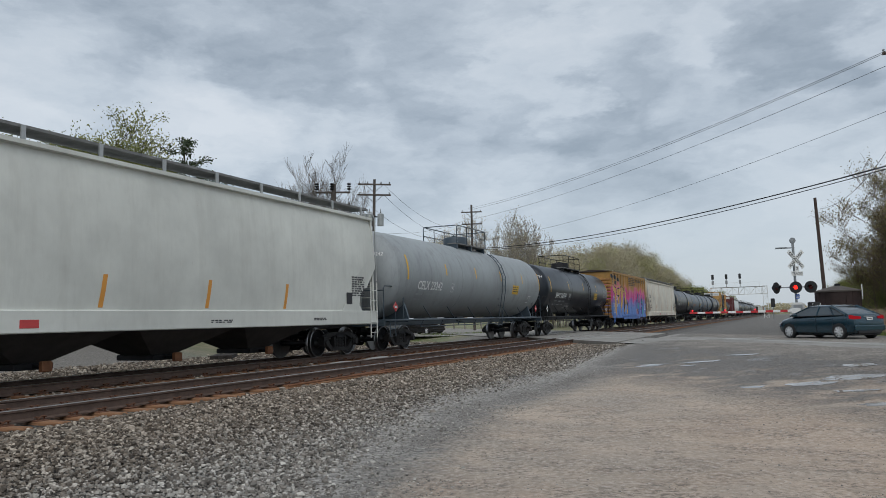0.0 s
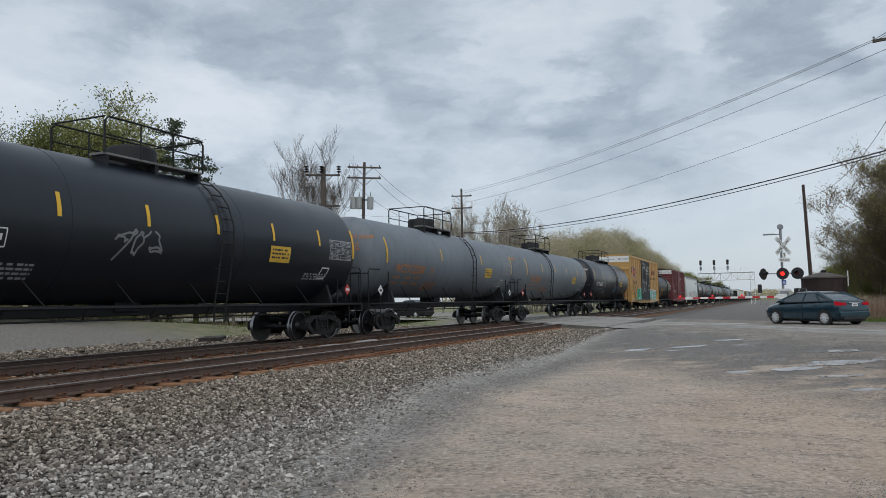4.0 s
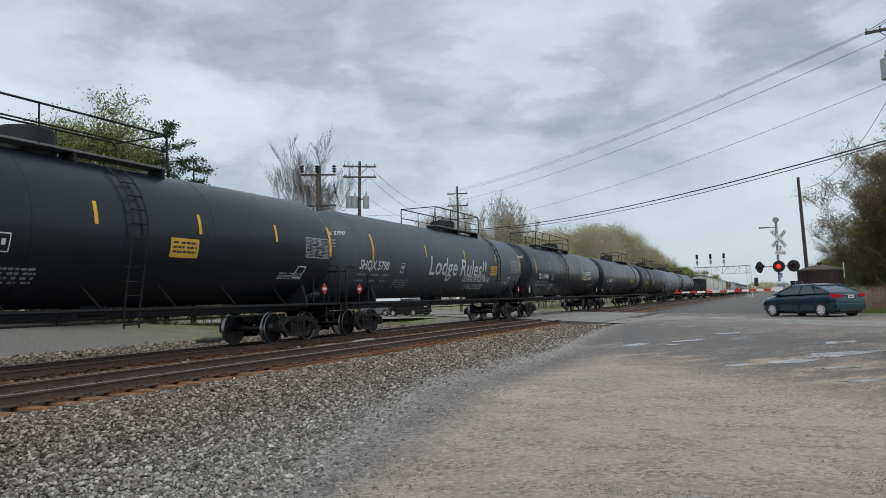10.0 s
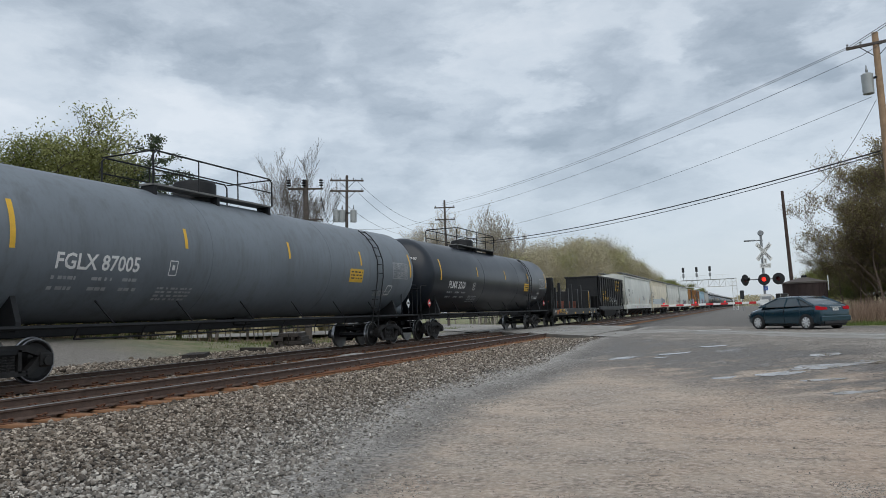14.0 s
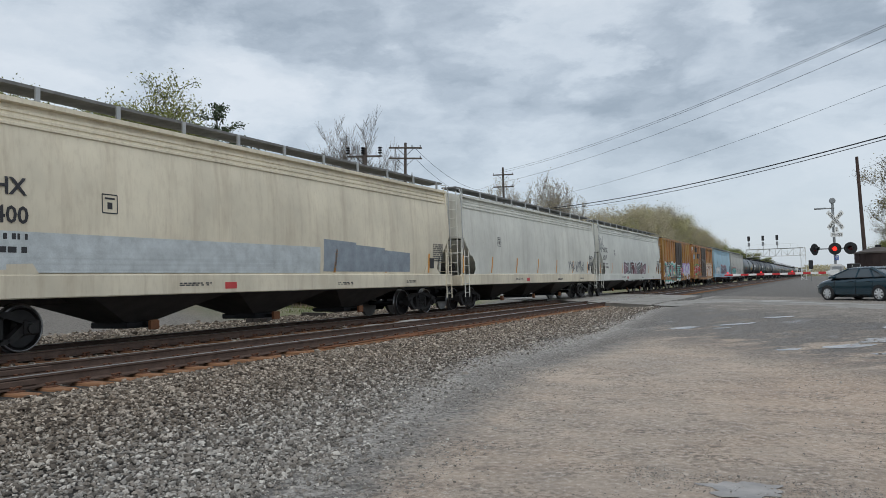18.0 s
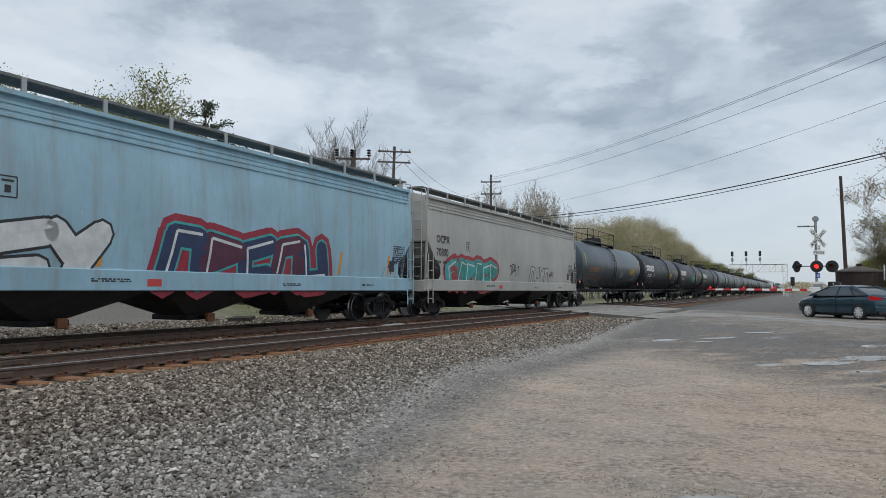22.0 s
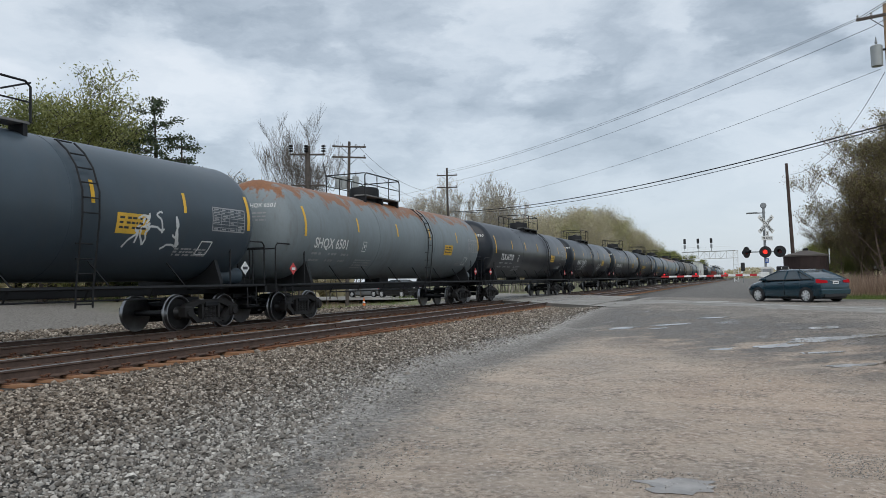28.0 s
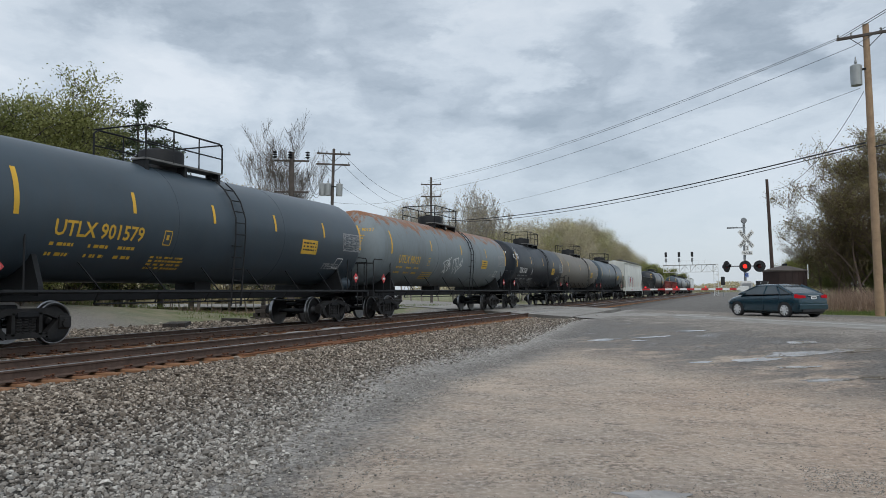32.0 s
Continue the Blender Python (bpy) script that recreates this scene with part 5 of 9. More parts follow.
def build_brush():
    rnd = random.Random(5)
    spot = lambda x, y, w: (x, y, ground_height(x, y) - 0.02, w)
    tufts("dry_brush", "reddish dry brush along the road verge", LEAF_DRY, [(*bearing(4.4 + k * 0.28, rnd.uniform(46, 51))[:2], -0.3, 0.55) for k in range(50)], rnd, 0.014, 340, 1.35)
    tufts("verge_grass", "rough green grass on the road verge", LEAF_GRASS, [(*bearing(4.6 + k * 0.2, rnd.uniform(38, 46))[:2], -0.2, 0.6) for k in range(70)], rnd, 0.012, 160, 0.28)
    tufts("back_grass", "patchy grass beyond the tracks", LEAF_GRASS, [spot(-23 - rnd.uniform(0, 12), 26 + k * 0.35, 0.9) for k in range(100)], rnd, 0.012, 110, 0.2)
    tufts("back_weeds", "dry weeds beyond the tracks", LEAF_DRY, [spot(-27 - rnd.uniform(0, 12), 20 + k * 0.4, 0.9) for k in range(80)], rnd, 0.012, 60, 0.35)
    # far woods that close the distance
    segs, pts = [], []
    for k in range(420):
        x = -260 + k * 1.25 + rnd.uniform(-1, 1)
        y = 620 + rnd.uniform(-40, 60)
        for _ in range(26):
            pts.append(Vector((x + rnd.gauss(0, 1.6), y + rnd.gauss(0, 1.5), rnd.uniform(0, 7.5) * (0.75 + 0.25 * math.sin(k * 0.13)))))
    for k in range(170):
        a = radians(-95 + k * 0.42)
        for _ in range(34):
            d = rnd.uniform(92, 110)
            pts.append(Vector((d * math.sin(a) + rnd.gauss(0, 1), d * math.cos(a), rnd.uniform(-0.5, 6.5))) if a < radians(-30) else Vector((d * 0 - 75, 95 + k, rnd.uniform(0, 8))))
    me = leaf_mesh("far_woods", pts, rnd, 0.75, 3, 0.7)
    me.materials.append(LEAF_BUD)
    tagged(new("far_woods", me), "hazy line of distant woods", "woods", kind="stuff")


build_brush()


# ---- cars ----
GLASS = plain("tinted_glass", (0.075, 0.095, 0.11), 0.05, 0.0, 0.1, 1.0, 0.0)
ALLOY = plain("silver_alloy", (0.66, 0.67, 0.68), 0.4, 0.25, 0.08)
TAIL_RED = lamp_glow("tail_lamp", (0.55, 0.02, 0.03), 0.55)


def glossy(name, color):
    m, add = material(name)
    finish(add, ramp(add, noise_of(add, 2.0, 3), ((0.3, [c * 0.9 for c in color]), (0.7, [c * 1.1 for c in color]))), 0.22, 0.35, None, Coat_Weight=0.7, Coat_Roughness=0.05)
    return m


def wheel(parent, x, y, r):
    s = 1 if x > 0 else -1
    w = part("wheel", spun(B(), [(-0.10, r * 0.66), (-0.105, r * 0.93), (-0.07, r), (0.07, r), (0.105, r * 0.93), (0.10, r * 0.66)], "x", 28), RUBBER, parent, smooth=40)
    w.location = (x, y, r)
    part("rim_dish", spun(B(), [(s * 0.01, 0.02), (s * 0.02, r * 0.64)], "x", 20), BLACK_PAINT, w)
    bm = spun(B(), [(s * 0.09, r * 0.62), (s * 0.108, r * 0.66), (s * 0.10, r * 0.71), (s * 0.05, r * 0.70), (s * 0.04, r * 0.62)], "x", 28)
    for k in range(8):
        a = k * math.tau / 8
        rod(bm, (s * 0.085, 0.02 * math.cos(a), 0.02 * math.sin(a)), (s * 0.095, r * 0.64 * math.cos(a), r * 0.64 * math.sin(a)), 0.05, 5, 0.036)
    part("rim", bm, ALLOY, w)


def sedan(at, heading, color, label, tall=0.0, group=""):
    """A four-door saloon, front towards its own y."""
    t = thing("car", label, "car", at, heading, group)
    paint_c = glossy("car_paint_" + label.split()[0], color)
    rows = ((-2.33, 0.66, 0.42, 0.74, 0.78), (-2.27, 0.80, 0.30, 0.93, 0.99), (-2.05, 0.855, 0.23, 0.99, 1.09), (-1.75, 0.88, 0.20, 0.99, 1.11), (-1.3, 0.885, 0.19, 0.97, 1.05), (-0.4, 0.887, 0.19, 0.94, 1.0),
            (0.5, 0.887, 0.19, 0.92, 0.98), (1.15, 0.885, 0.19, 0.90, 1.0), (1.4, 0.88, 0.19, 0.88, 0.965), (1.85, 0.865, 0.20, 0.80, 0.87), (2.12, 0.80, 0.24, 0.68, 0.75), (2.27, 0.68, 0.30, 0.56, 0.62), (2.32, 0.5, 0.36, 0.48, 0.52))
    bm = B()
    rings = []
    for y, w, z0, zb, zt in rows:
        zb, zt = zb + tall * 0.4, zt + tall * 0.4
        half = [(w * 0.80, z0), (w * 0.97, z0 + 0.10), (w * 1.0, z0 + (zb - z0) * 0.55), (w * 0.985, zb - 0.06), (w * 0.95, zb), (w * 0.80, zt - 0.012), (w * 0.4, zt)]
        rings.append([(x, y, z) for x, z in half] + [(-x, y, z) for x, z in half[::-1]])
    quads(bm, rings)
    part("body", bm, paint_c, t, smooth=50)
    cab = ((1.0, 0.83, -1.78, 1.32), (1.10, 0.80, -1.62, 1.12), (1.28, 0.71, -1.20, 0.72), (1.40, 0.64, -0.82, 0.34), (1.452, 0.52, -0.62, 0.12))
    lift = tall * 0.4
    bm = B()
    quads(bm, [[(x, y0, z + lift + tall * (z - 1)), (x, (y0 + y1) / 2, z + lift + tall * (z - 1) + 0.012), (x, y1, z + lift + tall * (z - 1)), (-x, y1, z + lift + tall * (z - 1)), (-x, (y0 + y1) / 2, z + lift + tall * (z - 1) + 0.012), (-x, y0, z + lift + tall * (z - 1))] for z, x, y0, y1 in cab])
    part("cabin_glass", bm, GLASS, t, "dark tinted windows", smooth=30)
    bm = B()
    quads(bm, [[(x * 1.01, y0, z + lift + 0.01), (x * 1.01, y1, z + lift + 0.01), (-x * 1.01, y1, z + lift + 0.01), (-x * 1.01, y0, z + lift + 0.01)] for z, x, y0, y1 in ((1.385 + tall * 0.4, 0.66, -0.90, 0.42), (1.43 + tall * 0.45, 0.62, -0.80, 0.30), (1.462 + tall * 0.46, 0.45, -0.60, 0.10))])
    part("roof", bm, paint_c, t, smooth=50)
    for s in (-1, 1):
        lines = (((0.83, 1.32, 1.0), (0.64, 0.36, 1.40)), ((0.835, -0.18, 1.0), (0.655, -0.22, 1.40)), ((0.83, -1.10, 1.0), (0.66, -0.75, 1.38)), ((0.82, -1.74, 1.02), (0.65, -0.86, 1.40)))
        for (x0, y0, z0), (x1, y1, z1) in lines:
            part("pillar", rod(B(), (s * (x0 + 0.012), y0, z0 + lift), (s * (x1 + 0.02), y1, z1 + lift + tall * 0.4), 0.035 if y0 > -1.2 else 0.075, 6), paint_c, t)
        bm = B()
        rod(bm, (s * 0.86, 1.25, 0.985 + lift), (s * 0.85, -1.65, 1.03 + lift), 0.014, 5)
        part("window_trim", bm, BLACK_PAINT, t)
        for y in (1.37, -1.36):
            bm = B()
            prof = []
            for k in range(17):
                a = radians(-8 + k * 196 / 16)
                prof.append((y + 0.375 * math.cos(a), 0.315 + 0.375 * math.sin(a)))
            plate(bm, prof, *sorted((s * 0.80, s * 0.889)))
            part("wheel_arch", bm, BLACK_PAINT, t)
            wheel(t, s * 0.80, y, 0.318)
        for y0, y1 in ((0.95, -0.16), (-0.18, -1.05)):
            for yy in (y0, y1):
                part("door_gap", rod(B(), (s * 0.889, yy, 0.32), (s * 0.878, yy, 0.95 + lift), 0.006, 4), BLACK_PAINT, t)
            part("door_handle", box(B(), *sorted((s * 0.875, s * 0.91)), y1 + 0.12, y1 + 0.33, 0.84 + lift, 0.875 + lift, 0.01), paint_c, t)
        part("mirror", box(B(), *sorted((s * 0.86, s * 1.03)), 0.86, 1.0, 0.98 + lift, 1.11 + lift, 0.04), paint_c, t)
        part("tail_lamp", quads(bm := B(), [[(s * 0.86, -1.98, 0.86 + lift), (s * 0.875, -1.98, 1.0 + lift), (s * 0.80, -2.02, 1.03 + lift)], [(s * 0.79, -2.32, 0.84 + lift), (s * 0.80, -2.29, 0.97 + lift), (s * 0.74, -2.29, 0.98 + lift)], [(s * 0.44, -2.345, 0.86 + lift), (s * 0.44, -2.31, 0.95 + lift), (s * 0.44, -2.28, 0.96 + lift)]]) and bm, TAIL_RED, t, "red tail lamp")
        part("head_lamp", box(B(), *sorted((s * 0.52, s * 0.80)), 1.98, 2.20, 0.60, 0.70, 0.03), GALVANISED, t)
    part("bumper", box(B(), -0.8, 0.8, -2.36, -2.2, 0.34, 0.60, 0.05), paint_c, t)
    part("bumper_insert", box(B(), -0.62, 0.62, -2.34, -2.2, 0.24, 0.38, 0.03), BLACK_PAINT, t)
    pl = part("number_plate", box(B(), -0.16, 0.16, -2.352, -2.335, 0.80, 0.92, 0.005), WHITE_PAINT, t, "white plate with dark bars")
    part("plate_bars", box(B(), -0.11, 0.11, -2.357, -2.353, 0.84, 0.88), BLACK_MARK, pl)
    part("rear_trim", box(B(), -0.30, 0.30, -2.35, -2.32, 0.94, 0.97, 0.005), GALVANISED, t)
    part("exhaust_pan", box(B(), -0.7, 0.7, -2.1, 2.0, 0.16, 0.24, 0.02), BLACK_PAINT, t)
    t.scale = (0.95, 0.95, 0.93)
    # short overhangs
    for o in t.children_recursive:
        if o.name.startswith(("wheel", "rim")) and not o.name.startswith("wheel_arch"):
            continue
        for v in o.data.vertices:
            y = v.co.y
            v.co.y = -1.72 + (y + 1.72) * 0.60 if y < -1.72 else 1.72 + (y - 1.72) * 0.72 if y > 1.72 else y
    return t


sedan((1.60, 34.9, -0.04), 43.0, (0.012, 0.045, 0.068), "dark teal saloon waiting at the crossing gate")
sedan((-29.6, 60.5, -0.13), 70, (0.012, 0.012, 0.014), "black utility car parked beyond the tracks", 0.28, "cars beyond the tracks")
sedan((-34.0, 63.0, -0.13), 80, (0.30, 0.31, 0.32), "silver car parked beyond the tracks", 0.0, "cars beyond the tracks")


# ---- clutter beyond the tracks ----
def build_pile(at, turn, rows, length, label, spread=0.28):
    t = thing("timber_stack", label, "timber stack", at, turn)
    rnd = random.Random(label)
    for level, count in enumerate(rows):
        for k in range(count):
            o = part("timber", kept(("timber", length), lambda: box(B(), -0.12, 0.12, -length / 2, length / 2, 0, 0.19, 0.015), DARK_TIMBER), None, t)
            o.location = ((k - (count - 1) / 2) * spread + rnd.uniform(-0.04, 0.04), rnd.uniform(-0.25, 0.25), level * 0.192 + 0.002)
            o.rotation_euler.z = rnd.uniform(-0.05, 0.05)


build_pile((-22.6, 33.6, ground_height(-22.6, 33.6, 0.0) - 0.02), 24, (7, 6, 5, 4), 2.9, "stack of dark old timbers on the grass")
build_pile((-20.2, 23.4, ground_height(-20.2, 23.4, 0.0) - 0.02), 35, (4, 3), 2.2, "low heap of old timbers beside the track")
build_pile((-20.4, 27.4, ground_height(-20.4, 27.4, 0.0) - 0.02), 70, (3, 1), 1.6, "few old timbers lying beside the track")


def build_cone():
    t = thing("traffic_cone", "orange traffic cone beyond the tracks", "traffic cone", (-23.8, 43.5, -0.5))
    part("base", box(B(), -0.18, 0.18, -0.18, 0.18, 0, 0.03, 0.01), ORANGE_PLASTIC, t)
    part("cone", spun(B(), [(0.03, 0.14), (0.70, 0.03), (0.72, 0.01)], "z", 16), ORANGE_PLASTIC, t)
    part("band", spun(B(), [(0.36, 0.093), (0.48, 0.072)], "z", 16), WHITE_PAINT, t)


build_cone()
for spec in ((-12.4, 19.6, 0.9, 0.3), (-12.2, 21.0, 0.7, 0.35), (-12.6, 22.2, 1.2, 0.3)):
    bm = box(B(), -spec[3] / 2, spec[3] / 2, -spec[2] / 2, spec[2] / 2, 0, 0.10, 0.02)
    o = part("concrete_slab", bm, CONCRETE)
    o.location = (spec[0], spec[1], -0.2)
    o.rotation_euler.z = 0.1
    tagged(o, "pale broken concrete slab lying between the tracks", "slab", "slabs between the tracks")


# ---- the freight train ----
WHEEL_R = 0.457


def wheelset_mesh():
    bm = B()
    for s in (-1, 1):
        x = s * 0.72
        prof = [(x - s * 0.02, 0.10), (x - s * 0.06, 0.13), (x - s * 0.02, 0.30), (x - s * 0.06, 0.40), (x - s * 0.065, 0.485), (x - s * 0.035, 0.488), (x - s * 0.02, 0.462), (x + s * 0.07, 0.452), (x + s * 0.075, 0.40), (x + s * 0.03, 0.36), (x + s * 0.02, 0.18), (x + s * 0.10, 0.12), (x + s * 0.13, 0.09)]
        spun(bm, prof if s > 0 else prof, "x", 28, (0, 0, WHEEL_R))
    rod(bm, (-0.95, 0, WHEEL_R), (0.95, 0, WHEEL_R), 0.075, 10)
    return bm


def tread_mesh():
    bm = B()
    for s in (1,):
        x = s * 0.72
        prof = [(x - s * 0.066, 0.44), (x - s * 0.068, 0.489), (x - s * 0.034, 0.492), (x - s * 0.019, 0.466), (x + s * 0.072, 0.456), (x + s * 0.077, 0.435), (x + s * 0.070, 0.42), (x - s * 0.05, 0.42)]
        spun(bm, prof, "x", 28, (0, 0, WHEEL_R))
    return bm


def side_mesh():
    """A cast side frame: a bowed top, a bottom bar, sloping columns and a box over each axle end."""
    bm = B()
    for o in ([(-1.05, 0.50), (-0.98, 0.66), (-0.5, 0.79), (0.5, 0.79), (0.98, 0.66), (1.05, 0.50), (0.85, 0.52), (0.45, 0.66), (-0.45, 0.66), (-0.85, 0.52)],
              [(-0.45, 0.18), (-0.5, 0.28), (0.5, 0.28), (0.45, 0.18)],
              [(-0.98, 0.52), (-0.80, 0.60), (-0.44, 0.26), (-0.52, 0.17)], [(0.98, 0.52), (0.80, 0.60), (0.44, 0.26), (0.52, 0.17)],
              [(-0.36, 0.24), (-0.36, 0.70), (-0.28, 0.70), (-0.28, 0.24)], [(0.36, 0.24), (0.36, 0.70), (0.28, 0.70), (0.28, 0.24)]):
        plate(bm, o, 0.93, 1.07)
    for y in (-0.89, 0.89):
        box(bm, 0.90, 1.12, y - 0.15, y + 0.15, 0.33, 0.63, 0.04)
        rod(bm, (1.05, y, 0.457), (1.17, y, 0.457), 0.10, 10)
    return bm


def spring_mesh():
    """Three coils side by side, moulded as one ribbed body."""
    plan = []
    for y in (-0.17, 0.0, 0.17):
        plan += [(1.0 + 0.075 * math.sin(t), y + 0.082 * -math.cos(t)) for t in (0.25, 0.9, 1.57, 2.25, 2.9)]
    for y in (0.17, 0.0, -0.17):
        plan += [(1.0 - 0.075 * math.sin(t), y + 0.082 * math.cos(t)) for t in (0.25, 0.9, 1.57, 2.25, 2.9)]
    rings = []
    for k in range(6):
        for z, w in ((0.27, 0.5), (0.28, 1.0), (0.305, 1.0), (0.315, 0.5)):
            rings.append([(1.0 + (x - 1.0) * w, y, z + k * 0.055) for x, y in plan])
    bm = B()
    quads(bm, rings)
    return bm


def bolster_mesh():
    bm = box(B(), -1.1, 1.1, -0.24, 0.24, 0.58, 0.74, 0.04)
    box(bm, -0.35, 0.35, -0.35, 0.35, 0.72, 0.86, 0.03)
    for y in (-0.4, 0.4):
        rod(bm, (-0.75, y, 0.40), (0.75, y, 0.40), 0.05, 6)
        for x in (-0.72, 0.72):
            box(bm, x - 0.06, x + 0.06, y - 0.06 if y > 0 else y - 0.0, y + 0.0 if y > 0 else y + 0.06, 0.28, 0.6, 0.02)
    return bm


def truck(parent, y):
    t = new("truck")
    t.parent = parent
    t.location = (0, y, 0)
    for s in (-0.89, 0.89):
        w = part("wheelset", kept("wheelset", wheelset_mesh, WHEEL_FACE, 35), None, t)
        w.location.y = s
        for turn in (0, math.pi):
            w = part("wheel_tread", kept("wheel_tread", tread_mesh, TREAD, 35), None, t)
            w.location.y = s
            w.rotation_euler.z = turn
    for turn in (0, math.pi):
        for name, make, mat in (("side_frame", side_mesh, TRUCK_IRON), ("spring_nest", spring_mesh, TRUCK_IRON)):
            o = part(name, kept(name, make, mat), None, t)
            o.rotation_euler.z = turn
    part("bolster", kept("bolster", bolster_mesh, BLACK_IRON), None, t)


def coupler_mesh():
    bm = box(B(), -0.09, 0.09, -0.75, -0.05, 0.78, 0.96, 0.03)
    box(bm, -0.16, 0.14, -0.12, 0.02, 0.74, 1.0, 0.05)
    box(bm, -0.25, 0.25, -0.95, -0.6, 0.72, 1.04, 0.02)
    pipe(bm, [(0.3, -0.7, 0.85), (0.36, -0.4, 0.55), (0.30, -0.1, 0.45), (0.2, 0.0, 0.5)], 0.03, 6)
    pipe(bm, [(-0.1, -0.6, 0.95), (1.1, -0.62, 0.9), (1.35, -0.62, 0.7)], 0.02, 5)
    return bm


def running_gear(car, length, inset):
    for s in (-1, 1):
        truck(car, s * (length / 2 - inset))
        c = part("coupler", kept("coupler", coupler_mesh, BLACK_IRON), None, car)
        c.location.y = s * length / 2
        c.rotation_euler.z = 0 if s > 0 else math.pi


def ladder(name, mat, car, x, y, z0, z1, width=0.42, along=True, step=0.36, r=0.016):
    bm = B()
    d = (0, width / 2, 0) if along else (width / 2, 0, 0)
    for s in (-1, 1):
        rod(bm, (x + s * d[0], y + s * d[1], z0), (x + s * d[0], y + s * d[1], z1), r * 1.3, 5)
    n = int((z1 - z0) / step)
    for k in range(n):
        z = z0 + (k + 0.5) * step
        rod(bm, (x - d[0], y - d[1], z), (x + d[0], y + d[1], z), r, 5)
    return part(name, bm, mat, car)


class Skin:
    """The side of a boxcar, with its posts and rails standing proud."""
    def __init__(self, x, posts, rails, lift=0.006):
        self.x, self.posts, self.rails, self.lift = x, posts, rails, lift

    def __call__(self, y, z):
        d = 0.0
        if any(abs(z - r) < 0.037 for r in self.rails):
            d = 0.05
        if any(abs(y - p) < 0.057 for p in self.posts):
            d = 0.065
        return (self.x + d + self.lift, y, z)


def wrapped(bm, surface):
    """Cuts flat paint into low strips and lays it on the curve of a wagon's side, or over the posts of a boxcar."""
    zs = [v.co.z for v in bm.verts]
    if isinstance(surface, Skin):
        ys = [v.co.y for v in bm.verts]
        cuts = [((0, p + d, 0), (0, 1, 0)) for p in surface.posts if min(ys) < p < max(ys) for d in (-0.075, -0.056, 0.056, 0.075)]
        cuts += [((0, 0, r + d), (0, 0, 1)) for r in surface.rails if min(zs) < r < max(zs) for d in (-0.05, -0.036, 0.036, 0.05)]
        for co, no in cuts:
            bmesh.ops.bisect_plane(bm, geom=bm.verts[:] + bm.edges[:] + bm.faces[:], plane_co=co, plane_no=no)
        for v in bm.verts:
            v.co = Vector(surface(v.co.y, v.co.z)) + Vector((v.co.x, 0, 0))
        return bm
    step = 0.11
    k = math.ceil(min(zs) / step)
    while k * step < max(zs):
        bmesh.ops.bisect_plane(bm, geom=bm.verts[:] + bm.edges[:] + bm.faces[:], plane_co=(0, 0, k * step), plane_no=(0, 0, 1))
        k += 1
    for v in bm.verts:
        v.co = Vector(surface(v.co.y, v.co.z)) + Vector((v.co.x, 0, 0))
    return bm


def decal(name, car, mat, surface, shapes, label=""):
    """Paint film on the side of a wagon: flat outlines of (y, z) laid on its surface."""
    bm = B()
    for i, o in enumerate(shapes):
        bm.faces.new([bm.verts.new(((i % 24) * 0.0001, y, z)) for y, z in o])
    return part(name, wrapped(bm, surface), mat, car, label)


def writing(car, mat, surface, text, y, z, size, squeeze=1.0, label="", name="lettering", fat=0.012):
    if not text:
        return None
    vs, fs = letters(text, size, fat)
    bm = B()
    bv = [bm.verts.new((0, y + a * squeeze, z + b)) for a, b in vs]
    for f in fs:
        bm.faces.new([bv[k] for k in f])
    return part(name, wrapped(bm, surface), mat, car, label)


def lifted(surface, d):
    if isinstance(surface, Skin):
        return Skin(surface.x, surface.posts, surface.rails, surface.lift + d)

    def put(a, b):
        p = surface(a, b)
        return (p[0] + d, p[1], p[2])
    return put


def outlined(car, surface, text, y, z, size, body, edge, squeeze=1.0):
    """A sprayed name: fat dark letters with a slimmer body over them."""
    writing(car, edge, surface, text, y, z, size, squeeze, "sprayed letter outlines", "spray_outline", 0.065)
    writing(car, body, lifted(surface, 0.003), text, y, z, size, squeeze, "sprayed letter bodies", "spray_fill", 0.02)


def bars(y, z, rows, width, height, rnd, gap=0.5):
    """Rows of small writing too small to read."""
    out = []
    for r in range(rows):
        a = y
        zz = z - r * height * (1 + gap)
        while a < y + width:
            w = rnd.uniform(0.05, 0.17)
            out.append([(a, zz), (min(a + w, y + width), zz), (min(a + w, y + width), zz + height), (a, zz + height)])
            a += w + rnd.choice((0.025, 0.03, 0.09))
    return out


def framed(y, z, w, h, rows, cols, line, rnd):
    """A ruled table with its frame, and a few figures too small to read."""
    out = stroke([(y, z), (y + w, z), (y + w, z + h), (y, z + h), (y, z)], line * 1.4)
    for r in range(1, rows):
        out += stroke([(y, z + h * r / rows), (y + w, z + h * r / rows)], line * 0.7)
    for c in range(1, cols):
        out += stroke([(y + w * c / cols, z), (y + w * c / cols, z + h)], line * 0.7)
    for r in range(rows):
        for c in range(cols):
            if rnd.random() < 0.8:
                out += rect(y + w * (c + 0.15) / cols, z + h * (r + 0.3) / rows, w / cols * rnd.uniform(0.3, 0.7), h / rows * 0.4)
    return out


def rect(y, z, w, h):
    return [[(y, z), (y + w, z), (y + w, z + h), (y, z + h)]]


def stroke(pts, width):
    """A painted stroke along points, as quads."""
    out = []
    for (a, b), (c, d) in zip(pts, pts[1:]):
        l = math.hypot(c - a, d - b) or 1
        nx, ny = -(d - b) / l * width / 2, (c - a) / l * width / 2
        out.append([(a + nx, b + ny), (a - nx, b - ny), (c - nx, d - ny), (c + nx, d + ny)])
    return out


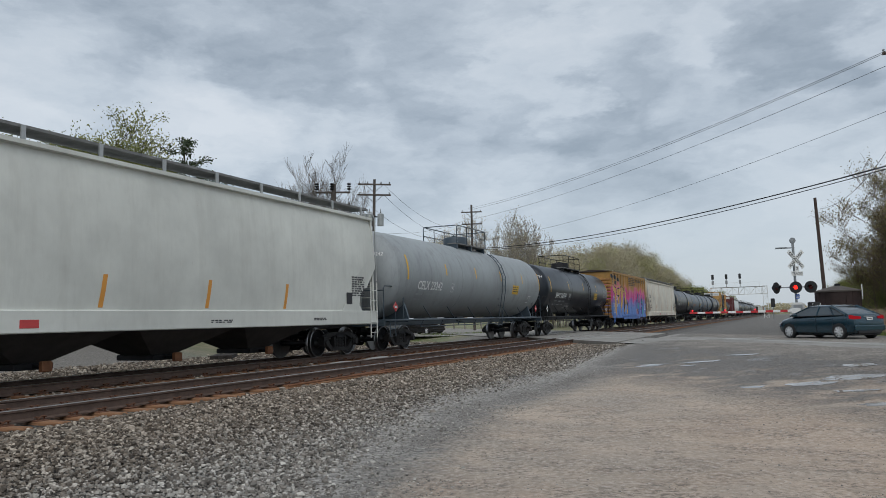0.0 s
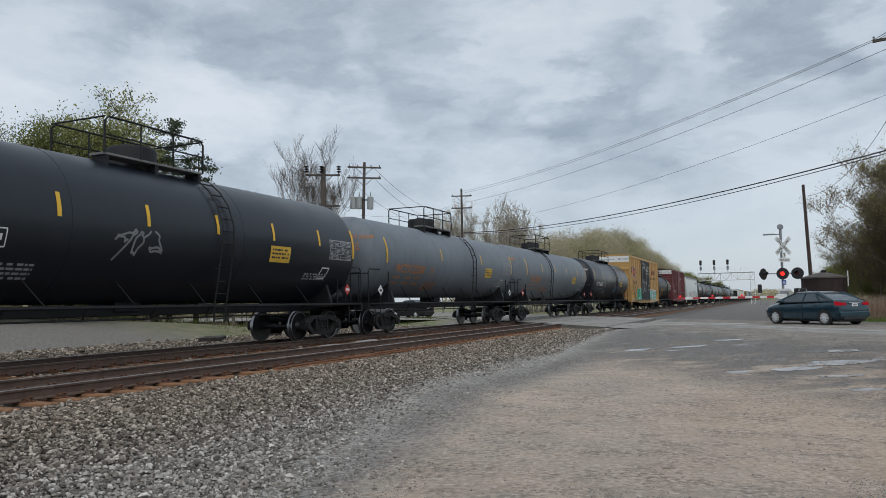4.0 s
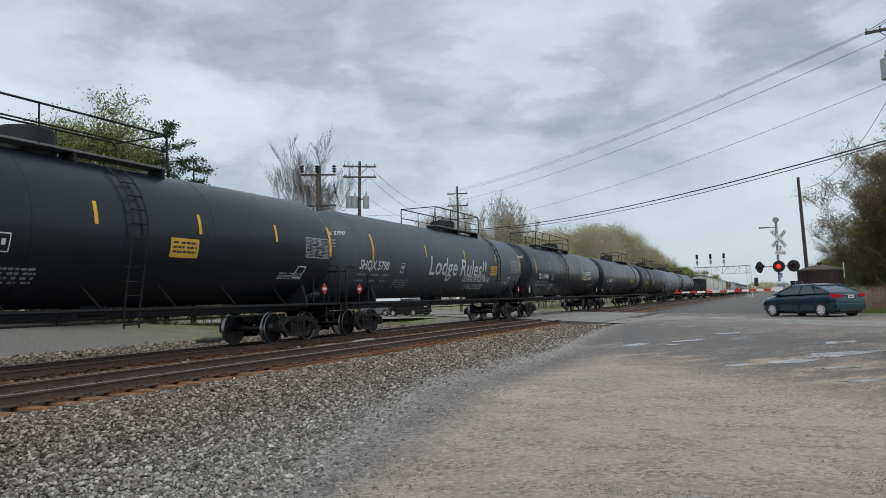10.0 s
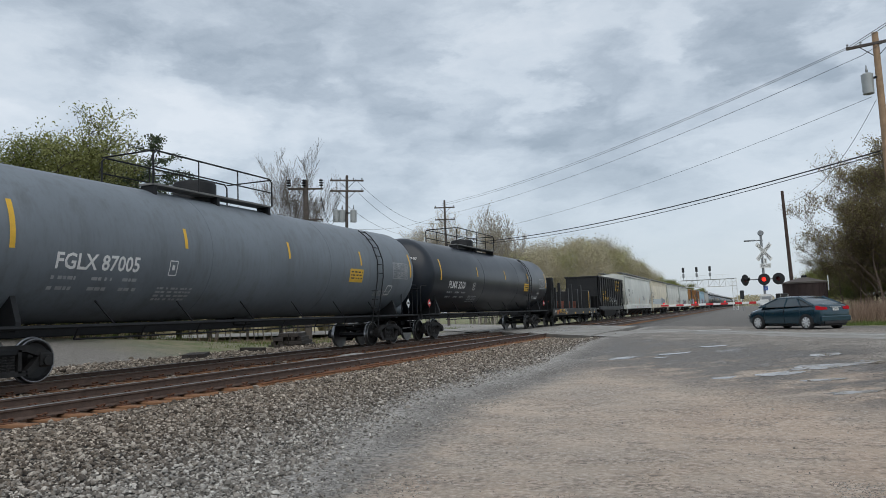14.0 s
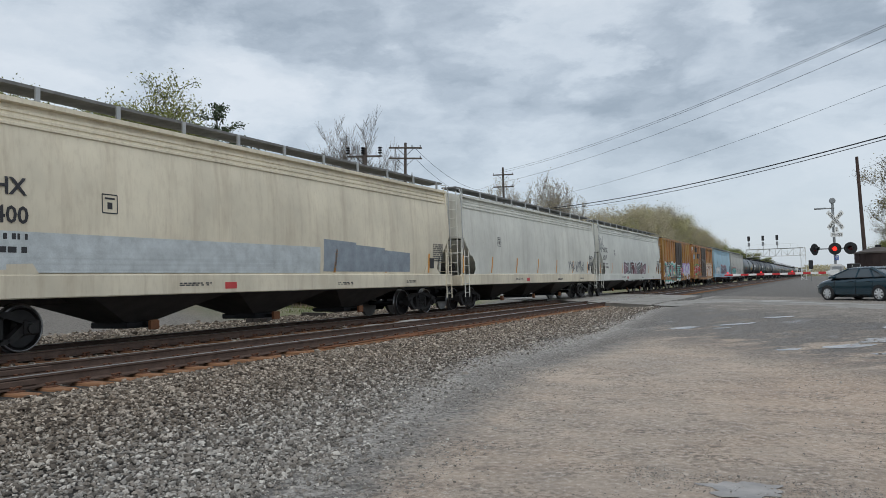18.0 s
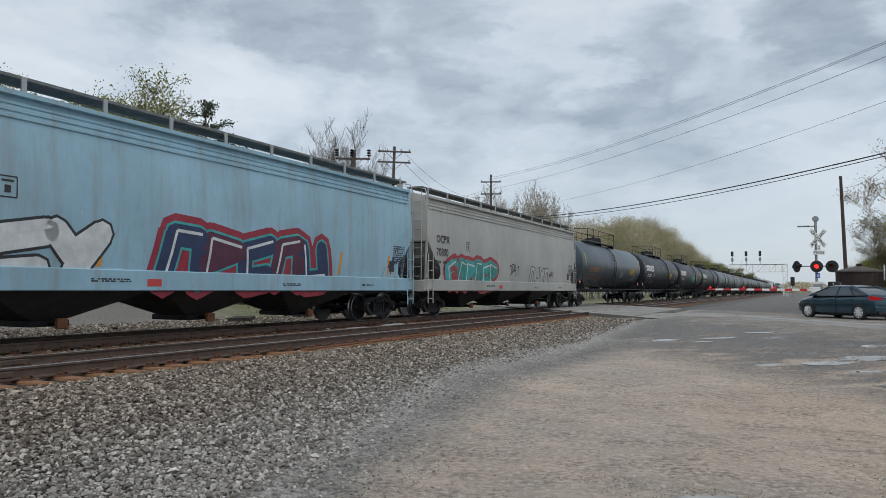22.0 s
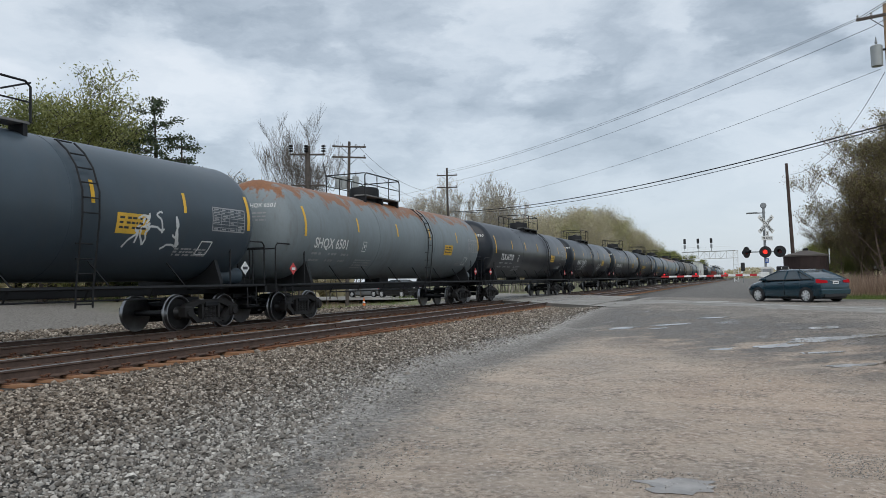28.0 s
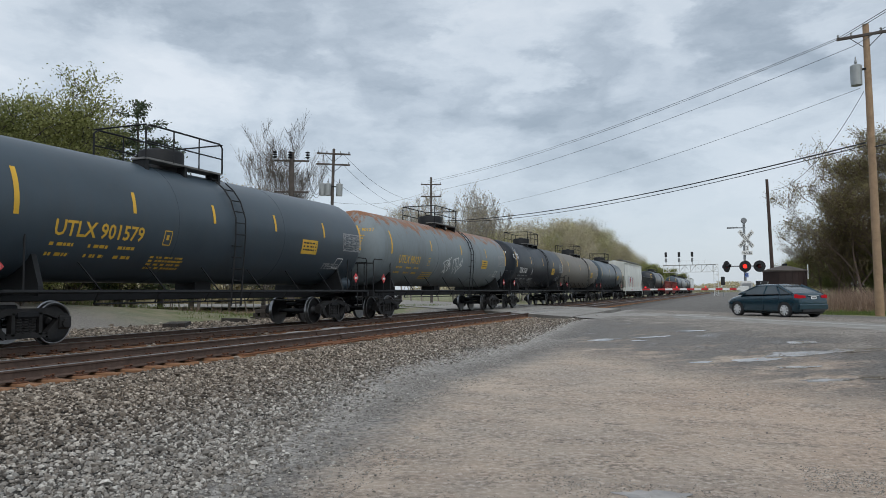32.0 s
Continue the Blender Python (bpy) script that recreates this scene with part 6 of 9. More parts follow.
def scrawl(y, z, w, h, count, width, rnd):
    """A hand-sprayed tag: looping strokes side by side."""
    out = []
    for k in range(count):
        cy = y + w * (k + 0.5) / count
        pts = []
        n = rnd.randint(5, 8)
        for j in range(n):
            pts.append((cy + rnd.uniform(-0.55, 0.55) * w / count * 1.25, z + h * (rnd.random() if j else rnd.choice((0.0, 1.0)))))
        smooth = []
        for p, q in zip(pts, pts[1:]):
            for s in range(5):
                u = s / 5
                smooth.append((p[0] + (q[0] - p[0]) * u + 0.12 * h * math.sin(math.pi * u) * rnd.choice((-1, 1)) * 0.5, p[1] + (q[1] - p[1]) * u + 0.1 * h * math.sin(math.pi * u)))
        out += stroke(smooth, width)
    return out


def joined(pts, width):
    """A fat stroke with rounded joints, as quads and octagons."""
    out = stroke(pts, width)
    for a, b in pts:
        out.append([(a + width / 2 * math.cos(k * math.tau / 8), b + width / 2 * math.sin(k * math.tau / 8)) for k in range(8)])
    return out


def piece(car, surface, y, z, w, h, count, fills, edge, seed, fat=None, halo=None, rim=0.10, shine=True):
    """Sprayed wild letters: interlocking fat strokes with a rim. Unreadable on purpose."""
    rnd = random.Random(seed)
    forms = (((0, 0), (0, 1), (1, 0.8), (0, 0.45)), ((1, 1), (0, 0.75), (0.1, 0), (1, 0.1)), ((0, 0), (0.15, 1), (0.9, 1), (1, 0)), ((0, 1), (0.1, 0), (1, 0.05), (0.95, 1)), ((0, 0.05), (1, 0.2), (0, 0.75), (1, 1)), ((0, 0), (0.5, 1), (1, 0), (0.75, 0.4)), ((0, 1), (0.45, 0.4), (1, 1), (0.5, 0)))
    lw = w / count
    fat = fat or min(0.30, 0.24 * h)
    drawn, cloud = [], []
    for k in range(count):
        form = forms[rnd.randrange(len(forms))]
        slant = rnd.uniform(-0.12, 0.2) * h
        pts = [(y + lw * (k + 0.1 + 0.8 * a) + slant * b + rnd.uniform(-0.05, 0.05) * lw, z + fat * 0.6 + (h - fat * 1.2) * b + rnd.uniform(-0.05, 0.05) * h) for a, b in form]
        drawn.append(pts)
        cloud += joined(pts, fat + rim + 0.34)
    if halo:
        decal("spray_halo", car, halo, surface, cloud, "sprayed ground behind the letters")
        surface = lifted(surface, 0.003)
    for k, pts in enumerate(drawn):
        decal("letter_outline", car, edge, surface, joined(pts, fat + rim), "sprayed letter outline")
        decal("letter_body", car, fills[k % len(fills)], lifted(surface, 0.003), joined(pts, fat), "sprayed letter body")
        if shine:
            decal("letter_shine", car, SPRAY_WHITE, lifted(surface, 0.007), stroke([(a + fat * 0.15, b + fat * 0.2) for a, b in pts[:3]], fat * 0.14))


# -- tank wagons --
def tank_car(car, length, mat, radius=1.690, mid=2.90, mark="", mark_mat=WHITE_MARK, mark_y=0.135, mark_size=0.46, reflect=6, dome="long", top_rail=4.2, dome_y=0.5, ladder_y=0.6, band=False,
             inset=2.2, sub=2, brand=0, label_y=0.70, label_w=0.95, rail_c=None, tags=(), sag=0.0, head_mat=None, seed=1, sill_mat=None):
    """A tank wagon. Positions along the shell are fractions from the end that leads."""
    rnd = random.Random(seed)
    iron = sill_mat or BLACK_IRON
    half = length / 2 - (0.36 if length > 20 else 0.46)
    cap = radius * 0.50
    prof = [(-half, 0.02)]
    for k in range(1, 9):
        a = k / 8 * math.pi / 2
        prof.append((-half + cap * (1 - math.cos(a)), radius * math.sin(a) ** 0.86))
    prof += [(-half * 0.33, radius + 0.0), (half * 0.33, radius + 0.0)]
    prof += [(-a, r) for a, r in prof[8::-1]]
    part("tank", spun(B(), prof, "y", 40, (0, 0, mid)), mat, car, smooth=50)

    def surface(y, z):
        c = max(-1.0, min(1.0, (z - mid) / radius))
        return (radius * math.sqrt(max(0.0, 1 - c * c)) + 0.006, y, mid + radius * c)

    at = lambda f: (f - 0.5) * length
    for f in ((0.36, 0.64) if not band else (0.3, 0.5, 0.7)):
        part("weld_ring", spun(B(), [(at(f) - 0.03, radius - 0.02), (at(f) - 0.02, radius + 0.006), (at(f) + 0.02, radius + 0.006), (at(f) + 0.03, radius - 0.02)], "y", 40, (0, 0, mid)), mat, car)
    # under-frame
    part("centre_sill", box(B(), -0.3, 0.3, -length / 2 + 0.5, length / 2 - 0.5, 0.92, 1.18, 0.02), iron, car)
    bm = B()
    for s in (-1, 1):
        rod(bm, (s * 1.42, -half + 0.9, 1.13), (s * 1.42, half - 0.9, 1.13), 0.045, 6)
    part("side_rail", bm, iron, car)
    bm = B()
    low = 0.86
    rod(bm, (1.1, -half + 3.4, low), (1.1, half - 3.6, low), 0.022, 5)
    k = -half + 3.4
    while k < half - 3.6:
        rod(bm, (1.1, k, low), (1.25, k, 1.12), 0.02, 4)
        k += 1.9
    part("brake_rod", bm, iron, car)
    for s in (-1, 1):
        yt = s * (length / 2 - inset)
        bm = B()
        plate(bm, [(-1.42, 1.05), (-1.42, 1.25), (-1.2, 1.9), (-1.05, 2.0), (-0.5, 1.4), (0.5, 1.4), (1.05, 2.0), (1.2, 1.9), (1.42, 1.25), (1.42, 1.05)], yt - 0.06, yt + 0.06, "y")
        part("saddle", bm, iron, car)
        bm = box(B(), -1.45, 1.45, min(s * (half - 1.0), s * (half + 0.22)), max(s * (half - 1.0), s * (half + 0.22)), 1.10, 1.16, 0.01)
        box(bm, -1.45, 1.45, s * (half + 0.2) - 0.05, s * (half + 0.2) + 0.05, 0.92, 1.16, 0.01)
        part("end_platform", bm, iron, car)
        e = s * (half + 0.18)
        for x in (-1.4, 1.4):
            part("side_handrail", pipe(B(), [(x, s * (half - 1.35), 1.15), (x, s * (half - 1.35), 2.28), (x, s * (half - 1.25), 2.38), (x, e - s * 0.1, 2.38), (x, e, 2.28), (x, e, 1.15)], 0.022, 6), iron, car)
        part("end_handrail", pipe(B(), [(-1.4, e, 2.22), (0, e, 2.225), (1.4, e, 2.22)], 0.022, 6), iron, car)
        for xx in (-1.0, -0.45, 0.45, 1.0):
            part("handrail_post", kept("handrail_post", lambda: rod(B(), (0, 0, 1.15), (0, 0, 2.21), 0.02, 5), BLACK_IRON), None, car).location = (xx, e, 0)
        bm = B()
        pipe(bm, [(1.42, s * (half - 0.25), 1.12), (1.44, s * (half - 0.25), 0.55), (1.44, s * (half - 0.65), 0.55), (1.42, s * (half - 0.65), 1.12)], 0.02, 5)
        rod(bm, (1.44, s * (half - 0.25), 0.82), (1.44, s * (half - 0.65), 0.82), 0.018, 5)
        part("step_stirrup", bm, iron, car)
    bm = B()
    rod(bm, (0.6, half - 1.1, 1.42), (0.6, half - 0.1, 1.42), 0.24, 14)
    part("air_reservoir", bm, mat, car, smooth=50)
    part("brake_wheel", spun(B(), [(-0.03, 0.24), (0.0, 0.27), (0.03, 0.24), (0.0, 0.22)], "y", 18, (-0.7, -half - 0.25, 2.0)), iron, car)
    for k in range(6):
        y = at(0.2 + k * 0.12)
        bm = B()
        rod(bm, (radius * 0.72, y, mid - radius * 0.72), (1.40, y + 0.4, 1.14), 0.02, 5)
        part("sill_brace", bm, iron, car)
    bm = box(B(), -0.35, 0.35, at(0.48), at(0.52), mid - radius - 0.22, mid - radius + 0.1, 0.05)
    part("bottom_outlet", bm, iron, car)
    # top fittings
    yd = at(dome_y)
    top = mid + radius
    part("fittings_housing", spun(B(), [(top - 0.15, 0.60), (top + 0.44, 0.60), (top + 0.50, 0.55), (top + 0.52, 0.1)], "z", 24, (0, yd, 0)), iron if dome != "own" else mat, car, smooth=50)
    part("housing_latch", box(B(), -0.1, 0.1, yd - 0.25, yd + 0.25, top + 0.51, top + 0.58, 0.02), iron, car)
    lng, yd = top_rail, at(dome_y if rail_c is None else rail_c)
    for s in (-1, 1):
        part("top_walkway", box(B(), s * 0.62 - 0.24, s * 0.62 + 0.24, yd - lng / 2, yd + lng / 2, top + 0.02, top + 0.07), GRATING, car)
        for k in range(3):
            y = yd - lng / 2 + 0.1 + k * (lng - 0.2) / 2
            part("walkway_bracket", box(B(), s * 0.62 - 0.22, s * 0.62 + 0.22, y - 0.05, y + 0.05, top - 0.35, top + 0.03), iron, car)
        bm = B()
        x = s * 0.86
        pipe(bm, [(x, yd - lng / 2, top + 0.05), (x, yd - lng / 2, top + 0.80), (x, yd - lng / 2 + 0.12, top + 0.90), (x, yd + lng / 2 - 0.12, top + 0.90), (x, yd + lng / 2, top + 0.80), (x, yd + lng / 2, top + 0.05)], 0.026, 6)
        rod(bm, (x, yd - lng / 2, top + 0.48), (x, yd + lng / 2, top + 0.48), 0.02, 5)
        for k in range(1, max(3, round(lng / 1.6))):
            y = yd - lng / 2 + k * lng / max(3, round(lng / 1.6))
            if s > 0 and abs(y - at(ladder_y)) < 0.3:
                continue
            rod(bm, (x, y, top + 0.05), (x, y, top + 0.90), 0.02, 5)
        part("top_handrail", bm, iron, car)
    bm = B()
    for e in (-1, 1):
        y = yd + e * lng / 2
        rod(bm, (-0.86, y, top + 0.89), (0.86, y, top + 0.89), 0.022, 5)
    part("end_rail", bm, iron, car)
    # ladder bent over the shell
    yl = at(ladder_y)
    bm = B()
    for s in (-1, 1):
        pts = [(1.50, yl + s * 0.22, 0.72), (1.52, yl + s * 0.22, 1.15)]
        pts += [(surface(0, mid + radius * math.sin(radians(a)))[0] + 0.10, yl + s * 0.22, mid + radius * math.sin(radians(a)) * 1.02) for a in (-10, 10, 30, 45, 58)]
        pipe(bm, pts, 0.022, 5)
    for k in range(12):
        z = 0.8 + k * 0.32
        x = 1.51 if z < mid - 0.3 else surface(0, min(z, mid + radius * 0.9))[0] + 0.10
        rod(bm, (x, yl - 0.22, z), (x, yl + 0.22, z), 0.018, 5)
    part("side_ladder", bm, iron, car)
    # markings
    if reflect:
        ys = [at(0.070 if brand else 0.088)] + [at(0.10 + 0.85 * (k + 1.0) / reflect) for k in range(reflect - 1)] + [at(0.935)]
        for k, y in enumerate(ys):
            end = k in (0, len(ys) - 1)
            decal("reflector", car, YELLOW_STRIP, surface, rect(y - 0.06, mid - 0.25, 0.12, 0.95) if end else rect(y - 0.05, mid + 0.05, 0.10, 0.5))
    if mark:
        size = 0.40 if brand else mark_size
        writing(car, mark_mat, surface, mark, at(mark_y), mid - 0.58, size, 0.95, fat=0.02)
        small = GREY_MARK if mark_mat is WHITE_MARK else mark_mat
        for r in range(sub):
            decal("load_line", car, small, surface, bars(at(mark_y), mid - 0.80 - 0.21 * r, 1, 0.6, 0.07, rnd) + bars(at(mark_y) + 1.0, mid - 0.80 - 0.21 * r, 1, 0.55, 0.07, rnd) + bars(at(mark_y) + 1.85, mid - 0.80 - 0.21 * r, 1, 0.5, 0.07, rnd), "line of small print")
        decal("side_notice", car, small, surface, bars(at(mark_y) + 3.0, mid - 0.95, 4, 1.2, 0.045, rnd, 0.9), "lines of small print")
        decal("stencil_box", car, mark_mat, surface, stroke([(at(mark_y) + 3.2, mid - 0.62), (at(mark_y) + 3.2, mid - 0.28), (at(mark_y) + 3.45, mid - 0.28), (at(mark_y) + 3.45, mid - 0.62), (at(mark_y) + 3.2, mid - 0.62)], 0.025) + rect(at(mark_y) + 3.28, mid - 0.5, 0.09, 0.12))

        def head(a, b):
            r = min(0.995, math.hypot(a, b - mid) / radius) ** (1 / 0.86)
            return (a, -half + cap * (1 - math.sqrt(1 - r * r)) - 0.012, b)

        writing(car, mark_mat, head, mark, 0.22, mid + 0.62, 0.19, 0.95, name="head_lettering")
        decal("head_print", car, small, head, bars(0.25, mid + 0.42, 3, 0.6, 0.05, rnd, 1.2), "lines of small print on the tank head")
    if brand:
        pts = []
        for k in range(6):
            y, z0, z1 = at(mark_y) - 0.55 + k * 0.62, mid - 0.06, mid + 0.46
            pts += rect(y - 0.06, z0, 0.17, z1 - z0) + rect(y + 0.31, z0, 0.17, z1 - z0) + rect(y + 0.1, z1 - 0.17, 0.22, 0.17) + (rect(y + 0.1, z0 + 0.06, 0.22, 0.17) if k % 2 else rect(y + 0.1, z0, 0.22, 0.14))
        decal("brand_shapes", car, WHITE_MARK, surface, pts, "row of bold white block shapes")
    yl2 = at(label_y)
    decal("notice_label", car, YELLOW_MARK, surface, rect(yl2, mid - 0.55, label_w, 0.46), "yellow notice label")
    decal("notice_print", car, BLACK_MARK, lambda a, b: tuple(v + (0.003 if i == 0 else 0) for i, v in enumerate(surface(a, b))), bars(yl2 + 0.08, mid - 0.22, 3, label_w - 0.16, 0.05, rnd, 1.2))
    decal("data_table", car, GREY_MARK, surface, framed(at(0.86), mid - 0.32, 1.3, 0.60, 7, 4, 0.022, rnd), "white ruled data table")
    decal("side_print", car, GREY_MARK, surface, bars(at(0.80), mid - 0.85, 3, 1.2, 0.045, rnd, 0.6))
    decal("square_mark", car, WHITE_MARK, surface, stroke([(at(0.84), mid - 0.95), (at(0.84) + 0.1, mid - 0.62), (at(0.84) + 0.5, mid - 0.62), (at(0.84) + 0.4, mid - 0.95), (at(0.84), mid - 0.95)], 0.035))
    for s in (-1, 1):
        y = s * (half - 0.72)
        o = part("placard", plate(B(), [(y - 0.19, 1.62), (y, 1.43), (y + 0.19, 1.62), (y, 1.81)], 1.40, 1.415), RED_MARK if seed % 3 else WHITE_MARK, car, "diamond hazard placard")
        part("placard_print", plate(B(), [(y - 0.1, 1.58), (y + 0.1, 1.58), (y + 0.1, 1.66), (y - 0.1, 1.66)], 1.418, 1.422), WHITE_MARK if seed % 3 else BLACK_MARK, car)
        bm = B()
        rod(bm, (1.39, y, 1.14), (1.39, y, 1.7), 0.015, 4)
        part("placard_post", bm, iron, car)
    for kind, f, z, w, h, mats in tags:
        if kind == "piece":
            piece(car, surface, at(f), mid + z, w, h, max(4, int(w / (h * 0.75))), mats[:-1], mats[-1], seed * 7 + int(f * 100))
        elif kind == "words":
            writing(car, mats[1], surface, mats[0], at(f), mid + z, h, w, "hand-sprayed words" if mats[1] is SPRAY_WHITE else "white stencilled words", "words")
        else:
            decal("sprayed_tag", car, mats[0], surface, scrawl(at(f), mid + z, w, h, max(3, int(w / (h * 0.55))), 0.05, random.Random(seed * 3 + int(f * 50))), "sprayed scrawl")
    running_gear(car, length, inset)


# -- covered hoppers --
def hopper_car(car, length, mat, mark="", number="", mark_mat=BLACK_MARK, top=4.66, bays=4, ridged=False, tags=(), seed=1, sill_mat=None, strip_mat=None, strips=7, panel=None, span_f=None, mark_f=0.062, loads=()):
    rnd = random.Random(seed)
    half = length / 2 - 0.52
    sill = sill_mat or mat
    # dark colour for the gear below; on the slope sheets it paints in shade
    dark = plain("shade_dark_underside", (0.050, 0.046, 0.043), 0.8, 0.1, 0.4) if "shade_dark_underside" not in bpy.data.materials else bpy.data.materials["shade_dark_underside"]
    rows = ((1.40, 1.55, half - 2.15), (1.9, 1.59, half - 1.45), (2.55, 1.60, half - 0.46), (2.95, 1.595, half - 0.12), (3.3, 1.58, half - 0.12), (top - 0.35, 1.50, half - 0.12), (top - 0.02, 1.42, half - 0.12), (top + 0.12, 1.15, half - 0.14), (top + 0.22, 0.5, half - 0.16))
    rings = []
    for z, w, l in rows:
        rings.append([(-w, -l, z), (w, -l, z), (w, -l * 0.5, z), (w, 0, z), (w, l * 0.5, z), (w, l, z), (-w, l, z)])
    part("body", quads(bm := B(), rings) and bm, mat, car, smooth=25)

    def surface(y, z):
        for (z0, w0, _), (z1, w1, _) in zip(rows, rows[1:]):
            if z <= z1:
                k = max(0.0, (z - z0) / (z1 - z0))
                on_plate = 1.611 if abs(y) > half - 2.35 and z < 3.22 else 0.0
                return (max(w0 + (w1 - w0) * k + 0.006, on_plate), y, z)
        return (rows[-1][1], y, z)

    bm = B()
    for s in (-1, 1):
        quads(bm, [[(s * 1.44, y, top - 0.06), (s * 1.56, y, top - 0.04), (s * 1.56, y, top + 0.05), (s * 1.42, y, top + 0.08)] for y in (-half + 0.2, half - 0.2)])
    part("roof_rail", bm, mat, car)
    if ridged:
        for k in range(3):
            bm = B()
            z = top - 0.18 - k * 0.13
            for s in (-1, 1):
                quads(bm, [[(s * (surface(0, z)[0] - 0.02), y, z - 0.045), (s * (surface(0, z)[0] + 0.03), y, z - 0.025), (s * (surface(0, z)[0] + 0.03), y, z + 0.025), (s * (surface(0, z)[0] - 0.02), y, z + 0.045)] for y in (-half + 0.3, half - 0.3)])
            part("side_ridge", bm, mat, car)
    for s in (-1, 1):
        part("side_sill", box(B(), *(sorted((s * 1.46, s * 1.62))), -half, half, 1.02, 1.47, 0.02), sill, car)
        part("roof_walkway", box(B(), s * 1.0 - 0.33, s * 1.0 + 0.33, -half + 0.1, half - 0.1, top + 0.34, top + 0.40), GRATING, car)
        n = max(6, int(length / 1.75))
        post = kept("walkway_post", lambda: box(B(), -0.02, 0.02, -0.05, 0.05, 0.0, 0.36, 0.005), GALVANISED)
        for k in range(n):
            o = part("walkway_post", post, None, car)
            o.location = (s * 1.34, -half + 0.6 + k * (2 * half - 1.2) / (n - 1), top + 0.03)
    hatch = kept("hatch", lambda: spun(B(), [(0, 0.32), (0.12, 0.32), (0.17, 0.25), (0.19, 0.05)], "z", 14), GALVANISED)
    for k in range(5):
        o = part("hatch", hatch, None, car)
        o.location = (0, -half * 0.8 + k * half * 0.4, top + 0.2)
    # hopper bays
    span = 2 * (half - 3.4)
    bay = span / bays
    for k in range(bays):
        y0 = -span / 2 + k * bay
        yc = y0 + bay / 2
        bm = B()
        g = min(0.36, bay * 0.16)
        quads(bm, [[(-1.42, y0 + 0.12, 1.40), (1.42, y0 + 0.12, 1.40), (1.42, y0 + bay - 0.12, 1.40), (-1.42, y0 + bay - 0.12, 1.40)],
                   [(-1.42, y0 + 0.12, 1.05), (1.42, y0 + 0.12, 1.05), (1.42, y0 + bay - 0.12, 1.05), (-1.42, y0 + bay - 0.12, 1.05)],
                   [(-0.48, yc - g, 0.40), (0.48, yc - g, 0.40), (0.48, yc + g, 0.40), (-0.48, yc + g, 0.40)]])
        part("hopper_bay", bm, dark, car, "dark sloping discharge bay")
        bm = box(B(), -0.60, 0.60, yc - g - 0.08, yc + g + 0.08, 0.28, 0.42, 0.02)
        rod(bm, (-0.95, yc, 0.34), (0.95, yc, 0.34), 0.05, 8)
        part("outlet_gate", bm, BLACK_IRON, car)
        part("gate_flange", box(B(), 0.9, 0.99, yc - 0.12, yc + 0.12, 0.24, 0.46, 0.02), RUSTY, car)
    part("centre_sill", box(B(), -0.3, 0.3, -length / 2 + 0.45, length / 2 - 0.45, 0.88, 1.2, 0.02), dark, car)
    for s in (-1, 1):
        ye = s * half
        part("end_sill", box(B(), -1.55, 1.55, ye - 0.12, ye + 0.12, 1.0, 1.42, 0.02), sill, car)
        # side plates that close the ends, cut away at the corner
        for sx in (-1, 1):
            cut = [(-2.3, 1.45), (-1.02, 1.45), (-1.22, 1.66), (-1.18, 1.95), (-0.92, 2.22), (-0.74, 2.24), (-0.16, 2.98), (-0.16, 3.2), (-0.6, 3.2), (-1.6, 2.5)]
            part("corner_plate", plate(B(), [(s * (half + a), b) for a, b in cut][::s], *sorted((sx * 1.597, sx * 1.606))), mat, car)
        # slope sheet under the end, its shade put in as dark colour, and its posts
        bm = B()
        quads(bm, [[(-1.5, s * (half - 0.14), 2.9), (1.5, s * (half - 0.14), 2.9), (1.5, s * (half - 0.20), 2.9), (-1.5, s * (half - 0.20), 2.9)],
                   [(-1.45, s * (half - 2.35), 1.38), (1.45, s * (half - 2.35), 1.38), (1.45, s * (half - 2.45), 1.38), (-1.45, s * (half - 2.45), 1.38)]])
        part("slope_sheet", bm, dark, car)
        bm = B()
        for x in (-1.5, 1.5):
            rod(bm, (x, ye - s * 0.1, 1.4), (x, ye - s * 0.25, top + 0.05), 0.045, 6)
        for x in (-0.5, 0.5):
            rod(bm, (x, ye, 1.4), (x, s * (half - 0.3), 2.95), 0.05, 6)
        rod(bm, (-1.5, ye - s * 0.12, 2.35), (1.5, ye - s * 0.12, 2.35), 0.022, 5)
        part("end_post", bm, mat, car)
        ladder("end_ladder", mat, car, 1.63, s * (half - 0.30), 0.55, 2.45)
        ladder("corner_ladder", mat, car, 1.15, ye - s * 0.02, 1.4, top + 0.2, along=False)
        bm = B()
        pipe(bm, [(1.3, ye - s * 0.15, top + 0.3), (1.48, ye - s * 0.1, top + 0.28), (1.56, ye - s * 0.06, top + 0.05), (1.60, ye - s * 0.06, 2.5)], 0.022, 5)
        part("grab_rail", bm, GALVANISED, car)
    bm = B()
    rod(bm, (-0.5, -half + 0.9, 1.75), (0.7, -half + 0.9, 1.75), 0.22, 12)
    part("air_reservoir", bm, dark, car)
    # markings
    at = lambda f: (f - 0.5) * length
    for k in range(strips):
        y = at(span_f[0] + (span_f[1] - span_f[0]) * k / (strips - 1)) if span_f else at(0.09 + 0.183 * k) if strips < 6 else at(0.03 + 0.1425 * k)
        decal("reflector", car, strip_mat or ORANGE_STRIP, surface, [[(y - 0.16, 1.52), (y - 0.04, 1.52), (y + 0.06, 2.22), (y - 0.06, 2.22)]])
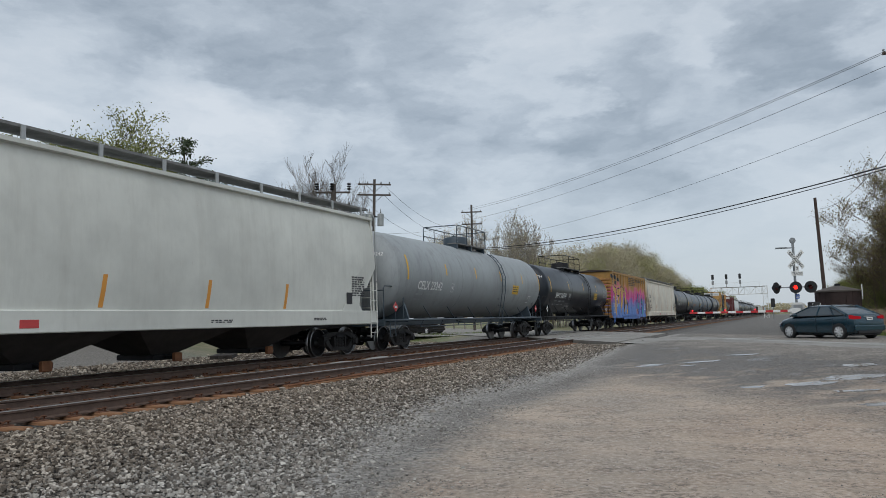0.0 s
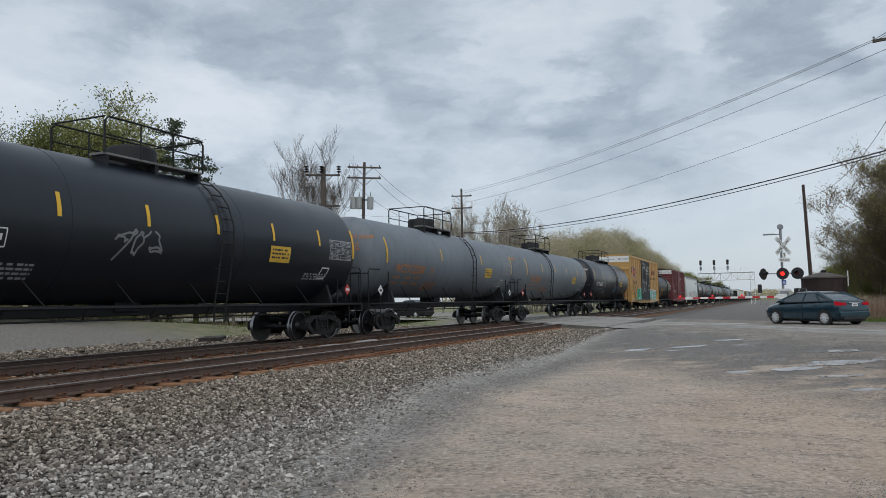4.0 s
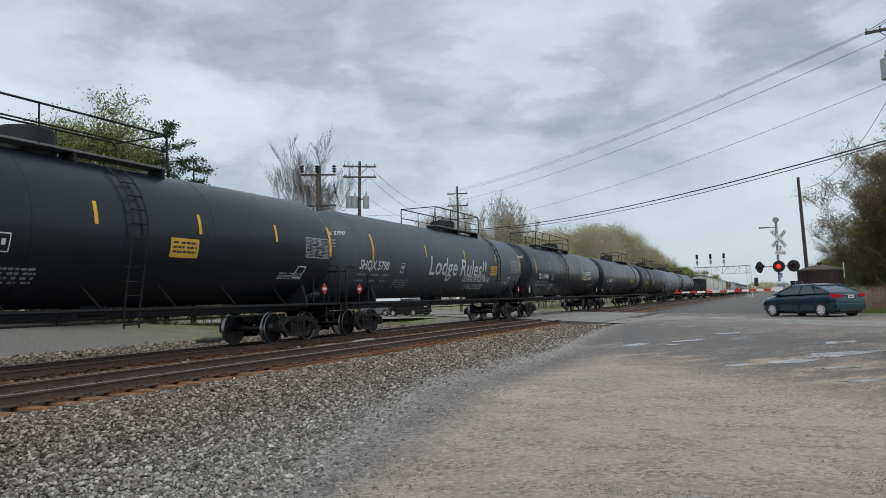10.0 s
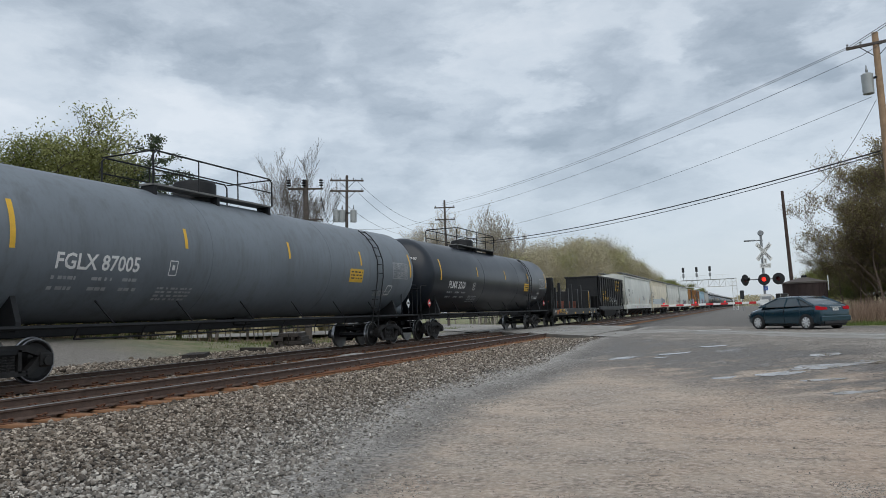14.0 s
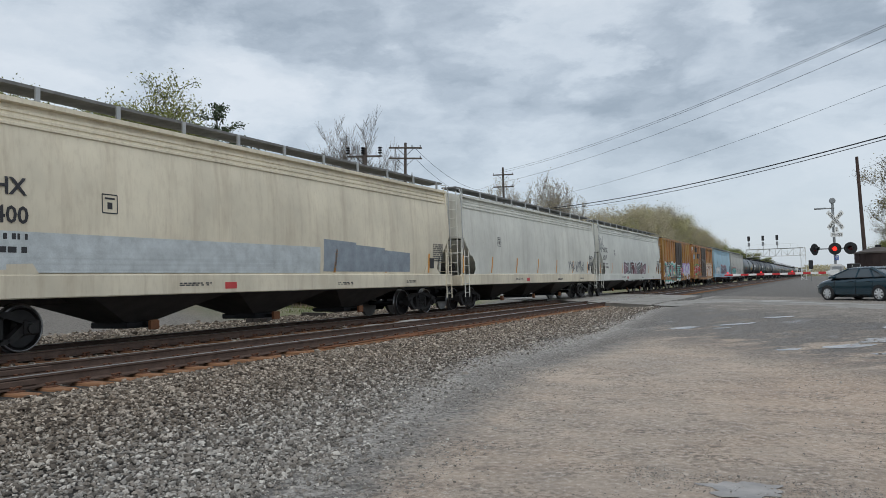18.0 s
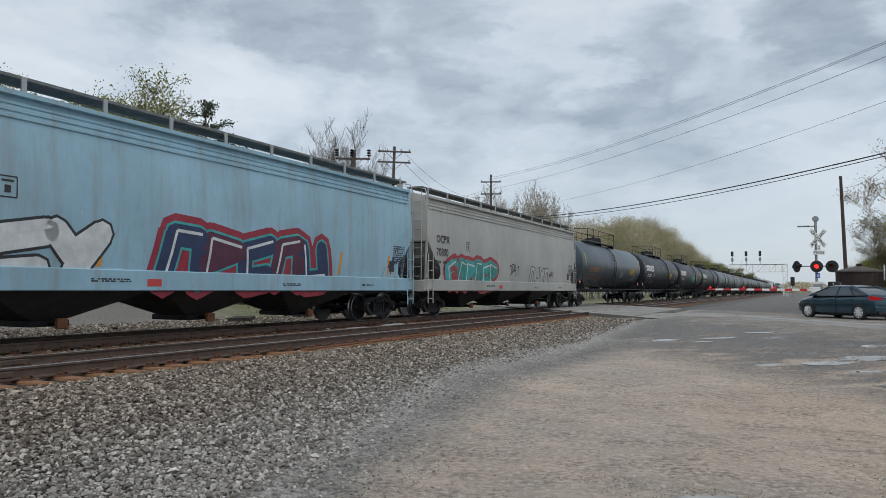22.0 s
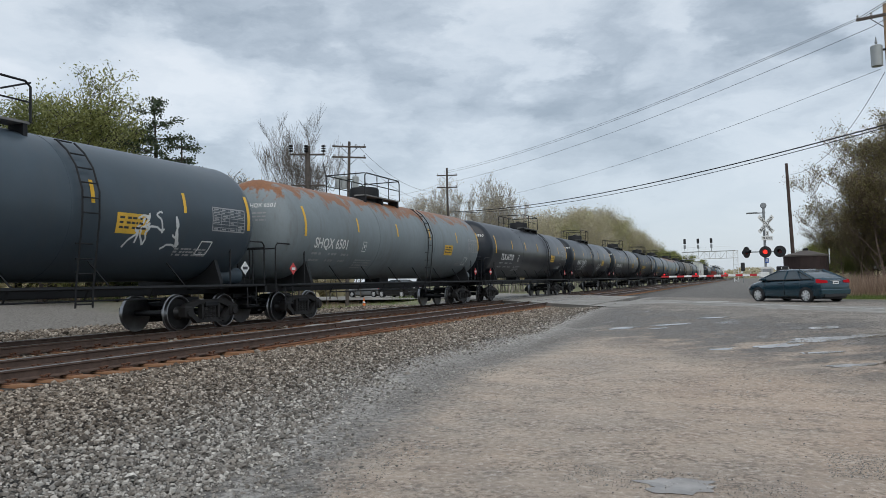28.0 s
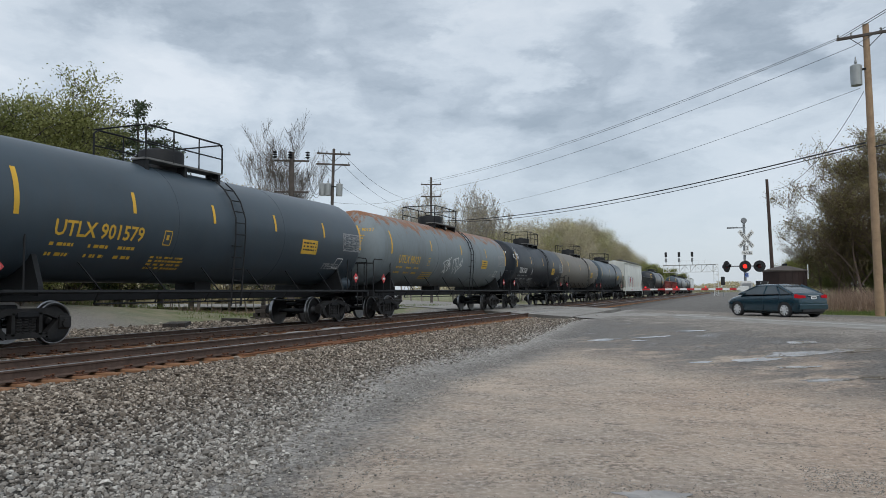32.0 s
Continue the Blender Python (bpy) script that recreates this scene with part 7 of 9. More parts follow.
    if mark:
        writing(car, mark_mat, surface, mark, at(mark_f), 2.92, 0.44, fat=0.02)
        writing(car, mark_mat, surface, number, at(mark_f), 2.40, 0.44, fat=0.02)
        for r in range(2):
            if loads:
                writing(car, mark_mat, surface, loads[r], at(mark_f) - 0.12, 2.08 - 0.26 * r, 0.17)
            else:
                decal("small_print", car, mark_mat, surface, bars(at(mark_f) - 0.1, 2.1 - 0.24 * r, 1, 0.5, 0.11, rnd) + bars(at(mark_f) + 0.6, 2.1 - 0.24 * r, 1, 0.7, 0.11, rnd), "line of small print")
        ends = lambda a, b: (a, -half + 0.105, b)
        writing(car, mark_mat, ends, mark, 0.15, 3.9, 0.30, name="end_lettering")
        writing(car, mark_mat, ends, number, 0.15, 3.58, 0.30, name="end_lettering")
        decal("end_print", car, mark_mat, ends, bars(-0.7, 3.3, 4, 0.9, 0.05, rnd, 0.9))
    yb = at(mark_f) + 2.9
    decal("stencil_box", car, mark_mat, surface, stroke([(yb, 2.72), (yb, 3.1), (yb + 0.36, 3.1), (yb + 0.36, 2.72), (yb, 2.72)], 0.025) + rect(yb + 0.12, 2.8, 0.12, 0.14) + rect(yb + 0.06, 3.0, 0.24, 0.04), "square stencilled plate mark")
    decal("data_print", car, mark_mat, surface, bars(at(0.90), 2.55, 9, 0.8, 0.05, rnd, 0.5), "lines of small print")
    decal("notice", car, BLACK_MARK, surface, rect(at(0.885), 1.68, 0.35, 0.38))
    sills = lambda y, z: (1.626, y, z)
    decal("sill_print", car, BLACK_MARK, sills, bars(at(0.3), 1.25, 2, 1.0, 0.03, rnd) + bars(at(0.6), 1.2, 2, 0.8, 0.03, rnd) + bars(at(0.8), 1.22, 2, 0.7, 0.03, rnd))
    decal("sill_label", car, RED_MARK, sills, rect(at(0.37), 1.12, 0.4, 0.16))
    if panel:
        decal("repaint_patch", car, panel, surface, [[(at(0.568) + a, 1.55), (at(0.568) + a + 1.7, 1.55), (at(0.568) + a + 1.7, 2.45 - 0.12 * i), (at(0.568) + a, 2.5 - 0.12 * i)] for i, a in enumerate((0, 1.7, 3.4))], "blue-grey repainted panel")
        decal("wash_band", car, plain("pale_blue_wash", (0.52, 0.56, 0.57), 0.6), surface, rect(at(0.03), 1.5, 0.53 * length, 0.75), "pale blue-grey washed band")
    for kind, f, z, w, h, mats in tags:
        if kind == "piece":
            piece(car, surface, at(f), z, w, h, max(3, int(w / (h * 0.8))), mats[:-1], mats[-1], seed * 5 + int(f * 100))
        elif kind == "fat":
            piece(car, surface, at(f), z, w, h, max(3, int(w / (h * 0.72))), mats[:-2], mats[-2], seed * 5 + int(f * 100), fat=0.34 * h, halo=mats[-1], rim=0.12)
        elif kind == "name":
            outlined(car, surface, mats[0], at(f), z, h, mats[1], mats[2], w)
        elif kind == "blocks":
            pts = []
            for i in range(4):
                pts += stroke([(at(f) + i * w / 4, z), (at(f) + i * w / 4 + w * 0.08, z + h), (at(f) + i * w / 4 + w * 0.17, z)], w * 0.05)
            decal("brand_shapes", car, mats[0], surface, pts, "row of bold dark block shapes")
        else:
            decal("sprayed_tag", car, mats[0], surface, scrawl(at(f), z, w, h, max(3, int(w / (h * 0.5))), 0.055, random.Random(seed + int(f * 90))), "sprayed scrawl")
    running_gear(car, length, 2.1)


# -- boxcars --
def box_car(car, length, mat, top=4.85, ribs=13, doors=(0.42, 0.62), door_mat=None, mark="", number="", mark_mat=WHITE_MARK, end_mat=None, roof_mat=None, cap_mat=None, slatted=False, seed=1, door_pair=False, extra=None, base=0.78, rows=0, mark_at=(0.12, 2.75)):
    rnd = random.Random(seed)
    half = length / 2 - (0.85 if length < 20 else 0.58)
    x = 1.53
    at = lambda f: (f - 0.5) * length
    d0, d1 = at(doors[0]), at(doors[1])
    posts = [y for y in (-half + 2 * half * k / ribs for k in range(ribs + 1)) if not d0 - 0.25 < y < d1 + 0.25]
    rails = [base + 0.42 + (top - base - 0.5) * (r + 1) / (rows + 1) for r in range(rows)]
    part("body", box(B(), -x, x, -half, half, 1.02, top, 0.02), mat, car)
    roof = roof_mat or mat
    bm = B()
    quads(bm, [[(-x - 0.03, y, top), (x + 0.03, y, top), (x + 0.03, y, top + 0.06), (0, y, top + 0.2), (-x - 0.03, y, top + 0.06)] for y in (-half - 0.04, half + 0.04)])
    part("roof", bm, roof, car)
    rib_roof = kept(("roof_rib", roof.name), lambda: quads(bm2 := B(), [[(-1.5, y, 0.05), (1.5, y, 0.05), (0, y, 0.22)] for y in (-0.04, 0.04)]) and bm2, roof)
    for k in range(12):
        o = part("roof_rib", rib_roof, None, car)
        o.location = (0, at((k + 0.5) / 12), top)
    for s in (-1, 1):
        part("top_chord", box(B(), *sorted((s * x, s * (x + 0.07))), -half, half, top - 0.14, top + 0.02, 0.01), mat, car)
        a, b = sorted((s * (x - 0.01), s * (x + 0.05)))
        part("side_sill", box(B(), a, b, -half, half, base + 0.15, base + 0.42, 0.01), mat, car)
        part("centre_skirt", box(B(), a, b, d0 - 2.2, d1 + 2.2, base + 0.02, base + 0.16, 0.01), mat, car)
    # side posts
    for y in posts:
        for s in (-1, 1):
            a, b = sorted((s * x, s * (x + 0.065)))
            part("side_post", box(B(), a, b, y - 0.055, y + 0.055, base + 0.42, top - 0.14, 0.015), mat, car)
    for z in rails:
        for ya, yb in ((-half, d0), (d1, half)):
            part("side_rail", box(B(), x, x + 0.05, ya + 0.06, yb - 0.06, z - 0.035, z + 0.035, 0.01), mat, car)
    # doors
    dm = door_mat or mat
    split = [(d0, (d0 + d1) / 2 - 0.02), ((d0 + d1) / 2 + 0.02, d1)] if door_pair else [(d0, d1)]
    for ya, yb in split:
        dr = part("door", box(B(), x + 0.01, x + 0.075, ya, yb, base + 0.4, top - 0.16, 0.015), dm, car, "sliding side door")
        if slatted:
            for k in range(15):
                z = base + 0.55 + k * (top - base - 0.9) / 15
                part("door_slat", box(B(), x + 0.07, x + 0.115, ya + 0.08, yb - 0.08, z, z + 0.1, 0.03), dm, dr)
        else:
            for k in range(1, 4):
                z = base + 0.4 + (top - base - 0.56) * k / 4
                part("door_rail", box(B(), x + 0.07, x + 0.11, ya + 0.05, yb - 0.05, z - 0.04, z + 0.04, 0.015), dm, dr)
            for yy in (ya + 0.06, yb - 0.06):
                part("door_stile", box(B(), x + 0.07, x + 0.11, yy - 0.05, yy + 0.05, base + 0.42, top - 0.2, 0.015), dm, dr)
        bm = B()
        for yy in (ya + 0.35 * (yb - ya), ya + 0.65 * (yb - ya)):
            rod(bm, (x + 0.125, yy, base + 0.45), (x + 0.125, yy, top - 0.25), 0.022, 6)
            box(bm, x + 0.10, x + 0.17, yy - 0.12, yy + 0.12, 1.75, 1.85, 0.01)
        part("lock_rod", bm, BLACK_IRON if door_pair else dm, dr)
    part("door_track", box(B(), x + 0.02, x + 0.13, d0 - (d1 - d0) * 0.9, d1 + 0.2, base + 0.30, base + 0.38, 0.01), dm, car)
    # ends
    em = end_mat or mat
    for s in (-1, 1):
        n = 11 if length < 19 else 4
        for k in range(n):
            z = 1.25 + k * (top - 1.6) / n
            h = (top - 1.6) / n * (0.42 if n > 6 else 0.16)
            bm = B()
            quads(bm, [[(xx, s * (half - 0.005), z - h), (xx, s * (half + 0.07), z - h * 0.4), (xx, s * (half + 0.07), z + h * 0.4), (xx, s * (half - 0.005), z + h)] for xx in (-x + 0.1, x - 0.1)])
            part("end_rib", bm, em, car)
        if cap_mat:
            part("white_header", box(B(), -x, x, *sorted((s * (half + 0.002), s * (half + 0.02))), top - 0.62, top - 0.02), cap_mat, car, "white height warning panel")
            if s < 0:
                front = lambda a, b: (a, -half - 0.024, b)
                writing(car, BLACK_MARK, front, "EXCESS HEIGHT CAR", -1.35, top - 0.42, 0.15, name="header_lettering")
                writing(car, BLACK_MARK, front, mark + " " + number, 0.42, top - 0.40, 0.19, name="header_lettering")
                wall = lambda a, b: (a, -half - 0.074, b)
                decal("end_print", car, WHITE_MARK, wall, bars(-0.3, 3.55, 3, 0.7, 0.05, rnd, 0.8) + bars(-0.3, 2.75, 3, 0.7, 0.05, rnd, 0.8))
        ladder("corner_ladder", mat, car, x + 0.08, s * (half - 0.32), 0.55, 2.6, 0.42)
        ladder("end_ladder", em, car, 1.15, s * (half + 0.10), 1.0, 2.6, 0.42, along=False)
        part("end_sill", box(B(), -1.5, 1.5, *sorted((s * (half - 0.1), s * (half + 0.1))), 0.95, 1.15, 0.02), em, car)
        part("end_platform", box(B(), -1.3, 1.3, *sorted((s * (half + 0.1), s * (half + 0.42))), 1.12, 1.16), GRATING, car)
    part("brake_wheel", spun(B(), [(-0.03, 0.24), (0.0, 0.27), (0.03, 0.24), (0.0, 0.22)], "y", 18, (0.75, -half - 0.25, 2.2)), BLACK_IRON, car)
    part("under_frame", box(B(), -0.45, 0.45, -length / 2 + 0.4, length / 2 - 0.4, 0.78, 1.05, 0.02), BLACK_IRON, car)
    bm = B()
    rod(bm, (0.9, -1.0, 0.75), (0.9, 0.4, 0.75), 0.2, 10)
    box(bm, -1.2, 1.2, 1.2, 1.5, 0.55, 1.0, 0.02)
    part("brake_gear", bm, BLACK_IRON, car)
    flat = Skin(x, posts, rails)
    if mark:
        step = 2 * half / ribs
        y0 = at(mark_at[0])
        flat, bare = lifted(flat, 0.012), flat
        writing(car, mark_mat, flat, mark[:2], y0, mark_at[1], 0.5)
        writing(car, mark_mat, flat, mark[2:], y0 + step, mark_at[1], 0.5)
        for i in range(0, len(number), 2):
            writing(car, mark_mat, flat, number[i:i + 2], y0 + step * i / 2, mark_at[1] - 0.58, 0.5)
        decal("small_print", car, mark_mat, flat, bars(y0, mark_at[1] - 0.95, 3, step * 0.6, 0.05, rnd))
        flat = bare
    decal("data_print", car, mark_mat, flat, bars(at(0.90), 2.2, 8, 0.7, 0.05, rnd, 0.6))
    for f in (0.08, 0.38, 0.66, 0.94):
        decal("reflector", car, YELLOW_STRIP, lifted(flat, 0.002), rect(at(f) + 0.12, base + 0.5, 0.12, 0.42))
    if extra:
        extra(car, flat, at, rnd)
    running_gear(car, length, 2.45 if length < 20 else 3.2)


# -- open wagons --
def gondola_car(car, length, mat, seed=2, mark="CSXT", number="394034", top=4.1):
    rnd = random.Random(seed)
    half = length / 2 - 0.8
    x = 1.48
    # open box with sloped lower ends
    for s in (-1, 1):
        a, b = sorted((s * x, s * (x - 0.06)))
        part("side_sheet", plate(B(), [(-half + 0.2, top), (half - 0.2, top), (half - 0.2, 2.3), (half - 1.7, 1.25), (half - 1.9, 0.95), (-half + 1.9, 0.95), (-half + 1.7, 1.25), (-half + 0.2, 2.3)], a, b), mat, car)
        bm = B()
        quads(bm, [[(-x, s * (half - 0.2), top), (x, s * (half - 0.2), top), (x, s * (half - 0.26), top), (-x, s * (half - 0.26), top)],
                   [(-x, s * (half - 0.2), 2.3), (x, s * (half - 0.2), 2.3), (x, s * (half - 0.28), 2.3), (-x, s * (half - 0.28), 2.3)],
                   [(-x, s * (half - 1.75), 1.2), (x, s * (half - 1.75), 1.2), (x, s * (half - 1.85), 1.2), (-x, s * (half - 1.85), 1.2)]])
        part("end_sheet", bm, mat, car)
    part("floor", box(B(), -x + 0.06, x - 0.06, -half + 1.8, half - 1.8, 1.0, 1.1), mat, car)
    for s in (-1, 1):
        part("top_chord", box(B(), *sorted((s * (x - 0.05), s * (x + 0.10))), -half + 0.1, half - 0.1, top - 0.08, top + 0.06, 0.02), mat, car)
        part("end_chord", box(B(), -x, x, *sorted((s * (half - 0.12), s * (half - 0.3))), top - 0.08, top + 0.06, 0.02), mat, car)
        part("side_sill", box(B(), *sorted((s * x, s * (x + 0.06))), -half, half, 1.05, 1.35, 0.02), mat, car)
        part("end_platform", box(B(), -1.5, 1.5, *sorted((s * (half - 1.6), s * (half + 0.1))), 1.1, 1.16), GRATING, car)
        for k in range(12):
            y = -half + 0.75 + k * (2 * half - 1.5) / 11
            z0 = 1.35 if abs(y) < half - 1.6 else 2.1
            part("side_post", box(B(), *sorted((s * x, s * (x + 0.10))), y - 0.07, y + 0.07, z0, top - 0.08, 0.02), mat, car)
        ladder("end_ladder", BLACK_IRON, car, x + 0.06, s * (half - 0.25), 0.6, top)
        bm = B()
        for xx in (-1.4, -0.5, 0.5, 1.4):
            rod(bm, (xx, s * (half - 0.05), 1.15), (xx, s * (half - 0.2), 2.4), 0.05, 6)
        part("end_post", bm, mat, car)
    bm = B()
    quads(bm, [[(-1.35, -half + 3.6, 1.0), (1.35, -half + 3.6, 1.0), (1.35, half - 3.6, 1.0), (-1.35, half - 3.6, 1.0)], [(-1.2, -half + 4.2, 0.42), (1.2, -half + 4.2, 0.42), (1.2, half - 4.2, 0.42), (-1.2, half - 4.2, 0.42)]])
    part("belly_tub", bm, mat, car, "low belly between the trucks")
    part("centre_sill", box(B(), -0.3, 0.3, -length / 2 + 0.45, length / 2 - 0.45, 0.85, 1.15, 0.02), BLACK_IRON, car)
    flat = lambda y, z: (x + 0.006, y, z)
    y0 = -0.293 * length
    st = (2 * half - 1.5) / 11
    for i, w in enumerate((mark[:2], mark[2:])):
        writing(car, YELLOW_MARK, flat, w, y0 + i * st, 2.42, 0.55)
    for i in range(0, 6, 2):
        writing(car, YELLOW_MARK, flat, number[i:i + 2], y0 + i / 2 * st, 1.9, 0.55)
    pts = []
    for i in range(3):
        y = (0.155 + 0.058 * i) * length
        pts += stroke([(y + 0.75, 3.8), (y + 0.1, 3.8), (y + 0.1, 3.0), (y + 0.75, 3.0)][::1 if i < 2 else -1], 0.2) + (stroke([(y + 0.1, 3.4), (y + 0.75, 3.4)], 0.18) if i else [])
    decal("brand_shapes", car, YELLOW_MARK, flat, pts, "three bold yellow block shapes")
    decal("sprayed_tag", car, SPRAY_WHITE, flat, scrawl(-0.1 * length, 1.5, 4.2, 0.75, 6, 0.06, rnd), "sprayed scrawl")
    running_gear(car, length, 2.6)


def stake_car(car, length, mat, seed=3):
    """A flat wagon with end bulkheads, stakes and rusty cradles."""
    rnd = random.Random(seed)
    half = length / 2 - 0.75
    x = 1.5
    part("deck", box(B(), -x, x, -half, half, 1.05, 1.18, 0.02), mat, car)
    for s in (-1, 1):
        part("side_sill", box(B(), *sorted((s * x, s * (x + 0.08))), -half, half, 0.76, 1.24, 0.02), mat, car)
        yb = -half + 0.9 if s < 0 else 0.295 * length
        part("bulkhead", box(B(), -1.45, 1.45, *sorted((yb, yb + s * 0.25)), 1.18, 3.45 if s < 0 else 2.75, 0.03), mat, car, "black end bulkhead")
        for xx in (-1.4, -0.5, 0.5, 1.4):
            part("bulkhead_post", box(B(), xx - 0.06, xx + 0.06, *sorted((yb + s * 0.25, yb + s * 0.45)), 1.18, 3.4 if s < 0 else 2.7, 0.02), mat, car)
        part("bulkhead_side", plate(B(), [(yb, 1.2), (yb + s * 0.85, 1.2), (yb + s * 0.85, 2.2), (yb + s * 0.3, 3.3 if s < 0 else 2.7), (yb, 3.3 if s < 0 else 2.7)][::s], 1.42, 1.46), mat, car)
        ladder("end_ladder", BLACK_IRON, car, 1.50, s * (half - 0.35), 1.2, 3.1 if s < 0 else 2.6)
    for k, f in enumerate((0.13, 0.205, 0.354, 0.428, 0.55, 0.628)):
        y = (f - 0.5) * length
        for s in (-1, 1):
            part("stake", box(B(), *sorted((s * 1.30, s * 1.48)), y - 0.12, y + 0.12, 1.18, 3.1 if k % 2 else 2.75, 0.02), mat, car, "black upright stake")
    decal("bulkhead_strip", car, YELLOW_STRIP, lambda y, z: (1.466, y, z), rect(0.295 * length + 0.06, 1.25, 0.16, 1.4), "yellow reflective strip")
    red = plain("rust_red_cradle", (0.19, 0.055, 0.032), 0.8, 0.1, 0.45, 2.0)
    for f0, f1 in ((0.08, 0.198), (0.218, 0.342), (0.425, 0.608)):
        a, b = (f0 - 0.5) * length, (f1 - 0.5) * length
        for s in (-1, 1):
            part("cradle", plate(B(), [(a + 0.25, 1.18), (b - 0.25, 1.18), (b, 1.8), (a, 1.8)], *sorted((s * 1.05, s * 1.15))), red, car, "rust-red steel cradle")
    side = lambda y, z: (x + 0.086, y, z)
    at = lambda f: (f - 0.5) * length
    writing(car, WHITE_MARK, side, "HOT", at(0.069), 0.93, 0.26)
    decal("placard", car, ORANGE_MARK, side, rect(at(0.108), 0.84, 0.55, 0.28), "faded orange panel")
    decal("red_tag", car, RED_MARK, side, rect(at(0.145), 1.02, 0.14, 0.14))
    writing(car, YELLOW_MARK, side, "IFRX 3170", at(0.158), 0.92, 0.40, 0.92)
    writing(car, WHITE_MARK, side, "R", at(0.262), 0.88, 0.48)
    writing(car, WHITE_MARK, side, "ACE", at(0.282), 0.88, 0.22)
    for f in (0.2, 0.38, 0.55, 0.7, 0.82):
        decal("reflector", car, YELLOW_STRIP, side, rect(at(f) + 1.0, 0.82, 0.45, 0.13))
    decal("square_mark", car, WHITE_MARK, side, stroke([(at(0.80), 0.82), (at(0.80), 1.14), (at(0.80) + 0.38, 1.14), (at(0.80) + 0.38, 0.82), (at(0.80), 0.82)], 0.04))
    writing(car, WHITE_MARK, side, "HOT", at(0.884), 0.9, 0.26)
    part("centre_sill", box(B(), -0.35, 0.35, -length / 2 + 0.4, length / 2 - 0.4, 0.6, 1.05, 0.02), BLACK_IRON, car)
    running_gear(car, length, 2.7)


# paints of the wagons
PAINT = {}


def paint(key, *a, **k):
    if key not in PAINT:
        PAINT[key] = car_paint(key + "_wagon_paint", *a, **k)
    return PAINT[key]


BLACK_TANK = paint("black", (0.0105, 0.0150, 0.0225), streak=0.14, rough=0.30, dirt=(0.022, 0.026, 0.031), gloss=0.45)
BLACK_TANK2 = paint("sooty_black", (0.0155, 0.0205, 0.0280), streak=0.2, rough=0.40, dirt=(0.024, 0.026, 0.029), seed=5, gloss=0.28)
GREY_TANK = paint("light_grey", (0.313, 0.339, 0.348), rust=0.16, streak=0.45, rough=0.45, dirt=(0.12, 0.11, 0.10), seed=2)
DARK_GREY = paint("dark_grey", (0.085, 0.10, 0.115), rust=0.10, streak=0.45, rough=0.45, dirt=(0.05, 0.05, 0.05), seed=9, gloss=0.35)
MID_GREY = paint("mid_grey", (0.16, 0.185, 0.21), rust=0.10, streak=0.45, rough=0.45, dirt=(0.07, 0.07, 0.07), seed=9, gloss=0.35)
SLATE = paint("slate_grey", (0.058, 0.080, 0.100), rust=0.0, streak=0.3, rough=0.32, dirt=(0.075, 0.078, 0.08), seed=4, gloss=0.32)
RUST_GREY = paint("rusty_grey", (0.19, 0.225, 0.24), rust=0.36, streak=0.45, rough=0.5, dirt=(0.11, 0.10, 0.09), seed=11, crown=0.24)
TAN_TANK = paint("dull_tan", (0.19, 0.175, 0.15), rust=0.25, streak=0.5, dirt=(0.09, 0.08, 0.065), seed=13)
PALE_HOP = paint("pale_grey", (0.665, 0.675, 0.625), rust=0.05, streak=0.16, rough=0.5, dirt=(0.26, 0.24, 0.20), seed=1)
WHITE_HOP = paint("white", (0.745, 0.765, 0.758), rust=0.05, streak=0.3, rough=0.5, dirt=(0.30, 0.26, 0.2), seed=6)
TAN_HOP = paint("stained_cream", (0.70, 0.665, 0.57), rust=0.24, streak=0.85, dirt=(0.44, 0.255, 0.12), seed=8, wash=0.49)
CREAM_HOP = paint("cream", (0.74, 0.675, 0.53), rust=0.10, streak=0.4, dirt=(0.36, 0.27, 0.17), seed=15)
GREY_HOP = paint("dove_grey", (0.43, 0.425, 0.395), rust=0.03, streak=0.25, dirt=(0.2, 0.18, 0.16), seed=17)
BLUE_HOP = paint("faded_blue", (0.306, 0.492, 0.599), rust=0.24, streak=0.45, dirt=(0.24, 0.19, 0.14), seed=19)
GREEN_HOP = paint("pale_sage", (0.68, 0.68, 0.62), rust=0.2, streak=0.35, dirt=(0.28, 0.24, 0.18), seed=23)
YELLOW_BOX = paint("ochre_yellow", (0.52, 0.31, 0.105), rust=0.03, streak=0.25, dirt=(0.3, 0.17, 0.06), seed=3)
MAROON = paint("oxide_red", (0.145, 0.032, 0.036), rust=0.06, streak=0.25, dirt=(0.10, 0.05, 0.045), seed=12)
ORANGE_BOX = paint("rusty_ochre", (0.40, 0.20, 0.06), rust=0.5, streak=0.75, dirt=(0.10, 0.055, 0.03), seed=14)
DOOR_BLACK = paint("black_door", (0.026, 0.027, 0.03), rust=0.05, streak=0.35, dirt=(0.1, 0.09, 0.08), seed=21)
DOOR_BROWN = paint("brown_door", (0.055, 0.04, 0.033), rust=0.2, streak=0.4, dirt=(0.1, 0.06, 0.04), seed=22)
GON_BLACK = paint("coal_black", (0.007, 0.008, 0.0095), streak=0.25, rough=0.5, dirt=(0.06, 0.05, 0.045), seed=24)
RED_CAR = paint("brick_red", (0.26, 0.05, 0.04), rust=0.1, streak=0.3, seed=26)
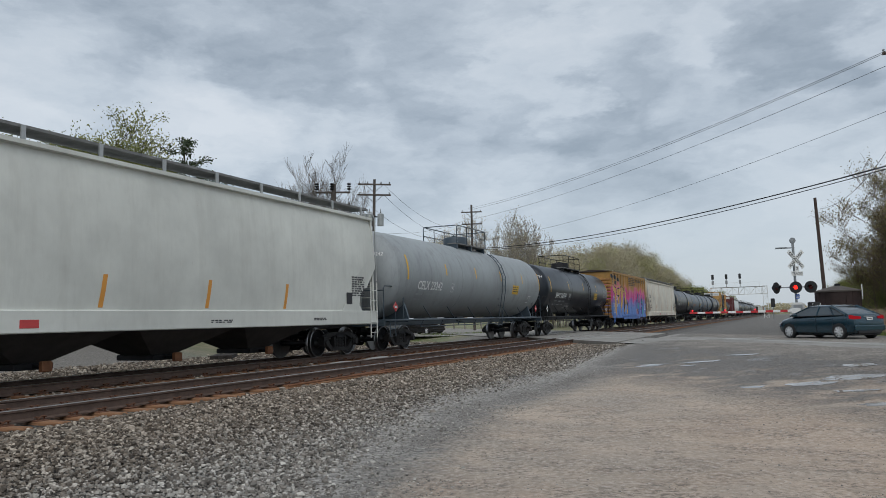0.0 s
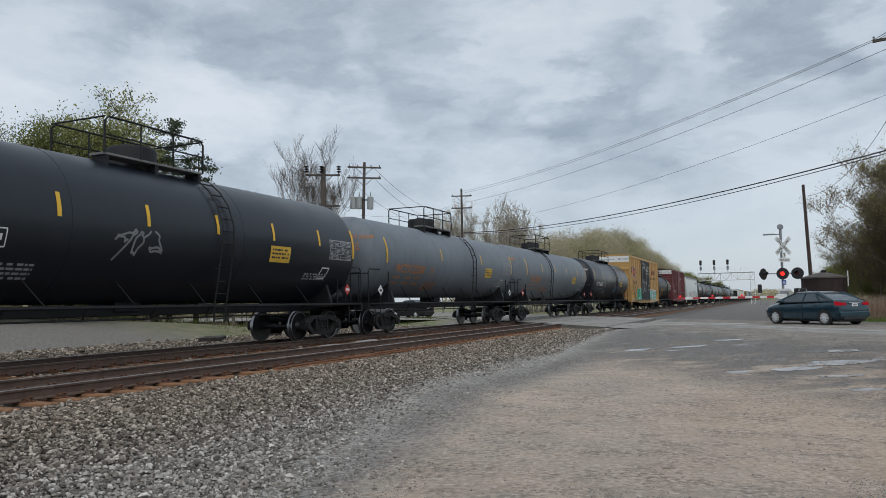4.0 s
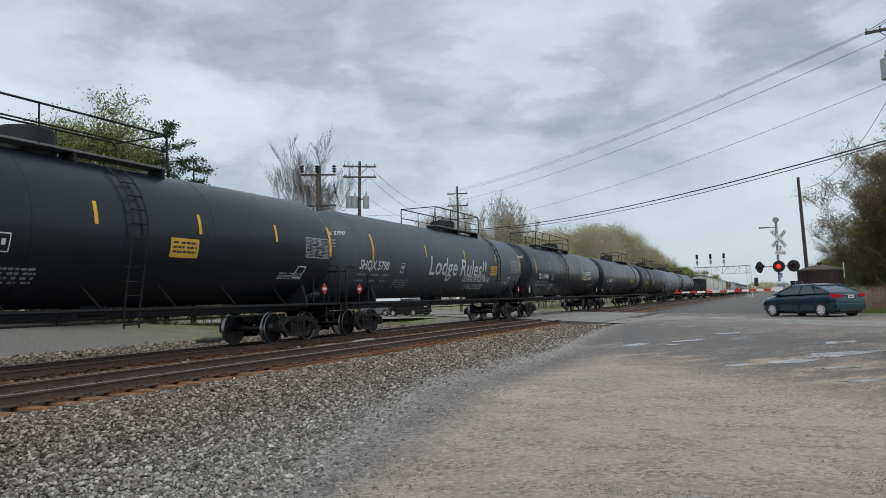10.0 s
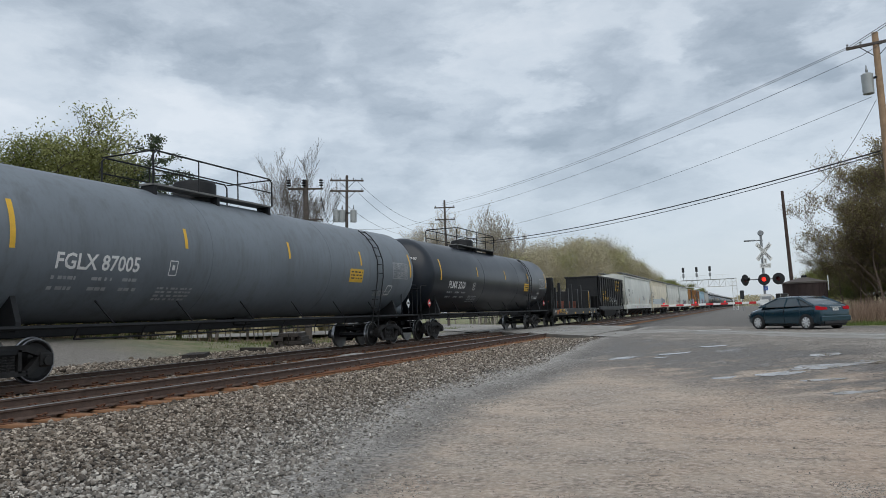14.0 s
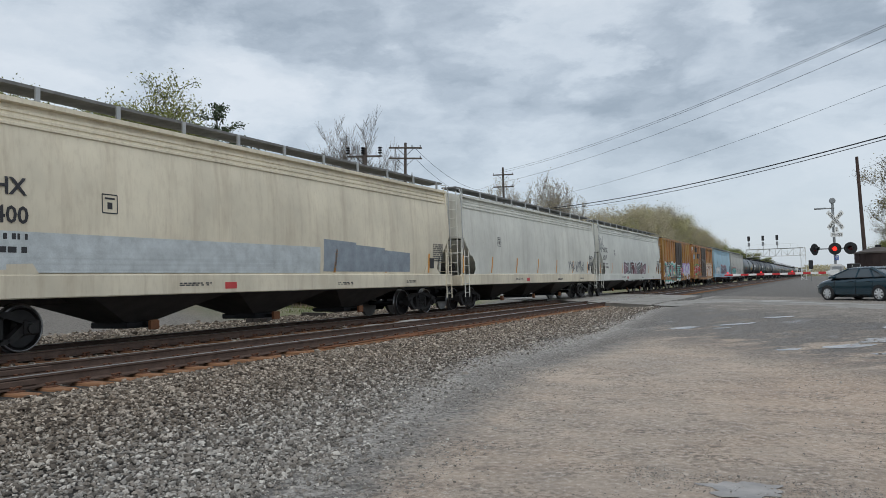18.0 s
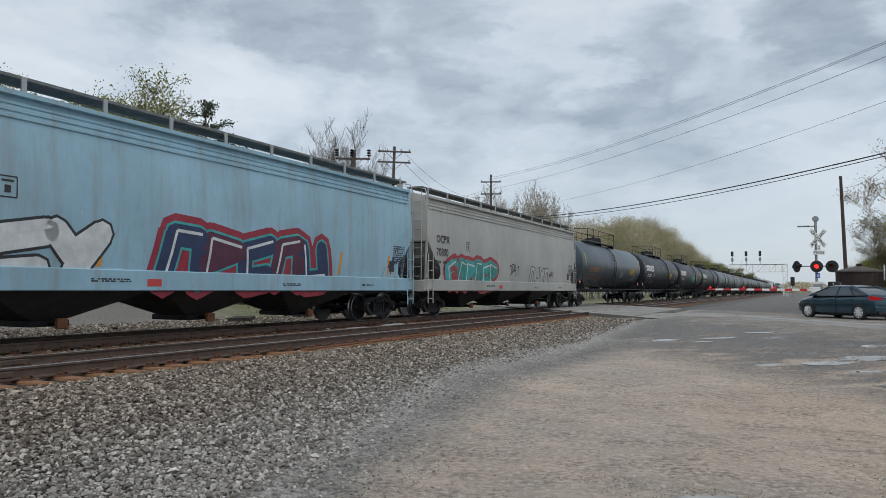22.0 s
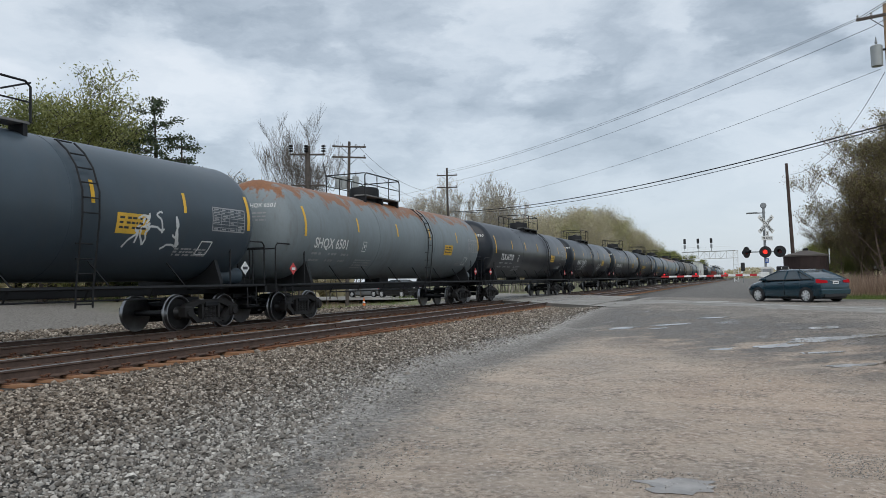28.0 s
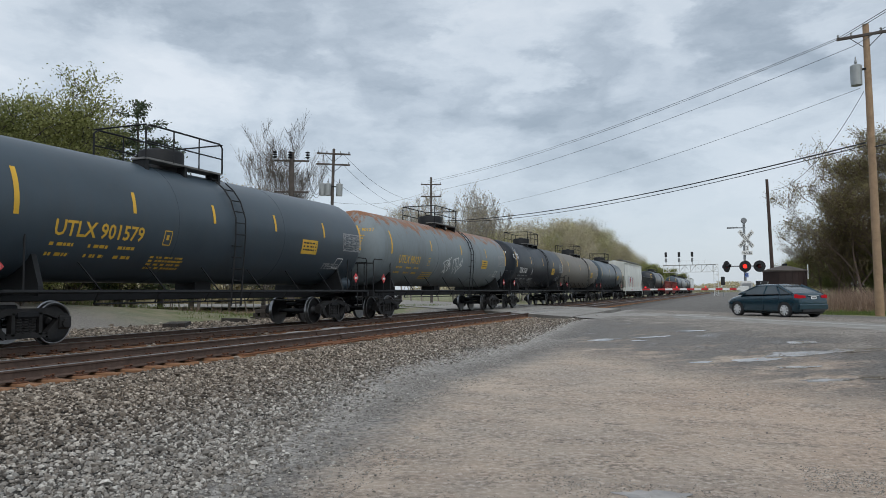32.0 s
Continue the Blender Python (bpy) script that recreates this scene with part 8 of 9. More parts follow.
ABOX_PAINT = sprayed_fade("sprayed_ochre", (0.40, 0.22, 0.06), [(0.9, (0.10, 0.22, 0.58)), (1.9, (0.16, 0.29, 0.62)), (2.5, (0.30, 0.20, 0.50)), (2.75, (0.66, 0.10, 0.33)), (3.4, (0.62, 0.13, 0.30)), (3.75, (0.58, 0.26, 0.14))], -8.6, 7.6, 0.12, 3.0)
RBOX_PAINT = paint("weathered_ochre", (0.42, 0.19, 0.05), rust=0.52, streak=0.65, dirt=(0.12, 0.055, 0.028), seed=31, patch=(0.42, 0.24, 0.05), wash=0.42)
RBOX2_PAINT = paint("stained_ochre", (0.40, 0.165, 0.05), rust=0.50, streak=0.65, dirt=(0.14, 0.06, 0.03), seed=37, patch=(0.42, 0.24, 0.05), wash=0.43)


def box_yellow_extra(car, flat, at, rnd):
    x0 = at(0.152)
    up1, up2 = lifted(flat, 0.002), lifted(flat, 0.004)
    navy = plain("blue_mark", (0.04, 0.09, 0.33), 0.6)
    for s in (-1, 1):
        decal("star_red", car, RED_MARK, up1, stroke([(x0 + s * 0.68, 4.30), (x0 + s * 0.10, 3.90), (x0 + s * 0.02, 3.98)], 0.17) + stroke([(x0 + s * 0.68, 3.62), (x0 + s * 0.10, 3.98)], 0.17), "red angled bar")
        decal("star_blue", car, navy, up2, stroke([(x0 + s * 0.66, 4.56), (x0 + s * 0.02, 4.05), (x0 + s * 0.02, 3.88), (x0 + s * 0.66, 3.38)], 0.16), "blue angled bar")
    for text, y, z in (("next", at(0.066), 4.25), ("load", at(0.071), 3.92), ("any", at(0.204), 4.2), ("road", at(0.204), 3.9)):
        writing(car, BLACK_MARK, flat, text, y, z, 0.42)
    rust_red = plain("faded_red_mark", (0.22, 0.05, 0.03), 0.6)
    decal("brand_shapes", car, rust_red, flat, rect(at(0.725), 4.05, 0.75, 0.52) + rect(at(0.768), 4.05, 0.75, 0.52) + [[(at(0.811), 4.05), (at(0.811) + 0.6, 4.05), (at(0.811) + 0.85, 4.57), (at(0.811) + 0.25, 4.57)]], "bold faded red shapes")
    writing(car, plain("brown_print", (0.13, 0.05, 0.025), 0.6), flat, "RAILCAR POOLING EXPERTS", at(0.672), 3.45, 0.36, 0.92)
    up3 = lifted(flat, 0.003)
    deep = plain("deep_teal_spray", (0.025, 0.16, 0.24), 0.6)
    green = plain("green_spray", (0.04, 0.33, 0.10), 0.6)
    decal("spray_ground", car, green, flat, [[(at(0.198), 0.98), (at(0.37), 0.98), (at(0.374), 1.9), (at(0.34), 2.25), (at(0.29), 2.2), (at(0.25), 2.32), (at(0.215), 2.0), (at(0.203), 1.6)]], "green sprayed ground")
    for k, ch in enumerate("125"):
        writing(car, plain("pale_teal_spray_rim", (0.30, 0.52, 0.50), 0.6), up3, ch, at(0.222 + k * 0.048), 1.08, 1.75, 1.0, "sprayed letter outline", "spray_outline", 0.085)
        writing(car, SPRAY_TEAL if k != 1 else deep, lifted(flat, 0.006), ch, at(0.222 + k * 0.048), 1.08, 1.75, 1.0, "sprayed letter body", "spray_fill", 0.045)
    piece(car, flat, at(0.645), 1.0, 4.9, 1.15, 7, [plain("mint_spray", (0.24, 0.56, 0.50), 0.6), SPRAY_TEAL], BLACK_MARK, 6, halo=SPRAY_WHITE)
    decal("sprayed_tag", car, BLACK_MARK, flat, scrawl(at(0.165), 1.0, 0.8, 1.1, 3, 0.04, rnd), "sprayed scrawl")
    decal("sprayed_tag", car, SPRAY_WHITE, lifted(flat, 0.004), scrawl(at(0.06), 0.98, 1.4, 0.3, 5, 0.045, rnd), "white sprayed scrawl")
    decal("notice_label", car, YELLOW_MARK, flat, rect(at(0.075), 1.3, 0.5, 0.3))
    on_door = lifted(flat, 0.078)
    for y, z, lines in ((0.392, 5.02, ("CLOSE THIS DOOR BEFORE", "CLOSING MAIN DOOR", "CIERRE ESTA PUERTA ANTES DE", "CERRAR LA PUERTA PRINCIPAL")), (0.515, 4.72, ("CLOSE AND LOCK BOTH DOORS", "BEFORE MOVING CAR", "CIERRE Y PONGA EL SEGURO A", "AMBAS PUERTAS ANTES DE", "MOVER EL CARRO"))):
        for i, words in enumerate(lines):
            writing(car, WHITE_MARK, on_door, words, at(y) + 0.03 * (26 - len(words)), z - 0.215 * i, 0.19, 0.80)
    for y, z, words in ((0.44, 2.62, "OPEN"), (0.47, 2.62, "CLOSE"), (0.435, 2.12, "ASD"), (0.565, 2.62, "OPEN"), (0.592, 2.62, "CLOSE"), (0.56, 2.12, "ASD"), (0.458, 1.62, "SEAL"), (0.585, 1.62, "SEAL")):
        writing(car, WHITE_MARK, on_door, words, at(y), z, 0.17, 0.9)
    for y, z, n, w in ((0.392, 3.3, 4, 0.9), (0.448, 3.0, 2, 0.9), (0.515, 3.1, 4, 0.5), (0.57, 3.05, 4, 0.6), (0.385, 2.2, 5, 0.4), (0.47, 2.35, 5, 0.35), (0.592, 2.35, 5, 0.3)):
        decal("door_print", car, WHITE_MARK, on_door, bars(at(y), z, n, w, 0.05, rnd, 0.9), "rows of small white print")
    for f, z in ((0.44, 2.25), (0.455, 1.5), (0.55, 2.2)):
        decal("door_label", car, WHITE_MARK, on_door, rect(at(f), z, 0.18, 0.22))
        decal("door_label", car, RED_MARK, on_door, rect(at(f) + 0.3, z - 0.4, 0.14, 0.14))


def abox_extra(car, flat, at, rnd):
    writing(car, BLACK_MARK, flat, "The nationwide boxcar pool", at(0.632), 4.28, 0.50, 0.95)
    sand = plain("sand_spray", (0.60, 0.36, 0.13), 0.6)
    blue = plain("sky_blue_spray", (0.14, 0.27, 0.62), 0.6)
    lilac, violet = plain("lilac_spray", (0.33, 0.24, 0.50), 0.6), plain("deep_violet_spray", (0.10, 0.06, 0.22), 0.6)
    up1, up2 = lifted(flat, 0.003), lifted(flat, 0.006)
    # tall letters: sand above, blue below, in a thick dark outline
    for f, w, form in ((0.075, 0.05, ((0, 1), (1, 0.85), (0.55, 0), (1.0, 0.85))), (0.165, 0.055, ((0, 0.85), (1, 0.9), (0.35, 0.5), (0.4, 0))), (0.255, 0.05, ((0.2, 1), (0, 0), (0.3, 0.45), (1, 0.95))), (0.335, 0.05, ((0, 0.1), (0.2, 0.95), (0.8, 0.5), (1, 0.05))),
                       (0.445, 0.055, ((0, 0.85), (0.9, 0.95), (0.2, 0.5), (1, 0.35))), (0.54, 0.03, ((0, 0.9), (0.6, 0.5), (0.1, 0.1), (1, 0.1)))):
        pts = [(at(f + w * a), 1.15 + 2.3 * b) for a, b in form]
        decal("spray_outline", car, BLACK_MARK, flat, joined(pts, 0.66), "thick black letter outline")
        decal("spray_fill", car, sand, up1, joined(pts, 0.50), "sand coloured letter body")
        low = [(a, b) for a, b in pts if b < 2.5] or pts[-2:]
        decal("spray_shade", car, blue, up2, joined([(a, min(b, 1.9)) for a, b in low], 0.5), "blue letter foot")
    for k, (ch, mat) in enumerate(zip("REPS", (lilac, SPRAY_TEAL, lilac, SPRAY_TEAL))):
        y = at(0.612 + k * 0.066)
        writing(car, violet, flat, ch, y, 1.12 - 0.05 * k, 2.75, 0.66, "sprayed letter outline", "spray_outline", 0.095)
        writing(car, mat, up1, ch, y, 1.12 - 0.05 * k, 2.75, 0.66, "sprayed letter body", "spray_fill", 0.05)
    for pts in ([(at(0.03), 4.45), (at(0.075), 4.35), (at(0.055), 3.95)], [(at(0.10), 4.4), (at(0.15), 4.3), (at(0.145), 3.85), (at(0.115), 3.9)], [(at(0.175), 4.25), (at(0.215), 4.15)]):
        decal("dark_stroke", car, BLACK_MARK, lifted(flat, 0.002), joined(pts, 0.3), "black sprayed block stroke")
    for k in range(5):
        decal("door_slot", car, BLACK_MARK, lifted(flat, 0.11), rect(at(0.43), 3.85 + k * 0.16, 3.1, 0.07))
    for a in range(9):
        y, z = at(0.10 + 0.06 * a), rnd.uniform(2.9, 3.6)
        decal("spray_flame", car, sand, lifted(flat, 0.002), stroke([(y, z), (y + 0.3, z + 0.2), (y + 0.8, z + 0.12)], 0.12), "sand coloured spray flame")


def rbox2_extra(car, flat, at, rnd):
    writing(car, DOOR_BROWN, flat, "The nationwide boxcar pool", at(0.61), 4.3, 0.50, 0.95)
    cream = plain("cream_spray", (0.62, 0.52, 0.44), 0.6)
    piece(car, flat, at(0.61), 1.0, 5.3, 1.75, 5, [cream, plain("dusty_pink_spray", (0.48, 0.33, 0.27), 0.6)], plain("maroon_spray", (0.10, 0.04, 0.03), 0.6), 15, halo=plain("pale_cream_spray", (0.55, 0.45, 0.36), 0.6), fat=0.36)
    leafy = plain("leaf_green_spray", (0.03, 0.33, 0.12), 0.6)
    piece(car, flat, at(0.085), 0.92, 5.1, 1.65, 6, [plain("bright_red_spray", (0.42, 0.06, 0.05), 0.6), SPRAY_RED], leafy, 17, fat=0.44, rim=0.2)
    decal("sprayed_tag", car, SPRAY_WHITE, flat, scrawl(at(0.03), 3.7, 0.9, 0.9, 3, 0.06, rnd), "white sprayed scrawl")
    decal("sprayed_tag", car, plain("powder_blue_spray", (0.30, 0.42, 0.55), 0.6), flat, scrawl(at(0.09), 3.1, 0.9, 0.6, 4, 0.07, rnd), "pale blue sprayed scrawl")
    for i, w in enumerate(("SECURE BOTH HASPS", "BEFORE MOVING CAR")):
        writing(car, WHITE_MARK, lifted(flat, 0.118), w, at(0.432), 3.05 - i * 0.2, 0.17, 0.95)
    decal("brand_shapes", car, BLACK_MARK, flat, [[(at(0.115 + 0.048 * k), 3.95), (at(0.115 + 0.048 * k) + 0.6, 3.95), (at(0.115 + 0.048 * k) + 0.72, 4.5), (at(0.115 + 0.048 * k) + 0.12, 4.5)] for k in range(4)] + [[(at(0.235 + 0.048 * k), 3.25), (at(0.235 + 0.048 * k) + 0.6, 3.25), (at(0.235 + 0.048 * k) + 0.72, 3.8), (at(0.235 + 0.048 * k) + 0.12, 3.8)] for k in range(3)], "bold black shapes")
    decal("paper_label", car, WHITE_MARK, flat, rect(at(0.355), 2.6, 0.35, 0.42))
    decal("reflector", car, YELLOW_MARK, lifted(flat, 0.05), rect(at(0.47), 0.86, 0.5, 0.14))


def rbox_extra(car, flat, at, rnd):
    aqua, ash = plain("aqua_spray", (0.10, 0.50, 0.45), 0.6), plain("ash_spray", (0.16, 0.14, 0.14), 0.6)
    violet = plain("violet_spray", (0.42, 0.33, 0.62), 0.6)
    piece(car, flat, at(0.10), 0.85, 6.1, 1.55, 6, [ash, plain("grey_rose_spray", (0.30, 0.20, 0.20), 0.6)], aqua, 19, fat=0.36, halo=SPRAY_WHITE, rim=0.26)
    piece(car, lifted(flat, 0.10), at(0.435), 0.95, 1.8, 1.3, 2, [ash, aqua], aqua, 20, fat=0.34, halo=SPRAY_WHITE, rim=0.2)
    piece(car, flat, at(0.65), 1.55, 4.9, 0.9, 6, [violet, SPRAY_WHITE], SPRAY_WHITE, 21, halo=violet, shine=False)
    piece(car, flat, at(0.645), 0.85, 5.0, 0.95, 7, [SPRAY_WHITE, plain("pale_violet_spray", (0.55, 0.52, 0.66), 0.6)], BLACK_MARK, 22, shine=False)
    for y, w in ((at(0.163), 0.92), (at(0.228), 0.92)):
        decal("stencil_ground", car, BLACK_MARK, lifted(flat, 0.010), rect(y, 2.12, w, 0.5), "black stencil ground")
    for text, y in (("RB", at(0.163) + 0.08), ("OX", at(0.228) + 0.08)):
        writing(car, WHITE_MARK, lifted(flat, 0.014), text, y, 2.2, 0.5)
    decal("red_panel", car, SPRAY_RED, lifted(flat, 0.118), rect(at(0.55), 1.35, 1.4, 0.75))
    for i in range(3):
        writing(car, WHITE_MARK, lifted(flat, 0.122), ("SECURE", "BEFORE", "MOVING")[i], at(0.575), 1.9 - i * 0.18, 0.16)


def maroon_extra(car, flat, at, rnd):
    door = lifted(flat, 0.078)
    for i, w in enumerate(("CLOSE AND LOCK", "DOOR BEFORE", "MOVING CAR")):
        writing(car, WHITE_MARK, door, w, at(0.53), 4.3 - i * 0.2, 0.2)
    writing(car, WHITE_MARK, flat, "70K", at(0.37), 1.3, 0.2)
    decal("notice_label", car, WHITE_MARK, flat, rect(at(0.345), 3.0, 0.4, 0.25))


def wagons():
    """The whole train in order: end of the wagon along the track, builder, settings, and label."""
    T, Hp, Bx = tank_car, hopper_car, box_car
    w, y, o = WHITE_MARK, YELLOW_MARK, ORANGE_MARK
    tg = "tag"
    return [
        (28.1, Hp, dict(mat=PALE_HOP, bays=4, seed=1, strips=6), "pale grey covered hopper wagon with roof walkway"),
        (47.6, T, dict(mat=GREY_TANK, mark="CELX 23242", reflect=5, sub=2, dome_y=0.52, ladder_y=0.62, top_rail=3.6, seed=2, sill_mat=SLATE), "light grey tank wagon with rust streaks"),
        (66.33, T, dict(mat=BLACK_TANK, mark="SHPX 206714", dome_y=0.50, top_rail=4.4, reflect=4, seed=3, radius=1.55, mark_y=0.152), "black tank wagon with white lettering"),
        (84.06, Bx, dict(mat=ABOX_PAINT, doors=(0.424, 0.619), mark="ABOX", number="50508", mark_at=(0.060, 2.45), slatted=False, door_mat=ABOX_PAINT, extra=abox_extra, end_mat=ORANGE_BOX, roof_mat=DOOR_BROWN, seed=4, top=4.8), "ochre boxcar covered in pink and blue graffiti"),
        (106.0, Hp, dict(mat=TAN_HOP, mark="CCBX", number="71924", bays=4, seed=5, strips=5, strip_mat=ORANGE_MARK), "cream hopper wagon stained with rust"),
        (125.2, T, dict(mat=BLACK_TANK, mark="TCIX 250822", mark_y=0.107, dome_y=0.52, top_rail=3.2, reflect=7, seed=5, tags=((tg, 0.42, -0.75, 1.4, 0.7, (SPRAY_GREY,)),)), "glossy black tank wagon"),
        (142.3, T, dict(mat=MID_GREY, mark="WCTX 22208", mark_mat=o, dome_y=0.45, top_rail=3.0, reflect=3, seed=6, radius=1.53), "grey tank wagon with orange lettering"),
        (160.07, T, dict(mat=MID_GREY, mark="TILX 25600", mark_mat=o, dome_y=0.42, ladder_y=0.38, top_rail=3.2, reflect=5, seed=7, radius=1.59), "grey tank wagon with rust at the top"),
        (177.9, T, dict(mat=BLACK_TANK, mark="PGTX 400296", dome_y=0.48, rail_c=0.51, ladder_y=0.58, top_rail=4.3, reflect=5, seed=8, tags=((tg, 0.563, -1.15, 2.7, 0.75, (plain("pale_blue_spray", (0.14, 0.24, 0.34), 0.6),)),)), "black tank wagon with blue scrawl"),
        (199.2, Bx, dict(mat=YELLOW_BOX, top=5.6, ribs=16, doors=(0.364, 0.620), mark_at=(0.117, 2.78), door_mat=DOOR_BLACK, door_pair=True, mark="TBOX", number="673571", mark_mat=BLACK_MARK, cap_mat=WHITE_PAINT, extra=box_yellow_extra, rows=3, seed=9), "tall yellow boxcar with black doors and graffiti"),
        (212.42, T, dict(mat=BLACK_TANK2, mark="UTLX 630877", mark_y=0.216, mark_mat=y, dome_y=0.55, ladder_y=0.65, top_rail=3.3, reflect=5, seed=10, radius=1.52, mid=2.80), "short black tank wagon with yellow lettering"),
        (230.42, Bx, dict(mat=MAROON, top=5.38, ribs=16, doors=(0.41, 0.626), mark_at=(0.112, 2.75), mark="UCRY", number="300136", cap_mat=WHITE_PAINT, extra=maroon_extra, rows=3, seed=11), "oxide red boxcar with white header panel"),
        (252.69, Hp, dict(mat=WHITE_HOP, mark="GPLX", number="78144", bays=4, seed=12, strips=6, tags=(("piece", 0.02, 3.1, 1.6, 0.9, (WHITE_HOP, GREY_MARK)), ("name", 0.305, 1.58, 1.35, 1.15, ("GOZER", WHITE_HOP, plain("faded_red_spray", (0.42, 0.20, 0.19), 0.6))), ("name", 0.606, 1.50, 1.5, 1.35, ("HYPER", WHITE_HOP, BLACK_MARK)), (tg, 0.24, 1.75, 1.6, 0.5, (SPRAY_GREY,)), ("blocks", 0.77, 3.75, 3.8, 0.45, (BLACK_MARK,)))), "white hopper wagon with outline graffiti"),
        (271.2, T, dict(mat=BLACK_TANK, mark="PROX 47098", brand=1, dome_y=0.42, rail_c=0.45, ladder_y=0.50, label_y=0.556, mark_y=0.15, top_rail=5.4, reflect=5, seed=13), "black tank wagon with bold white block shapes"),
        (291.55, T, dict(mat=DARK_GREY, mark="SHQX 5790", mark_y=0.045, dome_y=0.58, ladder_y=0.75, top_rail=5.5, reflect=4, seed=14, radius=1.61, tags=(("words", 0.33, -0.65, 1.15, 1.1, ("Lodge Rules!!", SPRAY_WHITE)), ("words", 0.53, -0.90, 0.85, 0.34, ("LIQUEFIED PETROLEUM GAS", WHITE_MARK)), ("words", 0.56, -1.25, 0.95, 0.34, ("NON-ODORIZED", WHITE_MARK)))), "grey tank wagon with words sprayed in white"),
        (312.9, T, dict(mat=BLACK_TANK, mark="TILX 304965", mark_y=0.12, dome_y=0.52, rail_c=0.42, ladder_y=0.44, top_rail=8.6, reflect=6, seed=15, radius=1.64, tags=(("words", 0.66, -0.15, 0.95, 0.40, ("NON-ODORIZED", WHITE_MARK)), ("words", 0.65, -0.50, 0.85, 0.34, ("LIQUEFIED PETROLEUM GAS", WHITE_MARK)))), "long black gas tank wagon"),
        (334.4, T, dict(mat=BLACK_TANK, mark="TILX 304030", mark_y=0.12, dome_y=0.50, rail_c=0.70, ladder_y=0.80, top_rail=5.0, reflect=6, seed=16, radius=1.64), "long black gas tank wagon with a railed walkway"),
        (356.32, T, dict(mat=BLACK_TANK2, mark="UTLX 957520", mark_mat=y, dome_y=0.49, rail_c=0.52, ladder_y=0.31, label_y=0.43, top_rail=9.0, reflect=6, seed=17, radius=1.65, mark_y=0.121, tags=((tg, 0.61, -0.75, 2.5, 0.8, (SPRAY_ORANGE,)),)), "long black tank wagon with yellow lettering and orange scrawl"),
        (377.3, T, dict(mat=MID_GREY, mark="FGLX 87005", dome_y=0.42, ladder_y=0.80, top_rail=5.0, reflect=4, seed=18), "grey tank wagon with white lettering"),
        (398.79, T, dict(mat=BLACK_TANK, mark="PLMX 3210", dome_y=0.42, ladder_y=0.75, top_rail=5.8, reflect=4, seed=19), "black tank wagon with long top railing"),
        (415.79, stake_car, dict(mat=GON_BLACK), "black flat wagon with stakes, bulkheads and rusty cradles"),
        (431.2, gondola_car, dict(mat=GON_BLACK), "black ribbed gondola wagon with yellow lettering"),
        (453.92, Hp, dict(mat=PALE_HOP, mark="PINX", number="2005", bays=4, seed=20, span_f=(0.083, 0.893), mark_f=0.118, loads=("LD LMT  218700", "LT  WT    67300"), tags=((tg, 0.62, 1.9, 1.6, 0.7, (SPRAY_GREY,)),)), "pale grey hopper wagon with grey scrawl"),
        (474.49, Hp, dict(mat=CREAM_HOP, mark="NAHX", number="463400", bays=3, ridged=True, seed=21, panel=plain("blue_grey_patch", (0.27, 0.31, 0.35), 0.6)), "cream hopper wagon with a blue-grey patch"),
        (495.31, Hp, dict(mat=GREEN_HOP, mark="", number="65725", bays=3, ridged=True, seed=22, sill_mat=CREAM_HOP, tags=((tg, 0.697, 1.6, 3.1, 0.6, (SPRAY_GREY,)), (tg, 0.56, 1.15, 2.2, 0.3, (BLACK_MARK,)))), "stained pale hopper wagon with cream sill"),
        (516.5, Hp, dict(mat=PALE_HOP, mark="HLTX", number="6017", bays=3, ridged=True, seed=23, tags=(("fat", 0.345, 1.12, 7.0, 1.25, (plain("rose_grey_spray", (0.28, 0.16, 0.2), 0.6), SPRAY_GREY, plain("dark_maroon_spray", (0.12, 0.02, 0.03), 0.6), BLACK_MARK, SPRAY_WHITE)), (tg, 0.02, 2.9, 1.3, 1.1, (SPRAY_GREY,)))), "pale grey hopper wagon with purple graffiti"),
        (534.0, Bx, dict(mat=RBOX_PAINT, doors=(0.436, 0.634), door_mat=DOOR_BROWN, slatted=True, mark="", end_mat=ORANGE_BOX, roof_mat=DOOR_BROWN, extra=rbox_extra, seed=24, top=4.75), "rusty ochre boxcar with teal graffiti"),
        (552.17, Bx, dict(mat=RBOX2_PAINT, doors=(0.408, 0.60), door_mat=DOOR_BROWN, slatted=True, mark="", end_mat=ORANGE_BOX, roof_mat=DOOR_BROWN, extra=rbox2_extra, seed=25, top=4.75), "rusty ochre boxcar with cream graffiti"),
        (572.66, Hp, dict(mat=BLUE_HOP, mark="", bays=3, ridged=True, seed=26, tags=(("fat", 0.12, 1.02, 3.9, 1.5, (SPRAY_WHITE, BLACK_MARK, None)), ("fat", 0.39, 1.02, 6.4, 1.55, (SPRAY_NAVY, plain("dark_plum_spray", (0.10, 0.03, 0.06), 0.6), SPRAY_TEAL, plain("crimson_spray", (0.30, 0.03, 0.05), 0.6))), (tg, 0.88, 1.6, 1.3, 0.6, (SPRAY_NAVY,)))), "faded blue hopper wagon with graffiti"),
